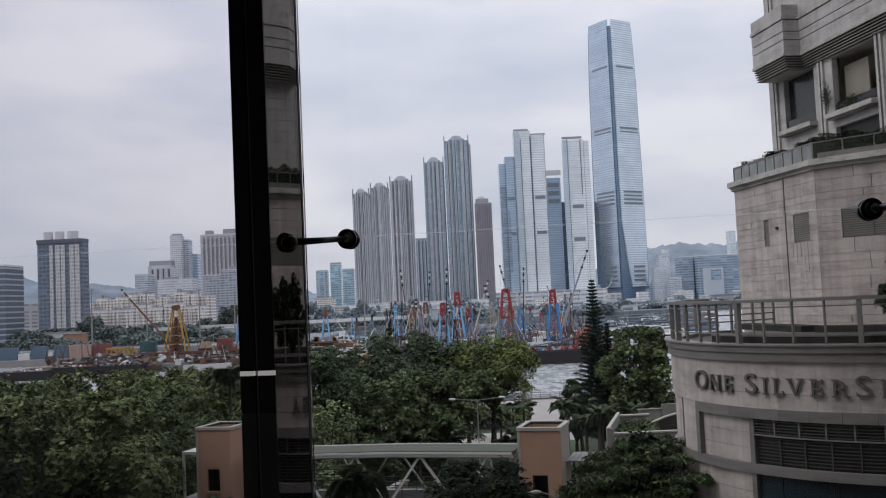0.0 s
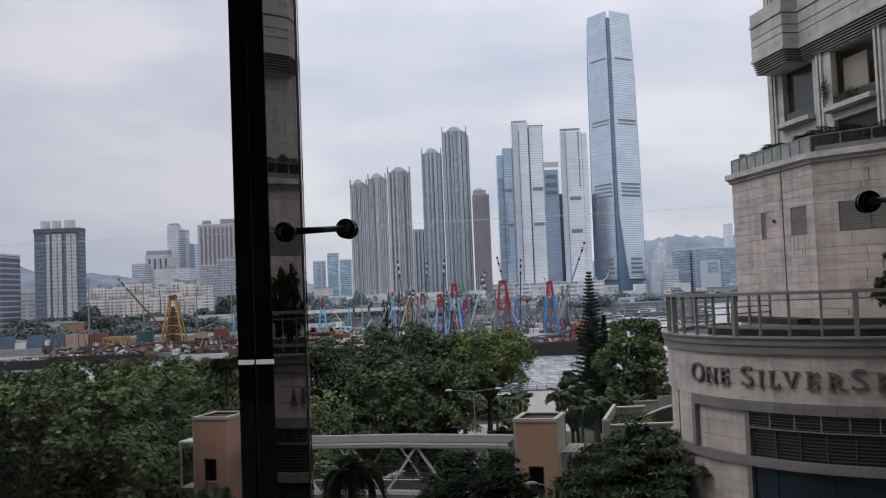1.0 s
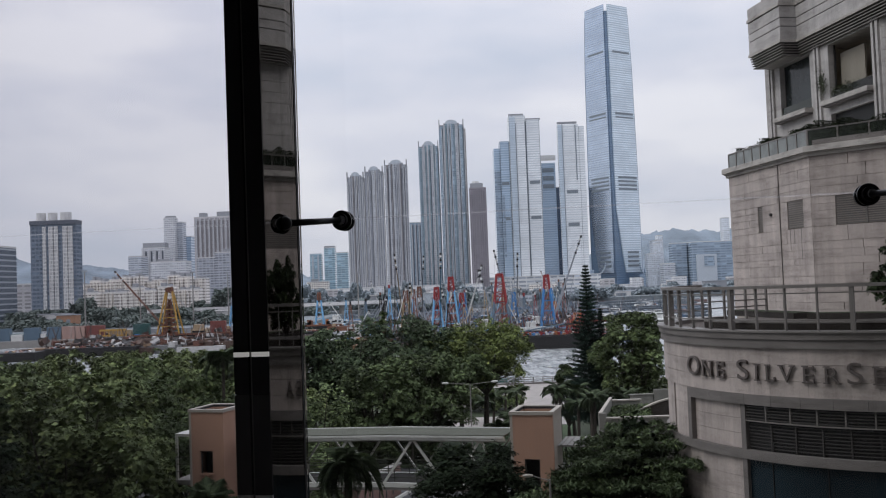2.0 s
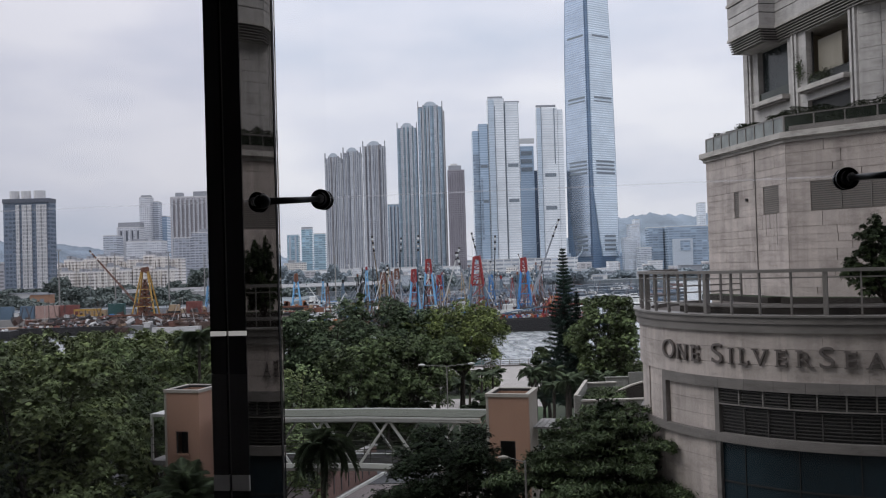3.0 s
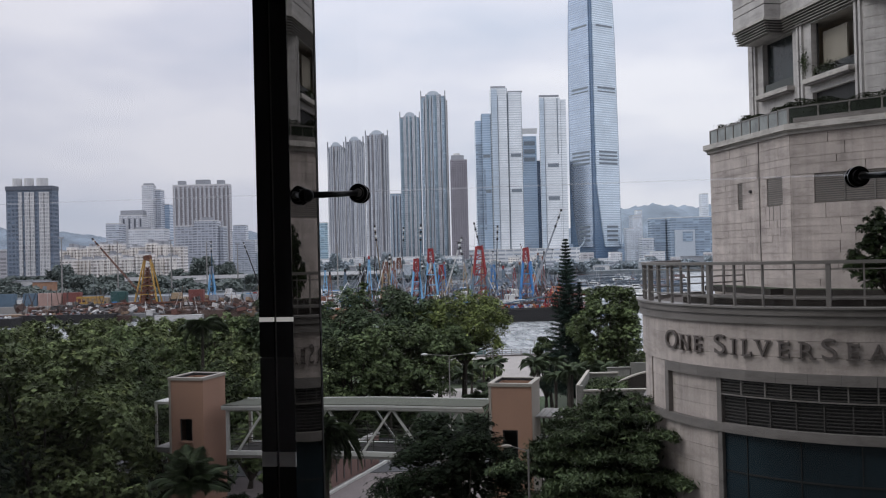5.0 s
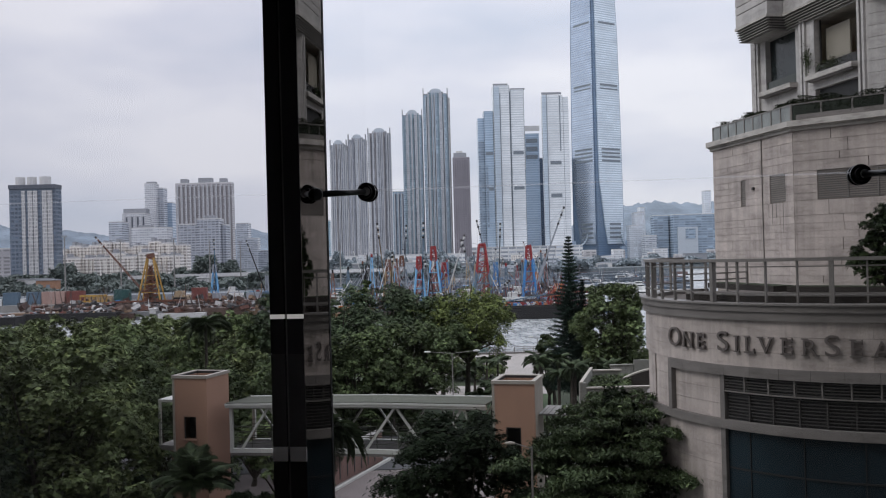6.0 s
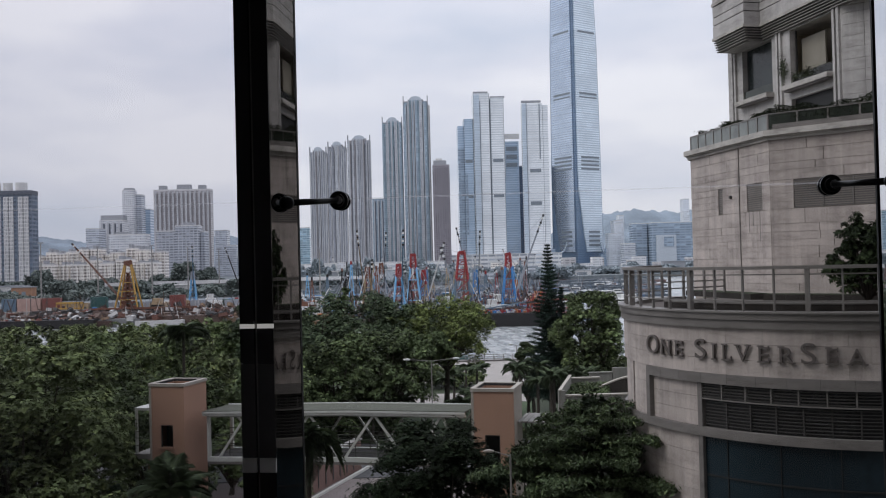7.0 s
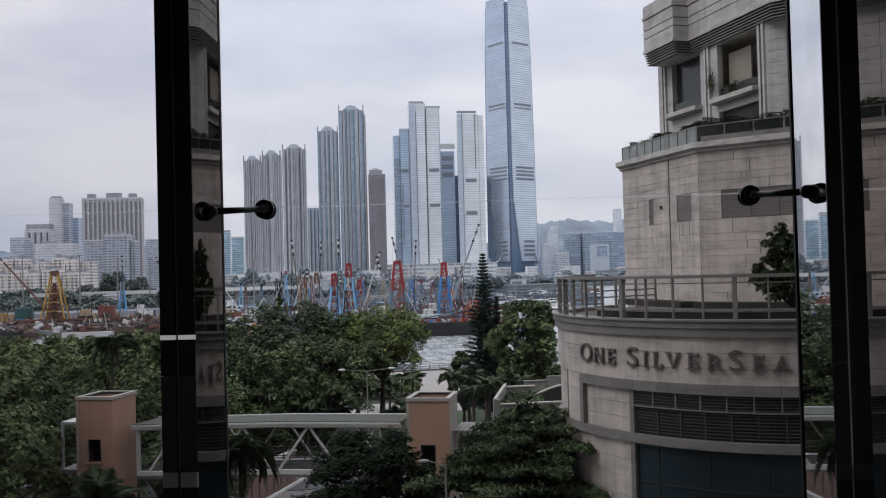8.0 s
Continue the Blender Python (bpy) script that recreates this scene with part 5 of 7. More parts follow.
    for x, y, *own in spots:
        near = -x / y
        top = own[0] if own else 16 - y * (0.056 if near > 0.36 else 0.051 if near > 0.24 else 0.05 if near > 0.17 else 0.04)
        s = max(0.42, top / 12.7) * g.uniform(0.95, 1.0)
        w = max(s * 0.95, 0.7) if not own else 0.72
        s *= 1.27 if y >= 100 else 1.0
        copy_thing(shade if y < 41 else deep if y < 47 else g.choice(fine) if y < 75 else g.choice(coarse) if y < 100 else sparse, pose(x, y, 0, 0, 0, g.uniform(0, 360)) @ Matrix.Diagonal((w, w, s, 1)))
    # low shrubs under the canopy
    shrub = tree(2.6, 1.9, 90, leaf_dark, 1700, 0.26, 0.02, name="shrub", label="low dark green shrub on the park lawn", at=(-8, 82, 0), clumps=26, category="shrub")
    for k in range(12):
        x, y = g.uniform(-30, 6), g.uniform(84, 114)
        if k < 10:
            x, y = g.uniform(-12, 2), g.uniform(83.5, 88)
        s = g.uniform(0.6, 1.3)
        copy_thing(shrub, pose(x, y, 0, 0, 0, g.uniform(0, 360)) @ Matrix.Scale(s, 4))
    # close trees in front of the bridge and the podium
    tree(10.25, 3.3, 71, leaf_shade, 52000, 0.145, 0.08, label="small broadleaf tree with dark dense crown by the street", at=(1.15, 35.0, 0), clumps=90)
    layered_tree((6.15, 31.0, 0), 11.3, 3.6, 72, "feathery street tree with spreading layered branches")
    tree(2.75, 1.35, 73, leaf_pot, 5200, 0.10, 0.08, label="potted terrace tree with dark glossy leaves", at=(14.35, 28.0, 14.3), clumps=120, low=0.95, clumpy=0.3, tuft=0.085)
    for k, (x, y, h) in enumerate(((-9.5, 46.6, 4.8), (-14.0, 46.2, 5.2), (-12.3, 44.6, 4.2), (-15.6, 43.8, 5.4))):
        tree(h, 1.6, 84 + k, leaf_shade, 7000, 0.15, 0.05, label="dark bushy shrub at the foot of the lift tower", at=(x, y, 0), clumps=36, name="bush", category="shrub")
    for k, (x, y, h) in enumerate(((6.6, 50.5, 7.2), (8.2, 51.0, 6.6), (7.4, 47.5, 6.0))):
        tree(h, 1.7, 94 + k, leaf_deep, 7000, 0.16, 0.05, label="dark bushy shrub beside the link canopy", at=(x, y, 0), clumps=40, name="bush", category="shrub")
    # palms
    palm((-4.6, 41.5, 0), 8.3, 2.05, 1, "palm with drooping fronds before the footbridge", 40, 1.8, lift=(-35, 60))
    palm((-10.45, 40.5, 0), 6.3, 2.3, 2, "fan of palm fronds by the lift tower", 44, 1.0, lift=(0, 80))
    palm((-17.6, 74.0, 0), 11.0, 2.7, 3, "tall palm rising over the park trees", 24, 1.2)
    for k, (x, y) in enumerate(((10.9, 78), (12.6, 80), (14.4, 77), (9.9, 82), (13.4, 75), (15.6, 80), (11.8, 84), (9.2, 79), (13.6, 83), (16.4, 77), (11.7, 76))):
        palm((x, y, 0), 5.7 + (k % 4) * 0.35, 1.65, 10 + k, "clumped palm beside the promenade", 20, 1.1)
    for k, (x, y) in enumerate(((4.7, 85), (5.9, 87), (6.4, 83), (-3.2, 84), (-0.6, 84.5), (-9.0, 85), (5.4, 107), (6.9, 109), (7.8, 104), (4.2, 103))):
        palm((x, y, 0), 3.0 + (k % 3) * 0.5, 2.0, 30 + k, "low round cycad palm on the lawn", 20, 0.9, name="cycad_palm")


plant_all()


# ---- street furniture ----
def twin_lamp(x, y, h, arm, label, turn=0.0):
    t = thing("street_lamp", label, "street lamp", group="street lamps", at=(x, y, 0), turn=turn)
    bm = bmesh.new()
    thin = 0.72 if arm > 0 else 0.5
    tube(bm, (0, 0, 0), (0, 0, h), 0.09 * thin, 0.06 * thin, 10)
    part("pole", bm, rail_metal, t)
    for s in (-1, 1) if arm > 0 else (-1,):
        a = abs(arm)
        bm = bmesh.new()
        tube(bm, (0, 0, h - 0.05), (s * a, 0, h + 0.12), 0.038 * thin, 0.03 * thin, 6)
        arm_ob = part("arm", bm, rail_metal, t)
        bm = bmesh.new()
        k = 1.0 if arm > 0 else 0.55
        tube(bm, (s * a, 0, h + 0.12), (s * (a + 0.25 * k), 0, h + 0.13), 0.06 * k, 0.11 * k, 10)
        tube(bm, (s * (a + 0.25 * k), 0, h + 0.13), (s * (a + 0.55 * k), 0, h + 0.13), 0.11 * k, 0.05 * k, 10)
        part("lamp_head", bm, bridge_white if arm > 0 else cream_trim, arm_ob)


twin_lamp(2.1, 78, 7.8, 1.8, "grey twin-arm street lamp by the road")
twin_lamp(13.4, 112, 5.75, 0.5, "slim grey promenade lamp")
twin_lamp(3.0, 28.0, 10.18, -0.5, "grey street lamp among the street trees")


def low_terrace_house():
    """Low roof terrace: thin parapets round a sunken planted court, higher walls behind."""
    t = thing("low_roof_building", "low grey-cream building with thin parapets and sunken planted roof court", "building")
    part("wall", prism([(8.98, 55), (15.5, 55), (15.5, 66), (12.1, 66), (11.0, 62)], 0, 6.6), weathered_cream, t)
    part("front_parapet", boxes((9.0, 15.5, 55.0, 55.2, 6.6, 7.86)), weathered_cream, t)
    part("parapet_cap", boxes((9.3, 15.5, 54.94, 55.26, 7.86, 7.95)), cream_trim, t)
    part("side_parapet", prism([(8.95, 55.2), (9.15, 55.2), (11.0, 62.0), (10.8, 62.0)], 6.6, 8.22), weathered_cream, t)
    part("parapet_cap", prism([(8.94, 55.0), (9.14, 55.0), (11.03, 62.0), (10.83, 62.0)], 8.22, 8.27), cream_trim, t)
    part("side_parapet", boxes((8.95, 9.35, 54.9, 55.24, 6.6, 8.22)), weathered_cream, t)
    part("court_wall", boxes((11.0, 12.9, 62.0, 62.2, 6.6, 7.98)), weathered_cream, t)
    part("parapet_cap", boxes((11.0, 12.95, 61.92, 62.28, 7.98, 8.07)), cream_trim, t)
    part("upper_parapet", boxes((12.65, 14.2, 64.0, 64.2, 6.6, 8.08)), weathered_cream, t)
    part("parapet_cap", boxes((12.6, 14.25, 63.94, 64.26, 8.08, 8.14)), weathered_cream, t)
    part("upper_parapet", boxes((14.25, 16.5, 64.0, 64.2, 6.6, 8.42)), weathered_cream, t)
    face, cap = bmesh.new(), bmesh.new()
    for bm, d0, d1, lift in ((face, 0.0, 0.2, 0.0), (cap, -0.05, 0.25, 0.09)):
        rings = []
        for k in range(15):
            a = k / 14
            x, y, top = 12.0 + 3.5 * a, 60.3 - 2.1 * a, 7.3 + 1.15 * math.sin(a * 1.9)
            low = top if lift else 6.6
            rings.append([bm.verts.new(p) for p in ((x, y + d0, low), (x, y + d0, top + lift), (x, y + d1, top + lift), (x, y + d1, low))])
        for a, b in zip(rings, rings[1:]):
            for q in range(4):
                bm.faces.new((a[q], a[(q + 1) % 4], b[(q + 1) % 4], b[q]))
        bm.faces.new(rings[0])
        bm.faces.new(rings[-1][::-1])
    part("curved_wall", face, planter_brown, t, "curved dark brown court wall")
    part("curved_coping", cap, cream_trim, t, "pale curved coping")
    part("court_floor", prism([(9.2, 55.2), (15.5, 55.2), (15.5, 62.0), (11.05, 62.0)], 6.6, 6.65), soil, t, "planted court floor")
    g = np.random.default_rng(5)
    across, along = g.uniform(0, 1, 5000), g.uniform(0.1, 0.92, 5000)
    pts = np.column_stack([9.3 + 1.8 * along + 2.6 * across, 55.2 + 6.8 * along, 6.65 + 1.2 * g.uniform(0, 1, 5000) ** 0.7])
    part("court_planting", leaves_mesh(pts, 0.2, leaf_dark, 9), None, t, "low green roof planting")


weathered_cream = material("weathered_cream_render", (0.185, 0.18, 0.16), 0.8, vary=0.3, scale=0.6, bump=0.08, streak=0.5)
low_terrace_house()


def pink_arcade():
    """Pink slotted wall beside the sloping road under the footbridge, with its white kerb."""
    t = thing("pink_arcade_wall", "low pink wall with dark slots under the bridge", "wall", at=(-7.1, 64.2, 0), turn=69.0)
    part("wall", boxes((0, 9.5, 0, 0.35, 0, 2.3)), pink_paving, t)
    part("coping", boxes((-0.1, 9.6, -0.08, 0.45, 2.3, 2.45)), concrete, t)
    for k in range(7):
        part("slot", boxes((0.7 + k * 1.2, 0.85 + k * 1.2, -0.03, 0.02, 0.35, 2.0)), dark_louvre, t)
    r = thing("kerb", "white painted kerb along the road under the bridge", "kerb", kind="structure")
    bm = bmesh.new()
    bar(bm, (-8.0, 60.0, 0.14), (-2.4, 75.2, 0.14), 0.2, 0.2)
    part("kerb_stone", bm, bridge_white, r)
    f = thing("low_fence", "low pale fence beside the palm", "fence")
    for k in range(8):
        part("picket", boxes((-8.6 + k * 0.22, -8.52 + k * 0.22, 58.0, 58.06, 0, 1.5)), bridge_white, f)
    part("fence_rail", boxes((-8.7, -6.8, 57.98, 58.08, 1.3, 1.42)), bridge_white, f)


pink_arcade()

# ---- far city ----
rib_white = plain("pale_concrete_rib", (0.47, 0.475, 0.49), 0.7)
f_t1 = facade("grey_tower_facade", (0.353, 0.365, 0.399), (0.217, 0.228, 0.268), 3.1, 2.2, 0.2, 0.4)
f_t1_warm = facade("warm_grey_tower_facade", (0.342, 0.325, 0.336), (0.205, 0.194, 0.205), 3.1, 1.8, 0.2, 0.4)
f_t1_pale = facade("pale_tower_bay_facade", (0.490, 0.502, 0.530), (0.319, 0.336, 0.376), 3.1, 2.0, 0.45, 0.35)
f_t2_teal = facade("teal_glass_bay_facade", (0.310, 0.402, 0.454), (0.178, 0.259, 0.305), 3.1, 1.7, 0.35, 0.2)
f_t2_warm = facade("beige_tower_edge_facade", (0.44, 0.425, 0.415), (0.31, 0.30, 0.30), 3.1, 2.2, 0.5, 0.4)
f_lower = facade("weathered_lower_tower_facade", (0.448, 0.465, 0.498), (0.241, 0.258, 0.297), 3.0, 4.4, 0.45, 0.25)
f_podium = facade("pale_podium_storeys", (0.660, 0.660, 0.660), (0.374, 0.407, 0.451), 6.5, 13.0, 0.55, 0.12)
f_shadow_glass = facade("navy_glass_facade", (0.062, 0.085, 0.125), (0.045, 0.065, 0.10), 4.0, 30.0, 0.4, 0.0)
f_t2 = facade("dark_glass_tower_facade", (0.370, 0.442, 0.515), (0.263, 0.347, 0.420), 3.1, 2.4, 0.35, 0.25)
f_core = facade("deep_blue_glass_facade", (0.17, 0.24, 0.33), (0.14, 0.20, 0.29), 4.1, 90.0, 0.4, 0.0, 0.25)
f_brown = facade("brown_tower_facade", (0.270, 0.252, 0.282), (0.192, 0.180, 0.206), 3.1, 2.8, 0.45, 0.3)
f_silver = facade("silver_hotel_facade", (0.756, 0.778, 0.794), (0.616, 0.653, 0.691), 4.0, 60.0, 0.62, 0.0)
f_pearl = facade("pearl_grey_slab_facade", (0.528, 0.600, 0.671), (0.440, 0.512, 0.589), 4.0, 60.0, 0.55, 0.0)
# Low contrast and pale panes put distance haze into this facade's colour.
f_haze = facade("haze_tinted_facade", (0.660, 0.693, 0.732), (0.517, 0.556, 0.605), 3.4, 3.4, 0.5, 0.35)
f_blue = facade("blue_glass_facade", (0.425, 0.523, 0.632), (0.345, 0.443, 0.558), 4.0, 40.0, 0.4, 0.0, 0.3)
f_icc_l = facade("dim_side_mirror_wall", (0.53, 0.60, 0.69), (0.40, 0.475, 0.57), 4.1, 90.0, 0.5, 0.0, 0.22, 0.12, metal=0.8)
f_icc_r = facade("lit_side_curtain_wall", (0.713, 0.788, 0.850), (0.497, 0.583, 0.670), 4.1, 90.0, 0.55, 0.0, 0.35)
# White, beige and grey flats have panes paled for distance haze.
f_white = facade("white_flat_facade", (0.660, 0.665, 0.682), (0.396, 0.418, 0.451), 3.0, 2.7, 0.5, 0.35)
f_cream = facade("cream_estate_facade", (0.829, 0.784, 0.728), (0.302, 0.274, 0.263), 2.9, 3.3, 0.5, 0.32)
f_cream_bay = facade("cream_estate_bay_facade", (0.848, 0.800, 0.731), (0.382, 0.350, 0.329), 2.9, 2.1, 0.58, 0.4)
f_beige = facade("beige_tower_facade", (0.483, 0.466, 0.471), (0.333, 0.322, 0.333), 3.0, 7.0, 0.45, 0.3)
f_grey = facade("grey_balcony_facade", (0.550, 0.578, 0.621), (0.297, 0.325, 0.369), 3.0, 5.2, 0.5, 0.12)
f_dark = facade("dark_block_facade", (0.165, 0.20, 0.25), (0.115, 0.145, 0.19), 3.3, 3.0, 0.4, 0.25)
f_office = facade("dark_office_facade", (0.34, 0.36, 0.39), (0.10, 0.12, 0.15), 3.6, 40.0, 0.3, 0.0, 0.4)
pale_blue = facade("pale_blue_facade", (0.432, 0.552, 0.624), (0.264, 0.396, 0.480), 3.5, 6.0, 0.35, 0.1)
brick_orange = plain("orange_brown_brick", (0.34, 0.19, 0.12), 0.8)
white_wall = plain("white_city_concrete", (0.60, 0.59, 0.58), 0.7)
grey_wall = plain("grey_city_concrete", (0.30, 0.31, 0.33), 0.7)
recess_mat = plain("recess_shade_and_dark_roof", (0.115, 0.125, 0.15), 0.6)
f_column = facade("pale_window_column_facade", (0.60, 0.585, 0.57), (0.29, 0.295, 0.31), 3.0, 1.15, 0.32, 0.55)
pale_front = plain("pale_grey_front", (0.46, 0.50, 0.545), 0.7)
brown_rib = plain("mauve_brown_rib", (0.30, 0.28, 0.30), 0.7)
f_navy = facade("slate_blue_facade", (0.295, 0.362, 0.44), (0.235, 0.298, 0.372), 4.0, 9.0, 0.4, 0.1, 0.4)
brown_recess = plain("brown_recess_panel", (0.25, 0.235, 0.24), 0.7)
dark_band = plain("dark_plant_floor", (0.20, 0.23, 0.26), 0.6)


def tower_block(label, x0, x1, y, top, mat, depth=30, base=1.5, turn=0.0, ribs=0, rib_mat=None, rib_w=0.16, crown=None, recess=2.8, recess_in=None, name="apartment_tower", group=""):
    """Far tower: facade body, upright ribs, roof boxes or drums."""
    cx, w = (x0 + x1) / 2, x1 - x0
    t = thing(name, label, "building", group=group, at=(cx, y + depth / 2, 0), turn=turn)
    h = w / 2
    part("body", boxes((-h, h, -depth / 2, depth / 2, base, top)), mat, t)
    for k in range(ribs):
        x = -h + (k + 0.5) * w / ribs
        hw = w / ribs * rib_w
        part("rib", boxes((x - hw, x + hw, -depth / 2 - 1.3, -depth / 2 + 0.1, base, top - 2)), rib_mat or rib_white, t)
        if rib_mat is None:
            # Recess is a dark strip on the face; its shade is in the colour.
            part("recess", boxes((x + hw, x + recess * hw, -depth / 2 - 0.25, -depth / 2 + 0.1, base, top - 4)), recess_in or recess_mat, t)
    part("parapet", boxes((-h, h, -depth / 2, depth / 2, top, top + 1.2)), rib_mat or white_wall, t)
    for kind, a, b, z in crown or ():
        xa, xb = -h + a * w, -h + b * w
        bm = bmesh.new()
        if kind == "drum":
            tube(bm, ((xa + xb) / 2, 0, top + 1), ((xa + xb) / 2, 0, top + z), (xb - xa) / 2, (xb - xa) / 2, 20)
        else:
            box(bm, xa, xb, -depth * 0.3, depth * 0.3, top + 1, top + z)
        part("roof_house", bm, white_wall if kind == "drum" else grey_wall, t)
    return t


def fluted_tower(label, x0, x1, y, top, bays, seed, skins, crown, depth=30, base=1.5, group=""):
    """Far apartment tower: uneven upright bays, some proud and some sunk, slim ribs between, horned crown with an arched plant room."""
    g = random.Random(seed)
    cx, w = (x0 + x1) / 2, x1 - x0
    t = thing("apartment_tower", label, "building", group=group, at=(cx, y + depth / 2, 0))
    h, f = w / 2, -depth / 2
    part("body", boxes((-h, h, f, -f, base, top - 2)), skins[0], t)
    cuts = [g.uniform(0.6, 1.4) for _ in range(bays)]
    total = sum(cuts)
    x = -h
    for k, c in enumerate(cuts):
        b = x + c / total * w
        sunk = k % 2 == 1
        mid = 1 - abs((x + b) / w)
        lift = -3.1 * g.randint(0, 2) if mid < 0.45 else 1.5
        part("bay", boxes((x + 0.3, b - 0.3, f - (0.3 if sunk else 1.7), f + 0.2, base, top + lift)), g.choice(skins[1:3]) if sunk else skins[0] if g.random() < 0.55 else skins[3], t)
        if g.random() < 0.8:
            part("rib", boxes((b - 0.4, b + 0.45, f - 2.3, f + 0.1, base, top - 1 + lift)), rib_white, t)
        if sunk and g.random() < 0.7:
            # Dark strip paints the shade of a channel between bays.
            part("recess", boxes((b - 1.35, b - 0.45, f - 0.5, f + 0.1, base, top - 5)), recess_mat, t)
        x = b
    part("parapet", boxes((-h, h, f, -f, top - 2, top)), grey_wall, t)
    for a in (-h, h - 1.5):
        part("horn", boxes((a, a + 1.5, f - 1, f + 4, top - 6, top + crown)), grey_wall, t)
    part("roof_house", boxes((-w * 0.3, w * 0.32, f + 3, -f - 3, top, top + 3.2)), grey_wall, t)
    bm = bmesh.new()
    n, hw, rise = 10, w * 0.24, crown * 0.62
    arch = [(-hw, 0)] + [(-hw * math.cos(math.pi * i / n), 2.0 + rise * math.sin(math.pi * i / n)) for i in range(n + 1)] + [(hw, 0)]
    lo = [bm.verts.new((p, f + 1.0, top + 1.0 + q)) for p, q in arch]
    hi = [bm.verts.new((p, f + 9.0, top + 1.0 + q)) for p, q in arch]
    bm.faces.new(lo)
    bm.faces.new(hi[::-1])
    for i in range(len(arch)):
        j = (i + 1) % len(arch)
        bm.faces.new((lo[i], lo[j], hi[j], hi[i]))
    part("crown_arch", bm, pale_front, t, "pale arched crown")
    return t


def city():
    G1, G2 = "harbour towers", "far city blocks"
    lab = "tall grey apartment tower with uneven pale ribs and horned crown"
    for k, (x0, x1, top) in enumerate(((-131.8, -107.0, 179.5), (-105.4, -78.8, 187), (-76.6, -43.2, 195.5))):
        fluted_tower(lab, x0, x1, 1350, top, (9, 9, 11)[k], 14 + k, (f_t1, f_t1_warm, f_lower, f_t1_pale), 7.5, 26, group=G1)
    lab = "very tall glassy apartment tower with teal bays and horned crown"
    for k, (x0, x1, top) in enumerate(((-27.8, 4.2, 236), (5.6, 44.8, 268.5))):
        t = fluted_tower(lab, x0, x1, 1450, top, (10, 12)[k], 21 + k, (f_t2, f_t2_teal, f_t2_teal, f_t1_pale), 8.5, 24, group=G1)
    part("edge_bay", boxes((19.8, 22.4, -11, 9, 1.5, 262)), f_t2_warm, t, "plain beige edge bay")
    tower_block("brown apartment tower with stepped shoulders", 48.4, 73.6, 1400, 162, f_brown, 18, ribs=7, rib_w=0.12, rib_mat=brown_rib, crown=[("box", 0.06, 0.82, 8), ("drum", 0.2, 0.6, 11)], group=G1)
    tower_block("slender grey apartment tower behind others", -50, -31, 1600, 127, f_t2, 30, ribs=3, group=G1)
    tower_block("pale blue glass office block by the shore", -187, -170, 1500, 84, pale_blue, 20, name="office_block", group=G2, crown=[("box", 0.0, 1.0, 4)])
    tower_block("pale blue glass office block by the shore", -210, -192, 1500, 75, pale_blue, 20, name="office_block", group=G2, ribs=2, rib_mat=pale_front)
    tower_block("low cream shore block with rooftop boxes", -205, -172, 1420, 29, f_cream, 20, name="estate_block", group=G2, crown=[("box", 0.2, 0.5, 5)])
    tower_block("pale blue glass office block by the shore", -165, -147, 1480, 75, pale_blue, 20, name="office_block", group=G2)
    # silver pair with the slab between
    s = thing("hotel_tower", "silver stepped twin-slab hotel tower with dark slots", "building", group=G1)
    for x0, x1, top, mat, y in ((97, 107, 243.8, f_blue, 1556), (107.2, 123, 255, f_blue, 1552), (123.4, 150.4, 296.3, f_silver, 1545), (151.8, 174.6, 289.2, f_silver, 1547)):
        part("slab", boxes((x0, x1, y, y + 34, 1.5, top)), mat, s)
    for x, y, z in ((123.6, 1544.6, 296), (128.6, 1544.6, 296), (149.8, 1544.6, 296), (152.0, 1546.6, 289), (173.9, 1546.6, 289), (107.3, 1551.6, 255), (122.2, 1551.6, 255)):
        part("edge_fin", boxes((x, x + 0.55, y, y + 0.5, 1.5, z)), dark_band, s)
    for x0, x1, y, z0, z1, mat in ((124.2, 133.5, 1544.5, 1.5, 294, f_pearl), (133.9, 135.0, 1544.2, 1.5, 284, dark_band), (97.2, 106.8, 1555.5, 1.5, 205, f_navy), (109.2, 112.4, 1551.4, 60, 165, f_navy)):
        part("side_strip", boxes((x0, x1, y, y + 0.6, z0, z1)), mat, s)
    part("spine", boxes((150.4, 151.8, 1549, 1575, 1.5, 286)), dark_band, s)
    for x0, x1, zs, y in ((155, 172, (181, 122), 1546.5), (109, 121, (181, 122), 1551.5)):
        for z in zs:
            part("slot", boxes((x0, x1, y, y + 1.2, z, z + 5.5)), dark_band, s)
    part("roof_screen", boxes((123.4, 148, 1545.5, 1550, 296.3, 299.5), (152, 176.5, 1547, 1552, 289.2, 291.5)), grey_wall, s)
    s = thing("hotel_tower", "silver slab hotel tower with dark slots and notch", "building", group=G1)
    part("slab", prism([(206, 1550), (240, 1550), (240, 1562), (206, 1562)], 1.5, 279, top=[(205, 1550), (240, 1550), (240, 1562), (205, 1562)]), f_silver, s)
    part("slab", boxes((240.6, 249.5, 1551, 1560, 1.5, 276)), f_silver, s)
    part("side_strip", boxes((205.4, 212.4, 1549.3, 1550.2, 1.5, 279)), f_pearl, s)
    part("side_strip", boxes((212.5, 213.4, 1549.0, 1550.2, 1.5, 281)), dark_band, s)
    part("notch", boxes((234.0, 235.6, 1549.4, 1551, 185, 278)), dark_band, s)
    for z in (163, 108):
        part("slot", boxes((217, 235.5, 1549.4, 1550.4, z, z + 6)), dark_band, s)
    part("roof_screen", boxes((205, 238, 1550.5, 1556, 281, 284)), grey_wall, s)
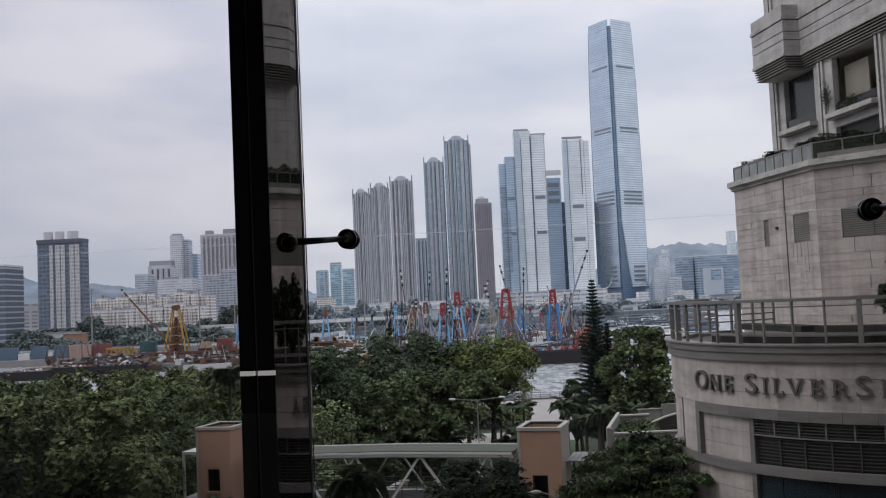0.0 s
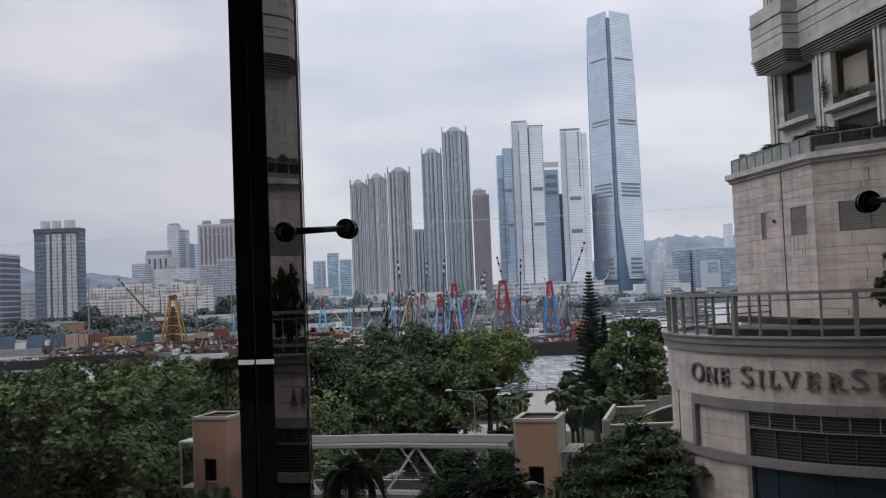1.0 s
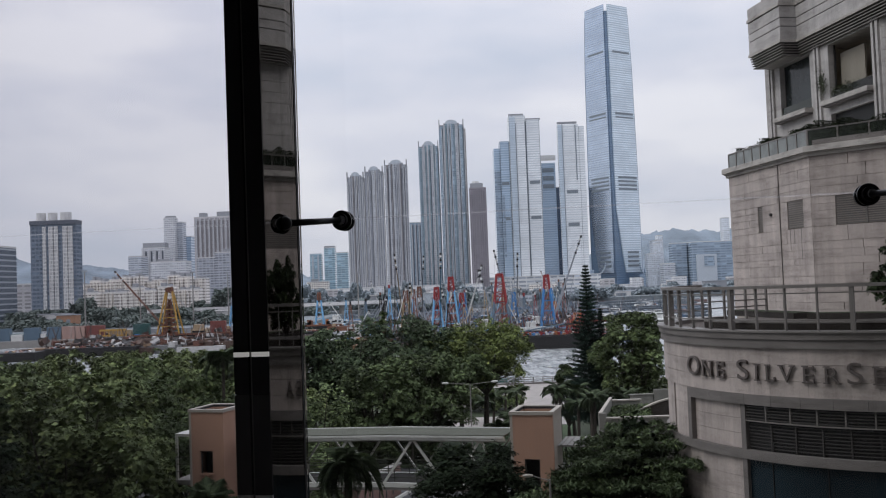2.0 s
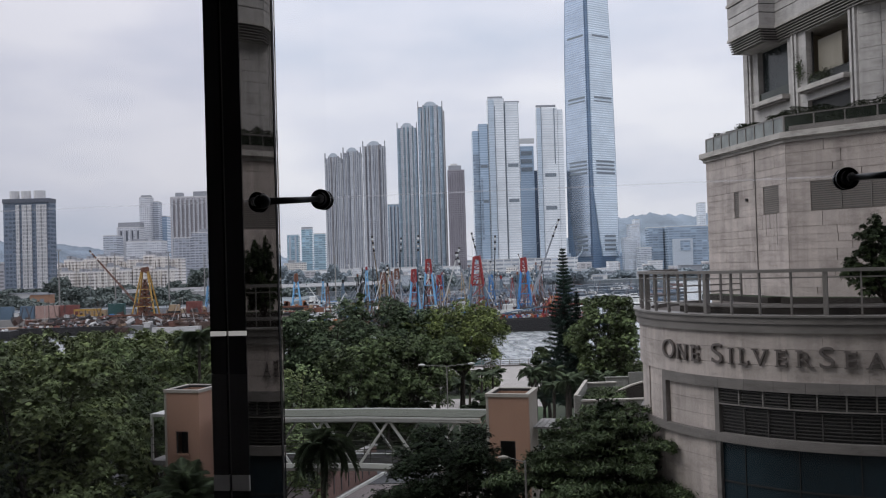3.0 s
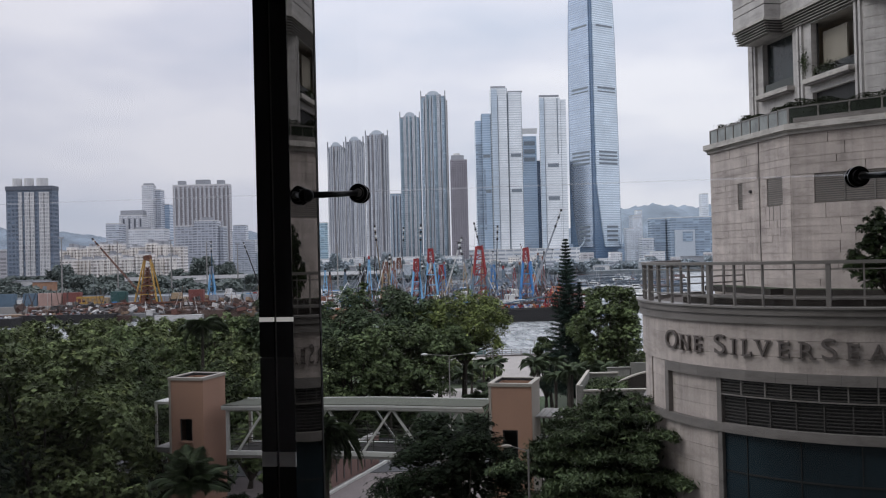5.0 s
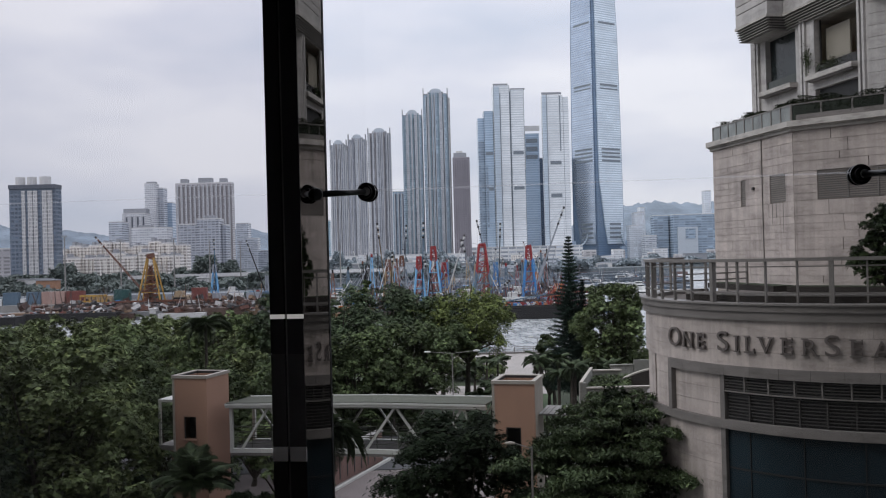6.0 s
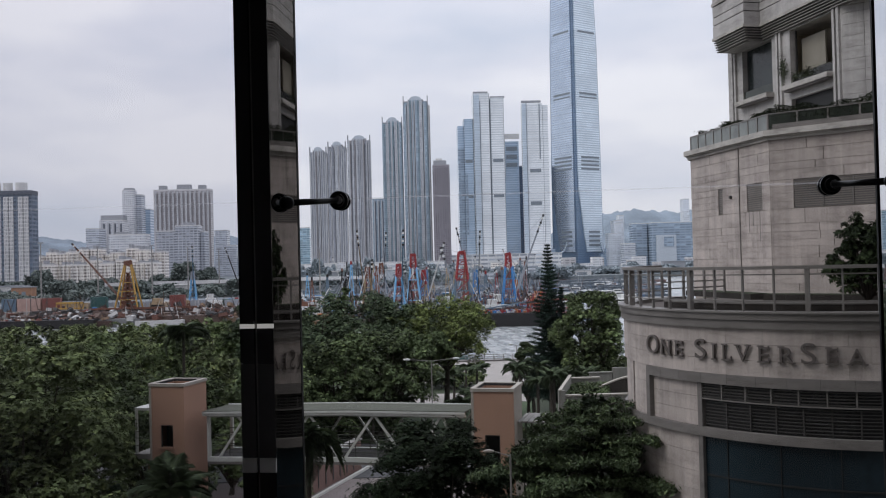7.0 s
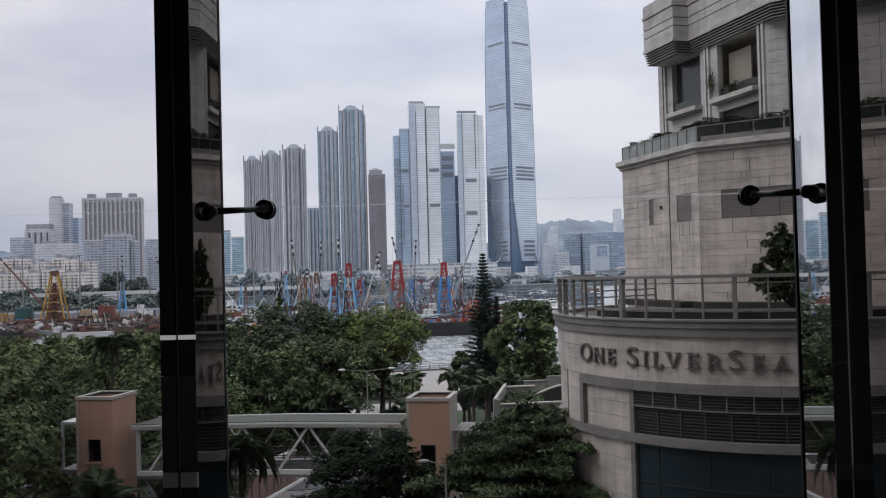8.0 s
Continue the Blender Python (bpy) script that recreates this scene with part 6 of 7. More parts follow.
    s = thing("office_block", "blue glass slab with white roof frame between towers", "building", group=G1)
    part("body", boxes((180, 205, 1600, 1630, 1.5, 222)), f_blue, s)
    part("roof_frame", boxes((179, 206, 1598, 1600, 226, 235), (179, 181, 1598, 1600, 160, 226)), white_wall, s)
    for z in (178, 192, 206):
        part("sky_terrace", boxes((183, 202, 1598.6, 1600, z, z + 7)), dark_band, s)


    # the supertall: dark core with four overlapping tapered curtain walls
    s = thing("supertall_tower", "supertall tapering glass tower with overlapping curtain walls", "building", group=G1, at=(318.5, 1690, 0), turn=33)
    s.matrix_world = pose(321.3, 1690, 0, 0, 0, 33) @ Matrix.Diagonal((1.07, 1.07, 1, 1))

    def ring(k):
        return [(-k, -k), (k, -k), (k, k), (-k, k)]
    levels = [(1.5, 30.0), (60, 30.2), (220, 29.6), (400, 28.2), (500, 26.0)]
    bm = bmesh.new()
    for (z0, a), (z1, b) in zip(levels, levels[1:]):
        prism(ring(a), z0, z1, bm, ring(b))
    part("core", bm, f_core, s, "dark blue recessed corners")
    back = s.matrix_world.inverted()
    for x0, x1, z0, z1 in ((273.0, 293.0, 24.0, 46.0), (365.0, 353.5, 22.0, 42.0)):
        bm = bmesh.new()
        arc = [(x0 + (x1 - x0) * math.sin(q * math.pi / 20), z1 - (z1 - z0) * math.cos(q * math.pi / 20)) for q in range(11)]
        rings = [[bm.verts.new(back @ Vector((x, y, z + dz))) for y, dz in ((1640, 0), (1652, 0), (1652, 1.6), (1640, 1.6))] for x, z in arc]
        for a, b in zip(rings, rings[1:]):
            for q in range(4):
                bm.faces.new((a[q], a[(q + 1) % 4], b[(q + 1) % 4], b[q]))
        part("base_canopy", bm, f_pearl, s, "curved pale canopy at the foot")
    steps = [(28, 30.0, 9.0), (60, 30.2, 15.0), (140, 30.0, 25.0), (220, 29.6, 25.6), (400, 28.2, 24.2), (512, 25.8, 22.2)]
    for face in range(4):
        # One wall is coloured brighter, the rest dimmer: side light is painted in.
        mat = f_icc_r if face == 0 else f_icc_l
        bm = bmesh.new()
        m = Matrix.Rotation(face * math.pi / 2, 4, "Z")
        for (z0, a, c0), (z1, b, c1) in zip(steps, steps[1:]):
            vs = [m @ Vector(p) for p in ((-c0, -a - 2.2, z0), (a - 3, -a - 2.2, z0), (a - 3, -a, z0), (-c0, -a, z0), (-c1, -b - 2.2, z1), (b - 3, -b - 2.2, z1), (b - 3, -b, z1), (-c1, -b, z1))]
            vs = [bm.verts.new(v) for v in vs]
            for f in ((3, 2, 1, 0), (4, 5, 6, 7), (0, 1, 5, 4), (1, 2, 6, 5), (2, 3, 7, 6), (3, 0, 4, 7)):
                bm.faces.new([vs[i] for i in f])
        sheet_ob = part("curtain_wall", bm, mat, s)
        for z, a, h in ((424, 27.3, 4), (312, 28.7, 4), (306, 28.8, 2.5), (197, 29.8, 3.4), (190, 29.8, 3.4), (183, 29.9, 3.4), (176, 29.9, 3.4), (62, 30.2, 4), (54, 30.2, 4), (46, 30.1, 4), (38, 30.1, 4)):
            part("plant_louvre", boxes((-a * 0.62 if z > 100 else -5, a * 0.78 if z > 100 else a * 0.68, -a - 2.7, -a - 2.0, z, z + h), m=m), dark_band, sheet_ob)
    # tower hidden behind the hotels, seen mirrored in the supertall's west wall
    tower_block("dark blue apartment tower behind the silver hotels", 168, 258, 1692, 188, f_shadow_glass, 60, group=G1)
    # podium and station roof between the towers
    tower_block("long low station podium in pale stone", 60, 262, 1520, 26, f_podium, 60, name="podium_block", group=G2)
    tower_block("long pale transfer podium under the towers", -150, 60, 1335, 17, f_podium, 70, name="podium_block", group=G2)
    s = thing("station_canopy", "curved grey glass canopy at the foot of the supertall", "building", group=G2)
    bm = bmesh.new()
    for k in range(12):
        a, b = k / 12, (k + 1) / 12
        z = lambda q: 3 + 34 * (2 * abs(q - 0.5)) ** 2.5
        box(bm, 262 + a * 108, 262 + b * 108, 1640, 1650, 1.5, z((a + b) / 2) + 4)
    part("canopy", bm, f_blue, s)

    # left hand city
    d = tower_block("dark apartment slab with white window columns and roof drums", -330, -293, 750, 79.5, f_dark, 12, ribs=0, crown=[("drum", 0.08, 0.28, 8), ("drum", 0.33, 0.53, 8), ("drum", 0.6, 0.84, 8)], group=G2)
    for x0, x1 in ((-8.6, -5.7), (-3.6, 0.2), (0.7, 4.0), (7.7, 11.6), (12.0, 15.9)):
        part("window_column", boxes((x0, x1, -6.9, -6, 4, 76)), f_column, d, "pale window column")
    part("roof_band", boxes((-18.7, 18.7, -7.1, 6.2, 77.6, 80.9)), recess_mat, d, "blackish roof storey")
    tower_block("dark glass office block with rooftop box", -318, -285, 600, 52, f_office, 26, name="office_block", group=G2, crown=[("box", 0.1, 0.5, 4)])
    tower_block("beige apartment block at the shore", -368, -335, 770, 30, f_beige, 24, group=G2)
    tower_block("white block with dark roof storey", -417, -386, 1300, 84, f_white, 30, ribs=4, name="office_block", group=G2, crown=[("box", 0.0, 1.0, 8)])
    tower_block("grey block beside the white one", -419, -402, 1250, 71, f_grey, 30, name="office_block", group=G2)
    tower_block("slim pale tower with stacked floors", -400, -384.5, 1350, 129.5, f_white, 20, group=G2, crown=[("box", 0.1, 0.9, 4)])
    tower_block("slim pale tower with stacked floors", -387, -377, 1365, 124, f_grey, 20, group=G2)
    tower_block("slim blue-grey office tower behind others", -381, -371.5, 1390, 104, f_blue, 20, name="office_block", group=G2)
    tower_block("pale blue far tower", -407, -396, 1500, 98.5, pale_blue, 20, name="office_block", group=G2)
    tower_block("broad white institutional block", -358, -314, 1150, 58.5, f_white, 24, name="office_block", group=G2, crown=[("box", 0.15, 0.5, 4)])
    tower_block("broad beige apartment tower with vertical stripes", -342.5, -265, 1300, 124.5, f_beige, 20, ribs=13, rib_w=0.16, recess=3.6, recess_in=brown_recess, crown=[("box", 0.08, 0.2, 7), ("box", 0.4, 0.64, 8), ("box", 0.78, 0.9, 7)], group=G2)
    tower_block("grey apartment block with balcony bands", -287.5, -265, 1100, 59.5, f_lower, 24, group=G2)
    tower_block("grey apartment block with balcony bands", -264.6, -238, 1095, 65, f_lower, 24, group=G2, crown=[("box", 0.3, 0.7, 5)])
    tower_block("grey apartment block with balcony bands", -237.5, -233, 1105, 58.5, f_lower, 24, group=G2)
    for k, (x0, x1, y, top) in enumerate(((-300, -280, 1500, 75), (-278, -262, 1480, 50), (-262, -245, 1500, 30))):
        tower_block("hazy pale far block", x0, x1, y, top, f_grey, 24, name="office_block", group=G2)
    g = random.Random(4)
    for x, y0, lo, hi, stop in ((-352.0, 900, 29, 36, -229), (-360.0, 850, 20, 26, -225)):
        while x < stop:
            w, top = g.uniform(9, 15), g.uniform(lo, hi)
            y = y0 + g.uniform(-12, 12)
            e = tower_block("cream low-rise estate block with balconies", x, x + w - 0.8, y, top, f_cream, 15, crown=[("box", 0.15, 0.4, g.uniform(3, 5)), ("box", 0.6, 0.8, g.uniform(2, 4))], name="estate_block", group="cream estate blocks")
            u = -w / 2 + 0.6
            while u < w / 2 - 2.5:
                v = g.uniform(1.6, 3.4)
                part("balcony_bay", boxes((u, u + v, -7.5 - g.uniform(0.8, 2.4), -7.3, 1.5, top - g.choice((0, 0, 2.9)))), g.choice((f_cream_bay, f_cream, f_cream_bay)), e)
                u += v + g.uniform(0.5, 2.2)
            x += w
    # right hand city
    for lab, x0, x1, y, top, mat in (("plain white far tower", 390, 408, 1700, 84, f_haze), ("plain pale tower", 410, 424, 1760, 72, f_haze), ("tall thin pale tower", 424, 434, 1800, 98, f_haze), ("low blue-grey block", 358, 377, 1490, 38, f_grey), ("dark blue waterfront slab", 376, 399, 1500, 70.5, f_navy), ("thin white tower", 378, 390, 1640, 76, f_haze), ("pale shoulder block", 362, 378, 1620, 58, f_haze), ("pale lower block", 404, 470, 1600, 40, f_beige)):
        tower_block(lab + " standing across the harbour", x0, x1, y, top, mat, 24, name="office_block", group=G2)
    s = tower_block("dark blue glass block with pale framed front", 402, 470, 1480, 70.5, f_navy, 40, name="office_block", group=G2)
    part("front_frame", boxes((-28, 4, -24, -20, 1.5, 51)), pale_front, s, "pale framed front")
    part("front_window", boxes((-16, 0, -24.6, -23.0, 32, 48)), f_navy, s)
    tower_block("white tower at the block's edge", 476, 486, 1550, 112, f_haze, 20, group=G2)
    # sheds, roofs and ramps along the far quay
    for k in range(26):
        x = -70 + k * 20 + g.uniform(-4, 4)
        shore = 640 + (x + 60) * 0.667 if x < 120 else 760 + (x - 120) * 0.467
        w, top = g.uniform(7, 22), g.uniform(4, 10)
        s = thing("shore_shed", "low pale shed on the far quay", "shed", group="quay sheds", at=(x, shore + g.uniform(8, 60), 1.5))
        part("wall", boxes((0, w, 0, 8, 0, top)), g.choice((white_wall, pale_front, f_grey, grey_wall)), s)
        part("roof", boxes((-0.5, w + 0.5, -0.6, 8.5, top, top + 0.5)), g.choice((pale_front, grey_wall, white_wall)), s)
        part("doorway", boxes((w * 0.2, w * 0.75, -0.1, 0.0, 0, top * 0.6)), dark_band, s)
    # low sheds and a brick block on the near quay land
    for x, y, w, top, mat, roof in ((-330, 640, 24, 10, white_wall, pale_front), (-262, 600, 22, 6, white_wall, grey_wall), (-292, 700, 17, 8, brown_recess, grey_wall), (-238, 575, 12, 5.5, brick_orange, grey_wall), (-150, 575, 18, 4.5, white_wall, white_wall)):
        s = thing("shore_shed", "low pale shed on the quay land" if mat is not brick_orange else "low orange-brown shed on the quay land", "shed", group="quay sheds", at=(x, y, 1.2))
        part("wall", boxes((0, w, 0, 8, 0, top)), mat, s)
        part("roof", boxes((-0.5, w + 0.5, -0.6, 8.5, top, top + 0.5)), roof, s)
        for k in range(int(w / 5)):
            part("doorway", boxes((1.2 + 5 * k, 3.6 + 5 * k, -0.1, 0.0, 0.2, top * 0.55)), dark_band, s)
    # shore clutter of small blocks
    for k in range(34):
        x = -190 + k * 20.5 + g.uniform(-5, 5)
        y = g.uniform(1150, 1300)
        tower_block("small pale shore building", x, x + g.uniform(8, 18), y, g.uniform(7, 18), g.choice((f_beige, f_white, f_cream, f_grey)), 14, name="shore_building", group="small shore buildings")


city()


def hill(label, x0, x1, y, heights, seed):
    """Long wooded ridge: heights at even steps along it, roughened like treetops."""
    n = 240
    bm = bmesh.new()
    rows = []
    for j, (f, dy) in enumerate(((0, 0), (0.5, 140), (0.82, 280), (1.0, 420), (0.3, 900))):
        row = []
        for i in range(n + 1):
            s = i / n * (len(heights) - 1)
            k = min(int(s), len(heights) - 2)
            u = s - k
            u = u * u * (3 - 2 * u)
            h = heights[k] * (1 - u) + heights[k + 1] * u
            h += 9 * noise.noise(Vector((i * 0.23 + seed, j * 0.8, 0))) + 4 * noise.noise(Vector((i * 0.9, seed, j)))
            row.append(bm.verts.new((x0 + (x1 - x0) * i / n, y + dy, max(0, h * f * (1 + dy / 3600)))))
        rows.append(row)
    for a, b in zip(rows, rows[1:]):
        for i in range(n):
            bm.faces.new((a[i], a[i + 1], b[i + 1], b[i]))
    return solo("hill", bm, hill_haze, label, "hill", kind="structure", smooth=True)


hill("low green hill behind the city, haze put in its colour", -2300, -300, 3200, (60, 150, 215, 205, 145, 135, 112, 90, 130, 122, 60, 10), 2.3)
hill("long wooded hill across the harbour, haze put in its colour", 380, 1680, 2700, (20, 95, 150, 158, 150, 172, 182, 150, 90, 20), 5.1)


def viaduct():
    t = thing("viaduct", "long pale concrete motorway viaduct on piers", "viaduct", kind="structure")
    for (xa, ya), (xb, yb), z in (((-186, 588), (-112, 610), 7.6), ((-112, 610), (-14, 640), 7.6)):
        d = Vector((xb - xa, yb - ya, 0))
        m = Matrix.Translation((xa, ya, 0)) @ Matrix.Rotation(math.atan2(d.y, d.x), 4, "Z")
        part("deck", boxes((0, d.length, -6, 6, z - 2.0, z - 0.6), m=m), concrete, t)
        part("parapet", boxes((0, d.length, -6.2, -5.9, z - 1.6, z + 0.6), m=m), white_wall, t)
        k = 15
        while k < d.length:
            part("pier", boxes((k - 1.2, k + 1.2, -3, 3, -2, z - 2.0), m=m), concrete, t)
            k += 32


viaduct()


def far_trees():
    """Wooded strips on the far shore, too distant to count."""
    g = np.random.default_rng(8)
    for x0, x1, y, h, n in ((-300, -130, 700, 8.0, 7000), (-270, -254, 690, 14, 1100), (-420, -250, 640, 7, 4500), (-130, 60, 760, 14, 22000), (60, 420, 980, 8, 22000), (-190, 60, 1100, 20, 20000), (-90, 50, 672, 9, 9000), (-190, -70, 572, 6, 6000), (-300, -75, 480, 4.5, 5000), (-280, -170, 610, 8, 5000), (-195, -130, 690, 17, 5500), (20, 140, 762, 9, 10000), (110, 300, 846, 6, 10000), (280, 470, 900, 6, 5000)):
        n = int(n * 1.5)
        x = g.uniform(x0, x1, n)
        y_ = y + g.uniform(-16, 16, n)
        prof = 0.55 + 0.35 * np.sin(x * 0.11) + 0.22 * np.sin(x * 0.31 + 1.3) + 0.15 * np.sin(x * 0.83)
        z = 1.5 + h * np.clip(prof, 0.15, 1.2) * np.sqrt(g.uniform(0, 1, n))
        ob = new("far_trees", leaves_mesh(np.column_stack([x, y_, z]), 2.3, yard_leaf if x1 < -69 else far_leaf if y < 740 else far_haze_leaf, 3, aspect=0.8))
        tagged(ob, "green tree belt on the far shore, haze in the farther leaves", "trees", kind="stuff")


# Farther belts are paler and bluer: distance haze put into leaf colour.
far_haze_leaf = material("haze_tinted_far_foliage", (0.27, 0.31, 0.335), 0.95, vary=0.3, scale=0.06, bump=0.0)
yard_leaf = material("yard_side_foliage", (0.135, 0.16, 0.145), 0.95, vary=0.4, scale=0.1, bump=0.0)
far_leaf = material("haze_paled_green_foliage", (0.21, 0.25, 0.25), 0.95, vary=0.35, scale=0.08, bump=0.0)
far_trees()

# ---- working boats ----
paint = {n: material("faded_" + n + "_paint", c, 0.55, vary=0.25, scale=0.5, bump=0.1, streak=0.3) for n, c in dict(red=(0.25, 0.028, 0.03), orange=(0.36, 0.13, 0.05), blue=(0.05, 0.20, 0.45), sky=(0.17, 0.38, 0.60), yellow=(0.43, 0.26, 0.065), grey=(0.28, 0.30, 0.33), rust=(0.16, 0.07, 0.045), white=(0.62, 0.62, 0.6), teal=(0.035, 0.095, 0.09), hull=(0.013, 0.012, 0.0125), maroon=(0.20, 0.07, 0.06), pinkish=(0.40, 0.27, 0.23), steel=(0.10, 0.15, 0.20), tan=(0.36, 0.27, 0.17)).items()}


def derrick_barge(x, y, length, leg, cap, height, jib=None, jib_mat="grey", turn=0.0, label="", legs=1.0, house="white"):
    """Flat barge with an A-frame derrick, a lattice jib, deckhouse and cargo."""
    g = random.Random(int(x * 7 + y))
    t = thing("derrick_barge", label, "barge", group="derrick barges", at=(x, y, 0), turn=turn)
    h = length / 2
    part("hull", prism([(-h, -4), (h - 1, -4), (h, -1), (h, 1), (h - 1, 4), (-h, 4)], -2.6, 0.3, top=[(-h - 0.5, -4.2), (h - 0.6, -4.2), (h + 0.6, -1), (h + 0.6, 1), (h - 0.6, 4.2), (-h - 0.5, 4.2)]), paint["hull"], t, "dark rusty steel hull")
    part("bulwark", boxes((-h - 0.4, h - 0.6, -4.25, -4.1, 0.3, 1.0)), paint["rust"], t)
    w = (0.105 if legs > 1.2 else 0.128) * height * legs
    foot = 0.9 if legs > 2 else 0.55 if legs > 1.2 else 0.76
    for sx, sy in ((-1, -1), (1, -1), (-1, 1), (1, 1)):
        bm = bmesh.new()
        bar(bm, (sx * w, sy * w * 0.8, 0.3), (sx * w * (1 - foot * 0.83), sy * w * (0.8 - foot * 0.7), height * (foot + 0.03)), 0.5 if legs > 2 else 0.42)
        part("leg", bm, paint[leg], t)
    for q in (0.25, 0.45, 0.65):
        k = 1 - q
        z = 0.3 + (height * 0.86 - 0.3) * q
        a, b = w * k + 0.45 * q, w * 0.8 * k + 0.4 * q
        part("brace", boxes((-a, a, -b - 0.12, -b + 0.12, z, z + 0.28)), paint[leg], t)
        bm = bmesh.new()
        bar(bm, (-a, -b, z), (a * 0.75, -b * 0.75, z + height * 0.16), 0.2)
        part("brace", bm, paint[cap], t)
    if legs > 2:
        bm = bmesh.new()
        for q in range(9):
            z, k = height * 0.085 * q, w * (0.72 - 0.068 * q)
            box(bm, -k, k, -k * 0.4, k * 0.4, z, z + height * 0.035)
            bar(bm, (-k, -k * 0.4, z), (k * 0.8, -k * 0.4, z + height * 0.085), 0.65)
            bar(bm, (k, -k * 0.4, z), (-k * 0.8, -k * 0.4, z + height * 0.085), 0.65)
        part("inner_tower", bm, paint["rust"], t, "rusty winch platforms inside the frame")
    bm = bmesh.new()
    for sx in (-1, 1):
        for sy in (-1, 1):
            bar(bm, (sx * w * (1 - foot * 0.82), sy * w * (0.8 - foot * 0.68), height * foot), (sx * w * 0.26, sy * w * 0.2, height), 0.44)
    for q in range(6):
        f = foot + 0.03 + (0.92 - foot) * q / 5
        z, k = height * f, w * (1 - foot * 0.82 - (f - foot) * 0.6)
        for sy in (-1, 1):
            bar(bm, (-k, sy * k * 0.8, z), (k, sy * k * 0.8, z + (0.07 if q % 2 else -0.05) * height), 0.16)
            bar(bm, (-k, sy * k * 0.8, z), (k, sy * k * 0.8, z), 0.2)
    box(bm, -0.75, 0.75, -0.6, 0.6, height * 0.96, height * 1.01)
    part("head", bm, paint[cap], t, "painted lattice head")
    for dx, dz in jib or ():
        bm = bmesh.new()
        a, b = Vector((0.6 if dx > 0 else -0.6, -1.2, 2.6)), Vector((dx, -1.2, dz))
        up = Vector((0, 0, 0.42))
        for s in (up, -up):
            bar(bm, a + s, b + s * 0.5, 0.28)
        for k in range(12):
            p, q = a.lerp(b, k / 12), a.lerp(b, (k + 1) / 12)
            bar(bm, p + up * (1 - k / 24) * (1 if k % 2 else -1), q + up * (1 - k / 24) * (-1 if k % 2 else 1), 0.11)
        jib_ob = part("jib", bm, paint[jib_mat], t)
        part("jib_head", boxes((b.x - 0.3, b.x + 0.3, -1.5, -0.9, b.z - 0.3, b.z + 0.4)), dark_louvre, jib_ob)
        for k in range(4):
            c = b.lerp(a, 0.03 + 0.05 * k)
            part("jib_band", boxes((c.x - 0.3, c.x + 0.3, -1.5, -0.9, c.z - 0.3, c.z + 0.3)), paint[("white", "hull")[k % 2]], jib_ob)
    for q in ((-h, -3, 0.6), (-h, 3, 0.6), (h - 1, -3, 0.6), (h - 1, 3, 0.6)):
        bm = bmesh.new()
        bar(bm, (0, 0, height * 0.98), q, 0.07)
        part("stay", bm, paint["grey"], t)
    for dx, dz in jib or ():
        bm = bmesh.new()
        bar(bm, (0, -0.4, height * 0.98), (dx, -1.2, dz), 0.07)
        bar(bm, (dx, -1.2, dz), (dx, -1.2, 1.2), 0.06)
        part("hoist_rope", bm, paint["grey"], t)
    house_ob = part("deckhouse", boxes((h * 0.5, h * 0.85, -2.5, 2.5, 0.3, 3.0), (h * 0.55, h * 0.75, -2, 2, 3.0, 4.8)), paint[house], t)
    part("house_windows", boxes((h * 0.52, h * 0.83, -2.55, -2.5, 1.7, 2.4)), dark_void, house_ob)
    for k in range(16):
        a = g.uniform(-h + 1, h * 0.45)
        part("deck_gear", boxes((a, a + g.uniform(0.5, 2.0), -3.6, -2.2 + 0.3 * g.random(), 0.3, g.uniform(0.6, 3.2))), paint[g.choice(("rust", "red", "grey", "blue", "orange", "white"))], t)
    return t


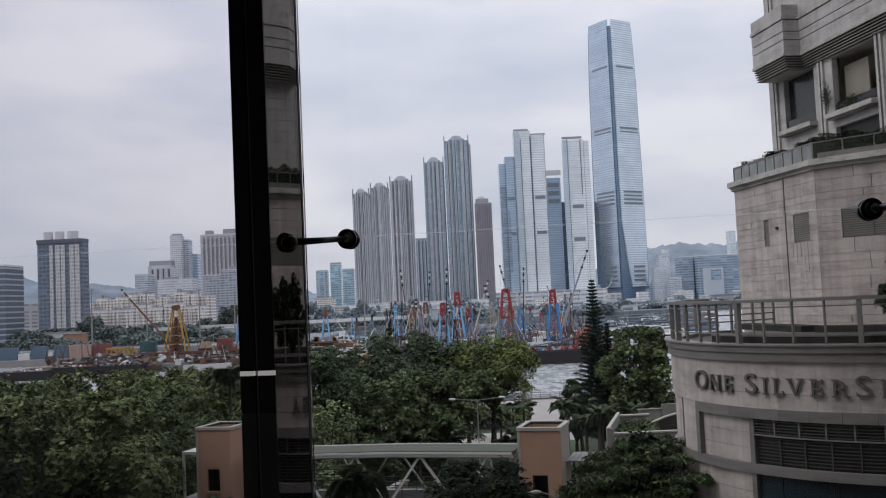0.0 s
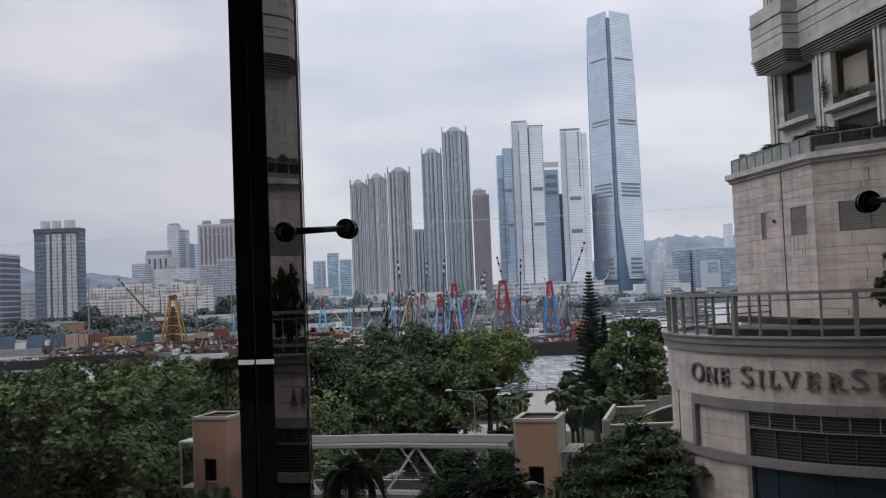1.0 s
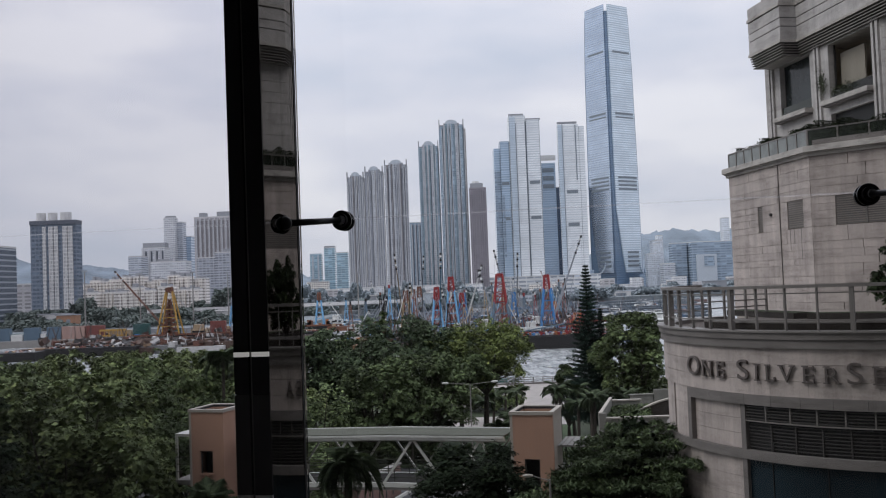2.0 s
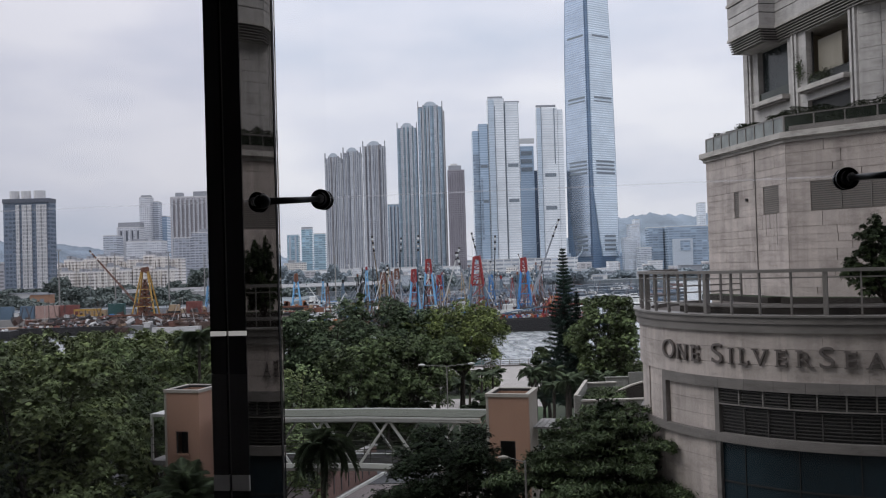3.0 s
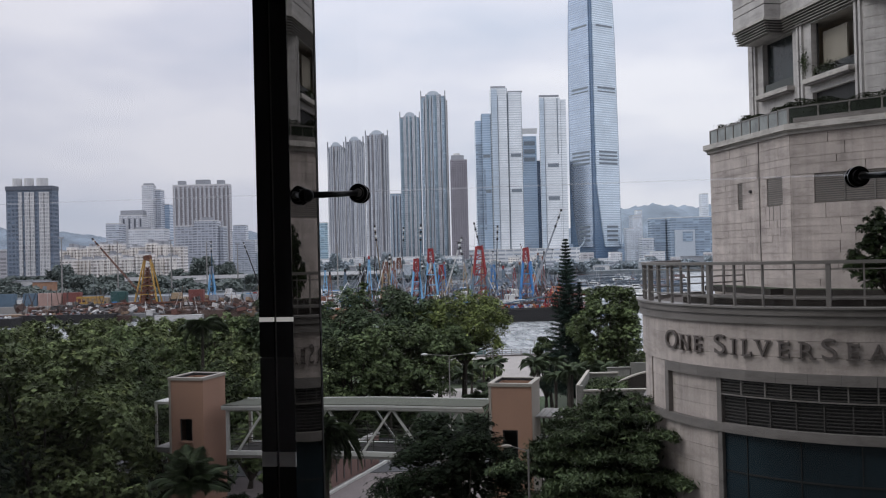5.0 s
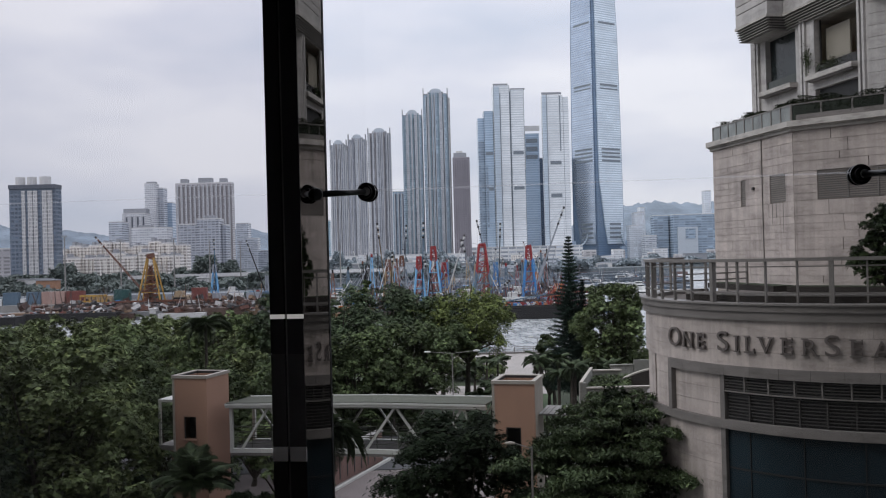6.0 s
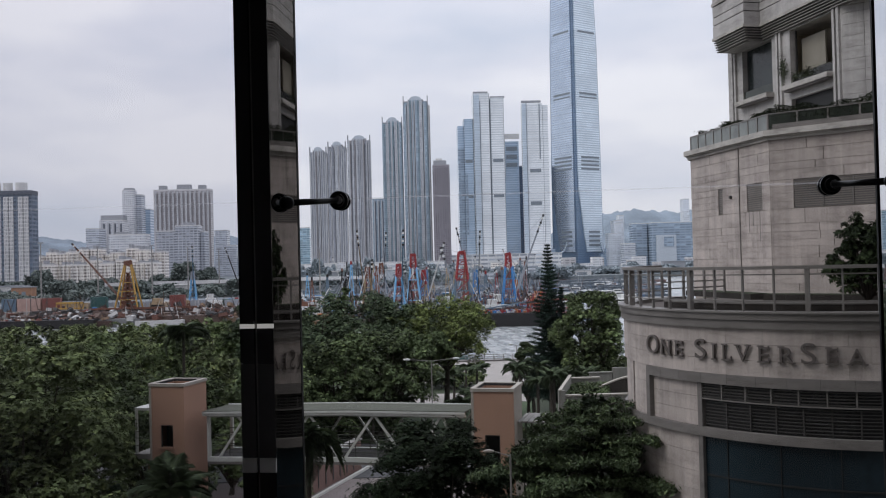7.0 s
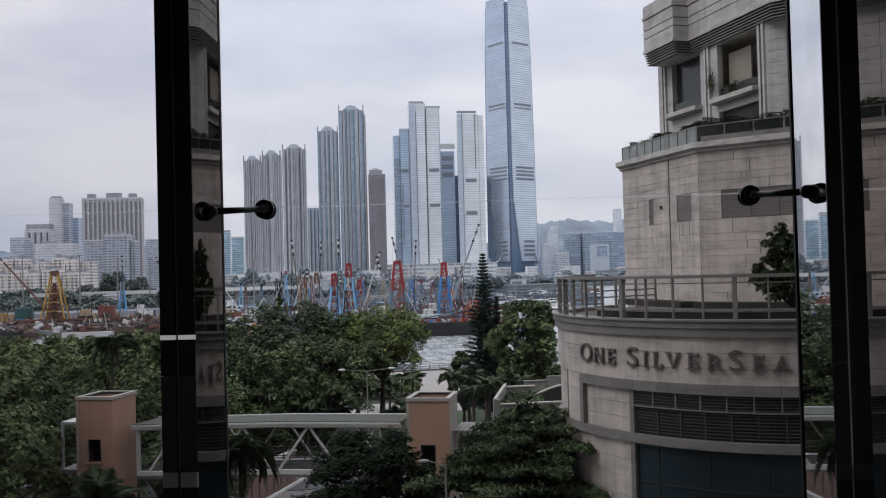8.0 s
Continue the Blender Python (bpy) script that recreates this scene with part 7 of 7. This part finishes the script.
def mast_derrick(x, y, g):
    """Small lighter with a slender mast, a lattice boom, stays, cabin and clutter."""
    col = g.choice(("sky", "blue", "steel", "white", "rust", "maroon", "tan", "red", "steel", "hull"))
    words = {"sky": "light blue", "tan": "tan brown", "hull": "black", "steel": "blue-grey"}.get(col, col)
    t = thing("mast_lighter", "working lighter with slender " + words + " mast and boom", "barge", group="mast lighters", at=(x, y, 0), turn=g.uniform(-25, 25))
    l = g.uniform(13, 20)
    h = l / 2
    part("hull", prism([(-h, -2.8), (h - 2, -2.8), (h, 0), (h - 2, 2.8), (-h, 2.8)], -2.6, 0.0, top=[(-h, -3), (h - 1.5, -3), (h + 0.8, 0), (h - 1.5, 3), (-h, 3)]), paint[g.choice(("hull", "hull", "rust", "maroon"))], t)
    top = g.uniform(9, 17)
    bm = bmesh.new()
    for sx in (-1, 1):
        bar(bm, (sx * 1.1, 0, 0), (sx * 0.12, 0, top), 0.27)
    for q in range(7):
        z = top * (q + 0.5) / 7.5
        k = 1.1 * (1 - z / top) + 0.12
        bar(bm, (-k, 0, z), (k, 0, z + top / 9 * (1 if q % 2 else -1)), 0.12)
    part("mast", bm, paint[col], t)
    part("mast_head", boxes((-0.3, 0.3, -0.3, 0.3, top - 0.3, top + 0.7)), paint[g.choice(("red", "hull", "hull", "rust", "white"))], t)
    side = g.choice((-1, 1))
    a = Vector((side * 0.8, -0.8, 1.4))
    b = Vector((side * g.uniform(2.5, 9), -0.8, g.uniform(0.75, 1.35) * top))
    bm = bmesh.new()
    up = Vector((0, 0, 0.28))
    for q in (up, -up):
        bar(bm, a + q, b + q * 0.3, 0.13)
    for k in range(10):
        p, q = a.lerp(b, k / 10), a.lerp(b, (k + 1) / 10)
        bar(bm, p + up * (1 - k / 14) * (1 if k % 2 else -1), q + up * (1 - k / 14) * (-1 if k % 2 else 1), 0.09)
    boom = part("boom", bm, paint[g.choice(("grey", "sky", "white", "rust", "grey"))], t)
    for k in range(2):
        part("boom_band", boxes((b.x - 0.22, b.x + 0.22, -1.05, -0.55, b.z - 0.3 - k * 0.9, b.z + 0.1 - k * 0.9)), paint[("hull", "white")[k]], boom)
    for p, q in (((0, 0, top), b), ((0, 0, top), (-side * h * 0.8, 0, 0.2)), (b, (b.x, -0.8, 1.0))):
        bm = bmesh.new()
        bar(bm, p, q, 0.06)
        part("stay", bm, paint["grey"], t)
    c = -side * h * 0.55
    cab = part("cabin", boxes((c - 1.7, c + 1.7, -1.9, 1.9, 0, 2.4)), paint[g.choice(("white", "white", "grey", "teal"))], t)
    part("cabin_roof", boxes((c - 1.9, c + 1.9, -2.1, 2.1, 2.4, 2.55)), paint[g.choice(("white", "blue", "grey"))], cab)
    part("cabin_windows", boxes((c - 1.5, c + 1.5, -1.95, -1.9, 1.2, 1.9)), dark_void, cab)
    for k in range(8):
        u, s = g.uniform(-h + 0.5, h - 3), g.uniform(0.25, 0.8)
        part("deck_gear", boxes((-s, s, -s * 0.7, s * 0.7, 0, s * g.uniform(0.8, 2.2)), m=pose(u, g.uniform(-2.3, -1.2), 0, 0, 0, g.uniform(0, 90))), paint[g.choice(("rust", "red", "grey", "blue", "orange", "white", "tan", "teal"))], t)


def boats():
    L = "steel barge with {} A-frame derrick and deck cargo"
    derrick_barge(16.9, 268, 26, "steel", "red", 18.9, [(-6, 20), (7.5, 8)], "grey", label=L.format("red lattice"), house="white", legs=1.6)
    derrick_barge(-1.4, 275, 18, "sky", "red", 15.7, [(1.6, 25.5)], "sky", label=L.format("red and light blue"), house="white")
    derrick_barge(3.1, 290, 20, "sky", "red", 18.7, [(-3, 15)], "grey", label=L.format("red and blue"), house="grey")
    derrick_barge(32.2, 284, 24, "blue", "red", 18.2, [(11, 29.5)], "grey", label=L.format("red and blue"), house="orange")
    derrick_barge(6.5, 300, 22, "blue", "red", 13.5, [(6.8, 22.1)], "white", label=L.format("grey"), house="white")
    derrick_barge(24.0, 310, 22, "blue", "blue", 13.0, [(1.8, 25.8), (-6, 27)], "grey", label=L.format("light blue"), house="white")
    derrick_barge(-11.2, 292, 20, "tan", "rust", 15.0, [(-3, 26.2), (1.5, 17)], "tan", label=L.format("weathered yellow"), house="white")
    derrick_barge(-20.0, 330, 20, "hull", "hull", 13.2, [(-17.5, 5.2)], "steel", label=L.format("grey"), house="white")
    derrick_barge(-55.2, 420, 22, "sky", "rust", 15.2, None, label=L.format("blue"), house="white")
    derrick_barge(-8.0, 340, 20, "grey", "rust", 16.0, [(2, 27)], "grey", label=L.format("rusty grey"), house="grey")
    derrick_barge(40.0, 330, 24, "red", "orange", 9.0, [(-16, 5.5)], "white", label=L.format("low orange"), house="orange")
    derrick_barge(-105.6, 362, 34, "yellow", "rust", 19.4, [(-20.5, 26.3)], "rust", label=L.format("tall yellow"), house="tan", legs=2.2)
    derrick_barge(-89.6, 400, 22, "sky", "grey", 14.5, [(0.3, 25)], "sky", label=L.format("light blue"), house="white", legs=0.9)
    derrick_barge(-67.4, 400, 18, "grey", "grey", 9.0, [(-8.1, 24.2)], "hull", label=L.format("low grey"), house="white", legs=0.9)
    g = random.Random(77)
    for k in range(40):
        y = g.uniform(268, 430)
        x = y * (g.uniform(-0.05, 0.135) if k < 33 else g.uniform(-0.12, -0.05))
        mast_derrick(x, y, g)
    # long dark lighter in front
    t = thing("lighter_barge", "long low dark lighter with rusty cargo", "barge", group="derrick barges", at=(28, 256, 0))
    part("hull", prism([(-13, -4), (13, -4), (14, 4), (-14, 4)], -2.6, 1.7), paint["hull"], t)
    part("stowed_boom", boxes((-12, 1, -3.2, -2.8, 3.6, 4.05)), paint["white"], t)
    bm = bmesh.new()
    bar(bm, (-13, -3.4, 1.9), (5, -3.4, 4.6), 0.32)
    part("stowed_boom", bm, paint["steel"], t)
    bm = bmesh.new()
    bar(bm, (0, -2, 4.2), (9, -2, 4.5), 0.45)
    part("stowed_boom", bm, dark_louvre, t)
    gg = random.Random(5)
    for k in range(190):
        u, s = gg.uniform(-13, 13), gg.uniform(0.12, 0.42)
        part("deck_gear", boxes((-s, s, -s, s, 0, s * gg.uniform(0.8, 2.6)), m=pose(u, gg.uniform(-3, 3), 1.7, 0, 0, gg.uniform(0, 90))), paint[gg.choice(("red", "red", "white", "rust", "orange", "blue", "grey") if u < 5 else ("red", "maroon", "rust", "rust", "white"))], t)
    for k in range(14):
        u = gg.uniform(5, 12.5)
        bm = bmesh.new()
        bar(bm, (u, -1.5, 1.7), (u + gg.uniform(-1.5, 1.5), -1.5, gg.uniform(4, 7.5)), 0.22)
        part("red_frame", bm, paint["red"], t)
    part("rubbing_strake", boxes((-13.4, 13.4, -4.15, -3.95, 1.2, 1.45)), dark_louvre, t)
    # container rows on the left quay
    g = random.Random(21)
    row = [(-184, -172, 2, "steel"), (-171.6, -166.8, 1, "white"), (-166.4, -160.2, 2, "steel"), (-157.6, -151.8, 2, "steel"), (-151.4, -142.2, 2, "pinkish"), (-141.8, -134.8, 2, "maroon"), (-123, -116.6, 2, "teal"), (-92.6, -86.4, 2, "maroon"), (-78, -72, 1, "white"), (-71, -65, 1, "grey"), (-160.0, -157.8, 1, "white")]
    row += [(-205 + 6.6 * k + g.uniform(-1, 0), -199.4 + 6.6 * k, 1, g.choice(("grey", "rust", "white", "steel", "teal", "tan"))) for k in range(22)]
    for n, (x0, x1, high, c) in enumerate(row):
        w, row_y = x1 - x0, (372 if n < 11 else 381) + g.uniform(-0.5, 0.5)
        for level in range(high):
            t = thing("shipping_container", "faded corrugated shipping container stacked on the quay", "container", group="shipping containers", at=((x0 + x1) / 2, row_y, 0.6 + level * 2.5))
            shell = part("shell", boxes((-w / 2 + 0.1, w / 2 - 0.1, -1.2, 1.2, 0, 2.48)), paint[c], t)
            for k in range(int(w / 0.7)):
                a = -w / 2 + 0.15 + k * 0.7
                part("corrugation", boxes((a, a + 0.3, -1.26, -1.2, 0.12, 2.3)), paint[c], shell)
    t = thing("yellow_gantry", "low yellow steel gantry with uprights on the quay", "gantry", at=(-130, 368, 0.6))
    part("beam", boxes((-5.3, 5.3, -0.3, 0.3, 2.6, 3.4)), paint["yellow"], t)
    part("beam", boxes((-5.3, 5.3, -0.3, 0.3, 0.6, 1.1)), paint["yellow"], t)
    for k in range(7):
        part("upright", boxes((-5.3 + k * 1.72, -5.0 + k * 1.72, -0.2, 0.2, 0, 2.6)), paint["yellow"], t)
    t = thing("lighter_barge", "long low dark lighter moored at the quay", "barge", group="derrick barges", at=(-97, 354, 0))
    part("hull", prism([(-20, -4), (20, -4), (21.5, 4), (-21, 4)], -2.6, 1.3), paint["hull"], t)
    part("bulwark", boxes((-20, 20, -4.1, -3.9, 1.3, 2.0)), paint["rust"], t)
    sheet("container_quay", -240, -58, 366, 385, -2.5, 0.6, concrete, "low concrete quay under the containers", "pavement")
    sheet("quay_land", -420, -62, 432, 575, -2.5, 1.2, land, "flat quay land with low green cover", "ground")
    # scrap lighters nearer on the left
    for k, (x, y, l) in enumerate(((-112, 300, 30), (-80, 352, 30), (-140, 285, 34), (-168, 300, 30), (-56, 360, 26))):
        t = thing("scrap_barge", "dark flat barge heaped with rusty scrap", "barge", group="scrap barges", at=(x, y, 0), turn=g.uniform(-6, 6))
        part("hull", boxes((-l / 2, l / 2, -4, 4, -2.6, 0.7)), paint["hull"], t)
        for q in range(85):
            a, b, s = g.uniform(-l / 2 + 1, l / 2 - 1), g.uniform(-3.4, 3.4), g.uniform(0.12, 0.42)
            part("scrap_heap", boxes((-s, s, -s, s, -0.2, s), m=pose(a, b, 0.8, g.uniform(-25, 25), g.uniform(-25, 25), g.uniform(0, 90))), paint[g.choice(("rust", "rust", "hull", "hull", "grey", "tan", "maroon", "rust", "white") if k not in (2, 3) else ("white", "white", "grey", "tan", "pinkish", "rust", "steel"))], t)
    # moored white motor boats
    for k in range(16):
        y = g.uniform(300, 620)
        x = y * g.uniform(0.16, 0.26)
        t = thing("motor_boat", "white moored motor boat with low cabin", "boat", group="moored boats", at=(x, y, -2.0), turn=g.uniform(-20, 20))
        l = g.uniform(7, 14)
        part("hull", prism([(-l / 2, -1.4), (l * 0.25, -1.5), (l / 2, 0), (l * 0.25, 1.5), (-l / 2, 1.4)], -0.2, 1.2, top=[(-l / 2, -1.7), (l * 0.27, -1.8), (l * 0.58, 0), (l * 0.27, 1.8), (-l / 2, 1.7)]), paint["white"], t)
        cab = part("cabin", boxes((-l * 0.3, l * 0.15, -1.2, 1.2, 1.2, 2.7)), paint["white"], t)
        part("cabin_window", boxes((-l * 0.27, l * 0.12, -1.25, -1.2, 1.8, 2.3)), dark_void, cab)
    t = thing("sailing_dinghy", "small white boat with a bare mast", "boat", group="moored boats", at=(-88.5, 300, -2.0))
    part("hull", prism([(-2.6, -0.8), (1.8, -0.9), (3.0, 0), (1.8, 0.9), (-2.6, 0.8)], -0.2, 0.8), paint["white"], t)
    bm = bmesh.new()
    tube(bm, (0, 0, 0.8), (0, 0, 6.2), 0.14, 0.08, 6)
    part("mast", bm, paint["white"], t)
    # small sampans off the quay
    for x, y in ((8.6, 156), (10.4, 163), (7.2, 153)):
        t = thing("sampan", "small grey wooden sampan moored at the quay", "boat", group="moored boats", at=(x, y, -2.0), turn=12)
        part("hull", prism([(-2.4, -0.7), (1.6, -0.7), (2.6, 0), (1.6, 0.7), (-2.4, 0.7)], -0.2, 0.6), paint["grey"], t)
        part("shelter", boxes((-1.6, 0.4, -0.6, 0.6, 0.6, 1.5)), paint["teal"], t)


boats()


def light_masts():
    for x, y, h in ((-128, 480, 30), (-152, 470, 30), (-176, 460, 32), (-119, 520, 30), (-50, 560, 28), (-98, 500, 28)):
        t = thing("light_mast", "tall pale lighting mast on the far quay", "light mast", group="light masts", at=(x, y, -2))
        bm = bmesh.new()
        tube(bm, (0, 0, 0), (0, 0, h), 0.45, 0.25, 8)
        part("pole", bm, concrete, t)
        part("lamp_ring", boxes((-1.2, 1.2, -0.4, 0.4, h - 0.4, h + 0.4)), grey_wall, t)


light_masts()


def yard_clutter():
    """Heaps of gear, crates and scrap on decks and quays, too many to count."""
    bright = [(0.0, (0.08, 0.04, 0.03)), (0.16, (0.12, 0.08, 0.07)), (0.28, (0.06, 0.07, 0.085)), (0.40, (0.21, 0.04, 0.035)), (0.50, (0.13, 0.15, 0.18)), (0.62, (0.05, 0.12, 0.24)), (0.70, (0.45, 0.45, 0.45)), (0.77, (0.20, 0.12, 0.06)), (0.84, (0.03, 0.03, 0.034))]
    # Blue-grey stops carry distance haze in the far clutter's colours.
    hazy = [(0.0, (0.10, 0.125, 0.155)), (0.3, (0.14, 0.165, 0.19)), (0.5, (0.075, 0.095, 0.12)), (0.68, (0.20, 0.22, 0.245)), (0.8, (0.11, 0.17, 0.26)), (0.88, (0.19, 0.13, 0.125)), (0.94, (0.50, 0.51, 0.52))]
    rusty = [(0.0, (0.08, 0.045, 0.035)), (0.25, (0.13, 0.085, 0.065)), (0.45, (0.05, 0.048, 0.048)), (0.62, (0.16, 0.07, 0.05)), (0.72, (0.20, 0.20, 0.20)), (0.79, (0.30, 0.20, 0.13)), (0.86, (0.60, 0.59, 0.57))]

    def mixed(name, stops):
        m = bpy.data.materials.new(name)
        m.use_nodes = True
        t = m.node_tree
        p = t.nodes["Principled BSDF"]
        geo = t.nodes.new("ShaderNodeNewGeometry")
        col = ramp_node(t, geo.outputs["Random Per Island"], stops)
        col.node.color_ramp.interpolation = "CONSTANT"
        n = node(t, "ShaderNodeTexNoise", Scale=1.2, Detail=4.0)
        t.links.new(geo.outputs["Position"], n.inputs["Vector"])
        t.links.new(mix_node(t, 0.5, col, mix_node(t, 1.0, col, n.outputs[0], "MULTIPLY")), p.inputs["Base Color"])
        p.inputs["Roughness"].default_value = 0.75
        return m
    bright_mat, rusty_mat, hazy_mat = mixed("mixed_yard_clutter", bright), mixed("rusty_yard_clutter", rusty), mixed("haze_tinted_clutter", hazy)
    g = random.Random(31)
    for label, lo, hi, y0, y1, count in (("heaped rusty gear and crates on the quay barges", -0.43, -0.15, 300, 400, 520), ("heaped gear, drums and crates on the lighters", -0.06, 0.16, 262, 420, 3000), ("small pontoons and moored craft", -0.1, 0.27, 420, 780, 2000)):
        bm = bmesh.new()
        for k in range(count // 14 if y0 < 300 else count // 10):
            y = y0 + (y1 - y0) * g.random() ** 1.6
            x, l = y * g.uniform(lo, hi), g.uniform(6, 13)
            box(bm, x - l, x + l, y - 3, y + 3, -2.3, g.uniform(-0.6, 0.9) if y < 420 else g.uniform(-1.3, -0.2))
        for k in range(count):
            y = y0 + (y1 - y0) * g.random() ** 2.2
            x = y * g.uniform(lo, hi)
            s = g.uniform(0.2, 0.9) if g.random() < 0.85 else g.uniform(0.9, 1.6)
            if g.random() < 0.16:
                bar(bm, (x, y, 0), (x + g.uniform(-3, 3), y, g.uniform(2, 8)), g.uniform(0.1, 0.22))
            else:
                box(bm, -s, s, -s * 0.7, s * 0.7, -s * 0.5, s * g.uniform(0.2, 0.9), m=pose(x, y, g.uniform(0.2, 1.8) if y < 420 else -1.4, g.uniform(-30, 30), g.uniform(-30, 30), g.uniform(0, 90)))
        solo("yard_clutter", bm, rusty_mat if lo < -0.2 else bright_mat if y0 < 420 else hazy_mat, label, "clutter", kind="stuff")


yard_clutter()
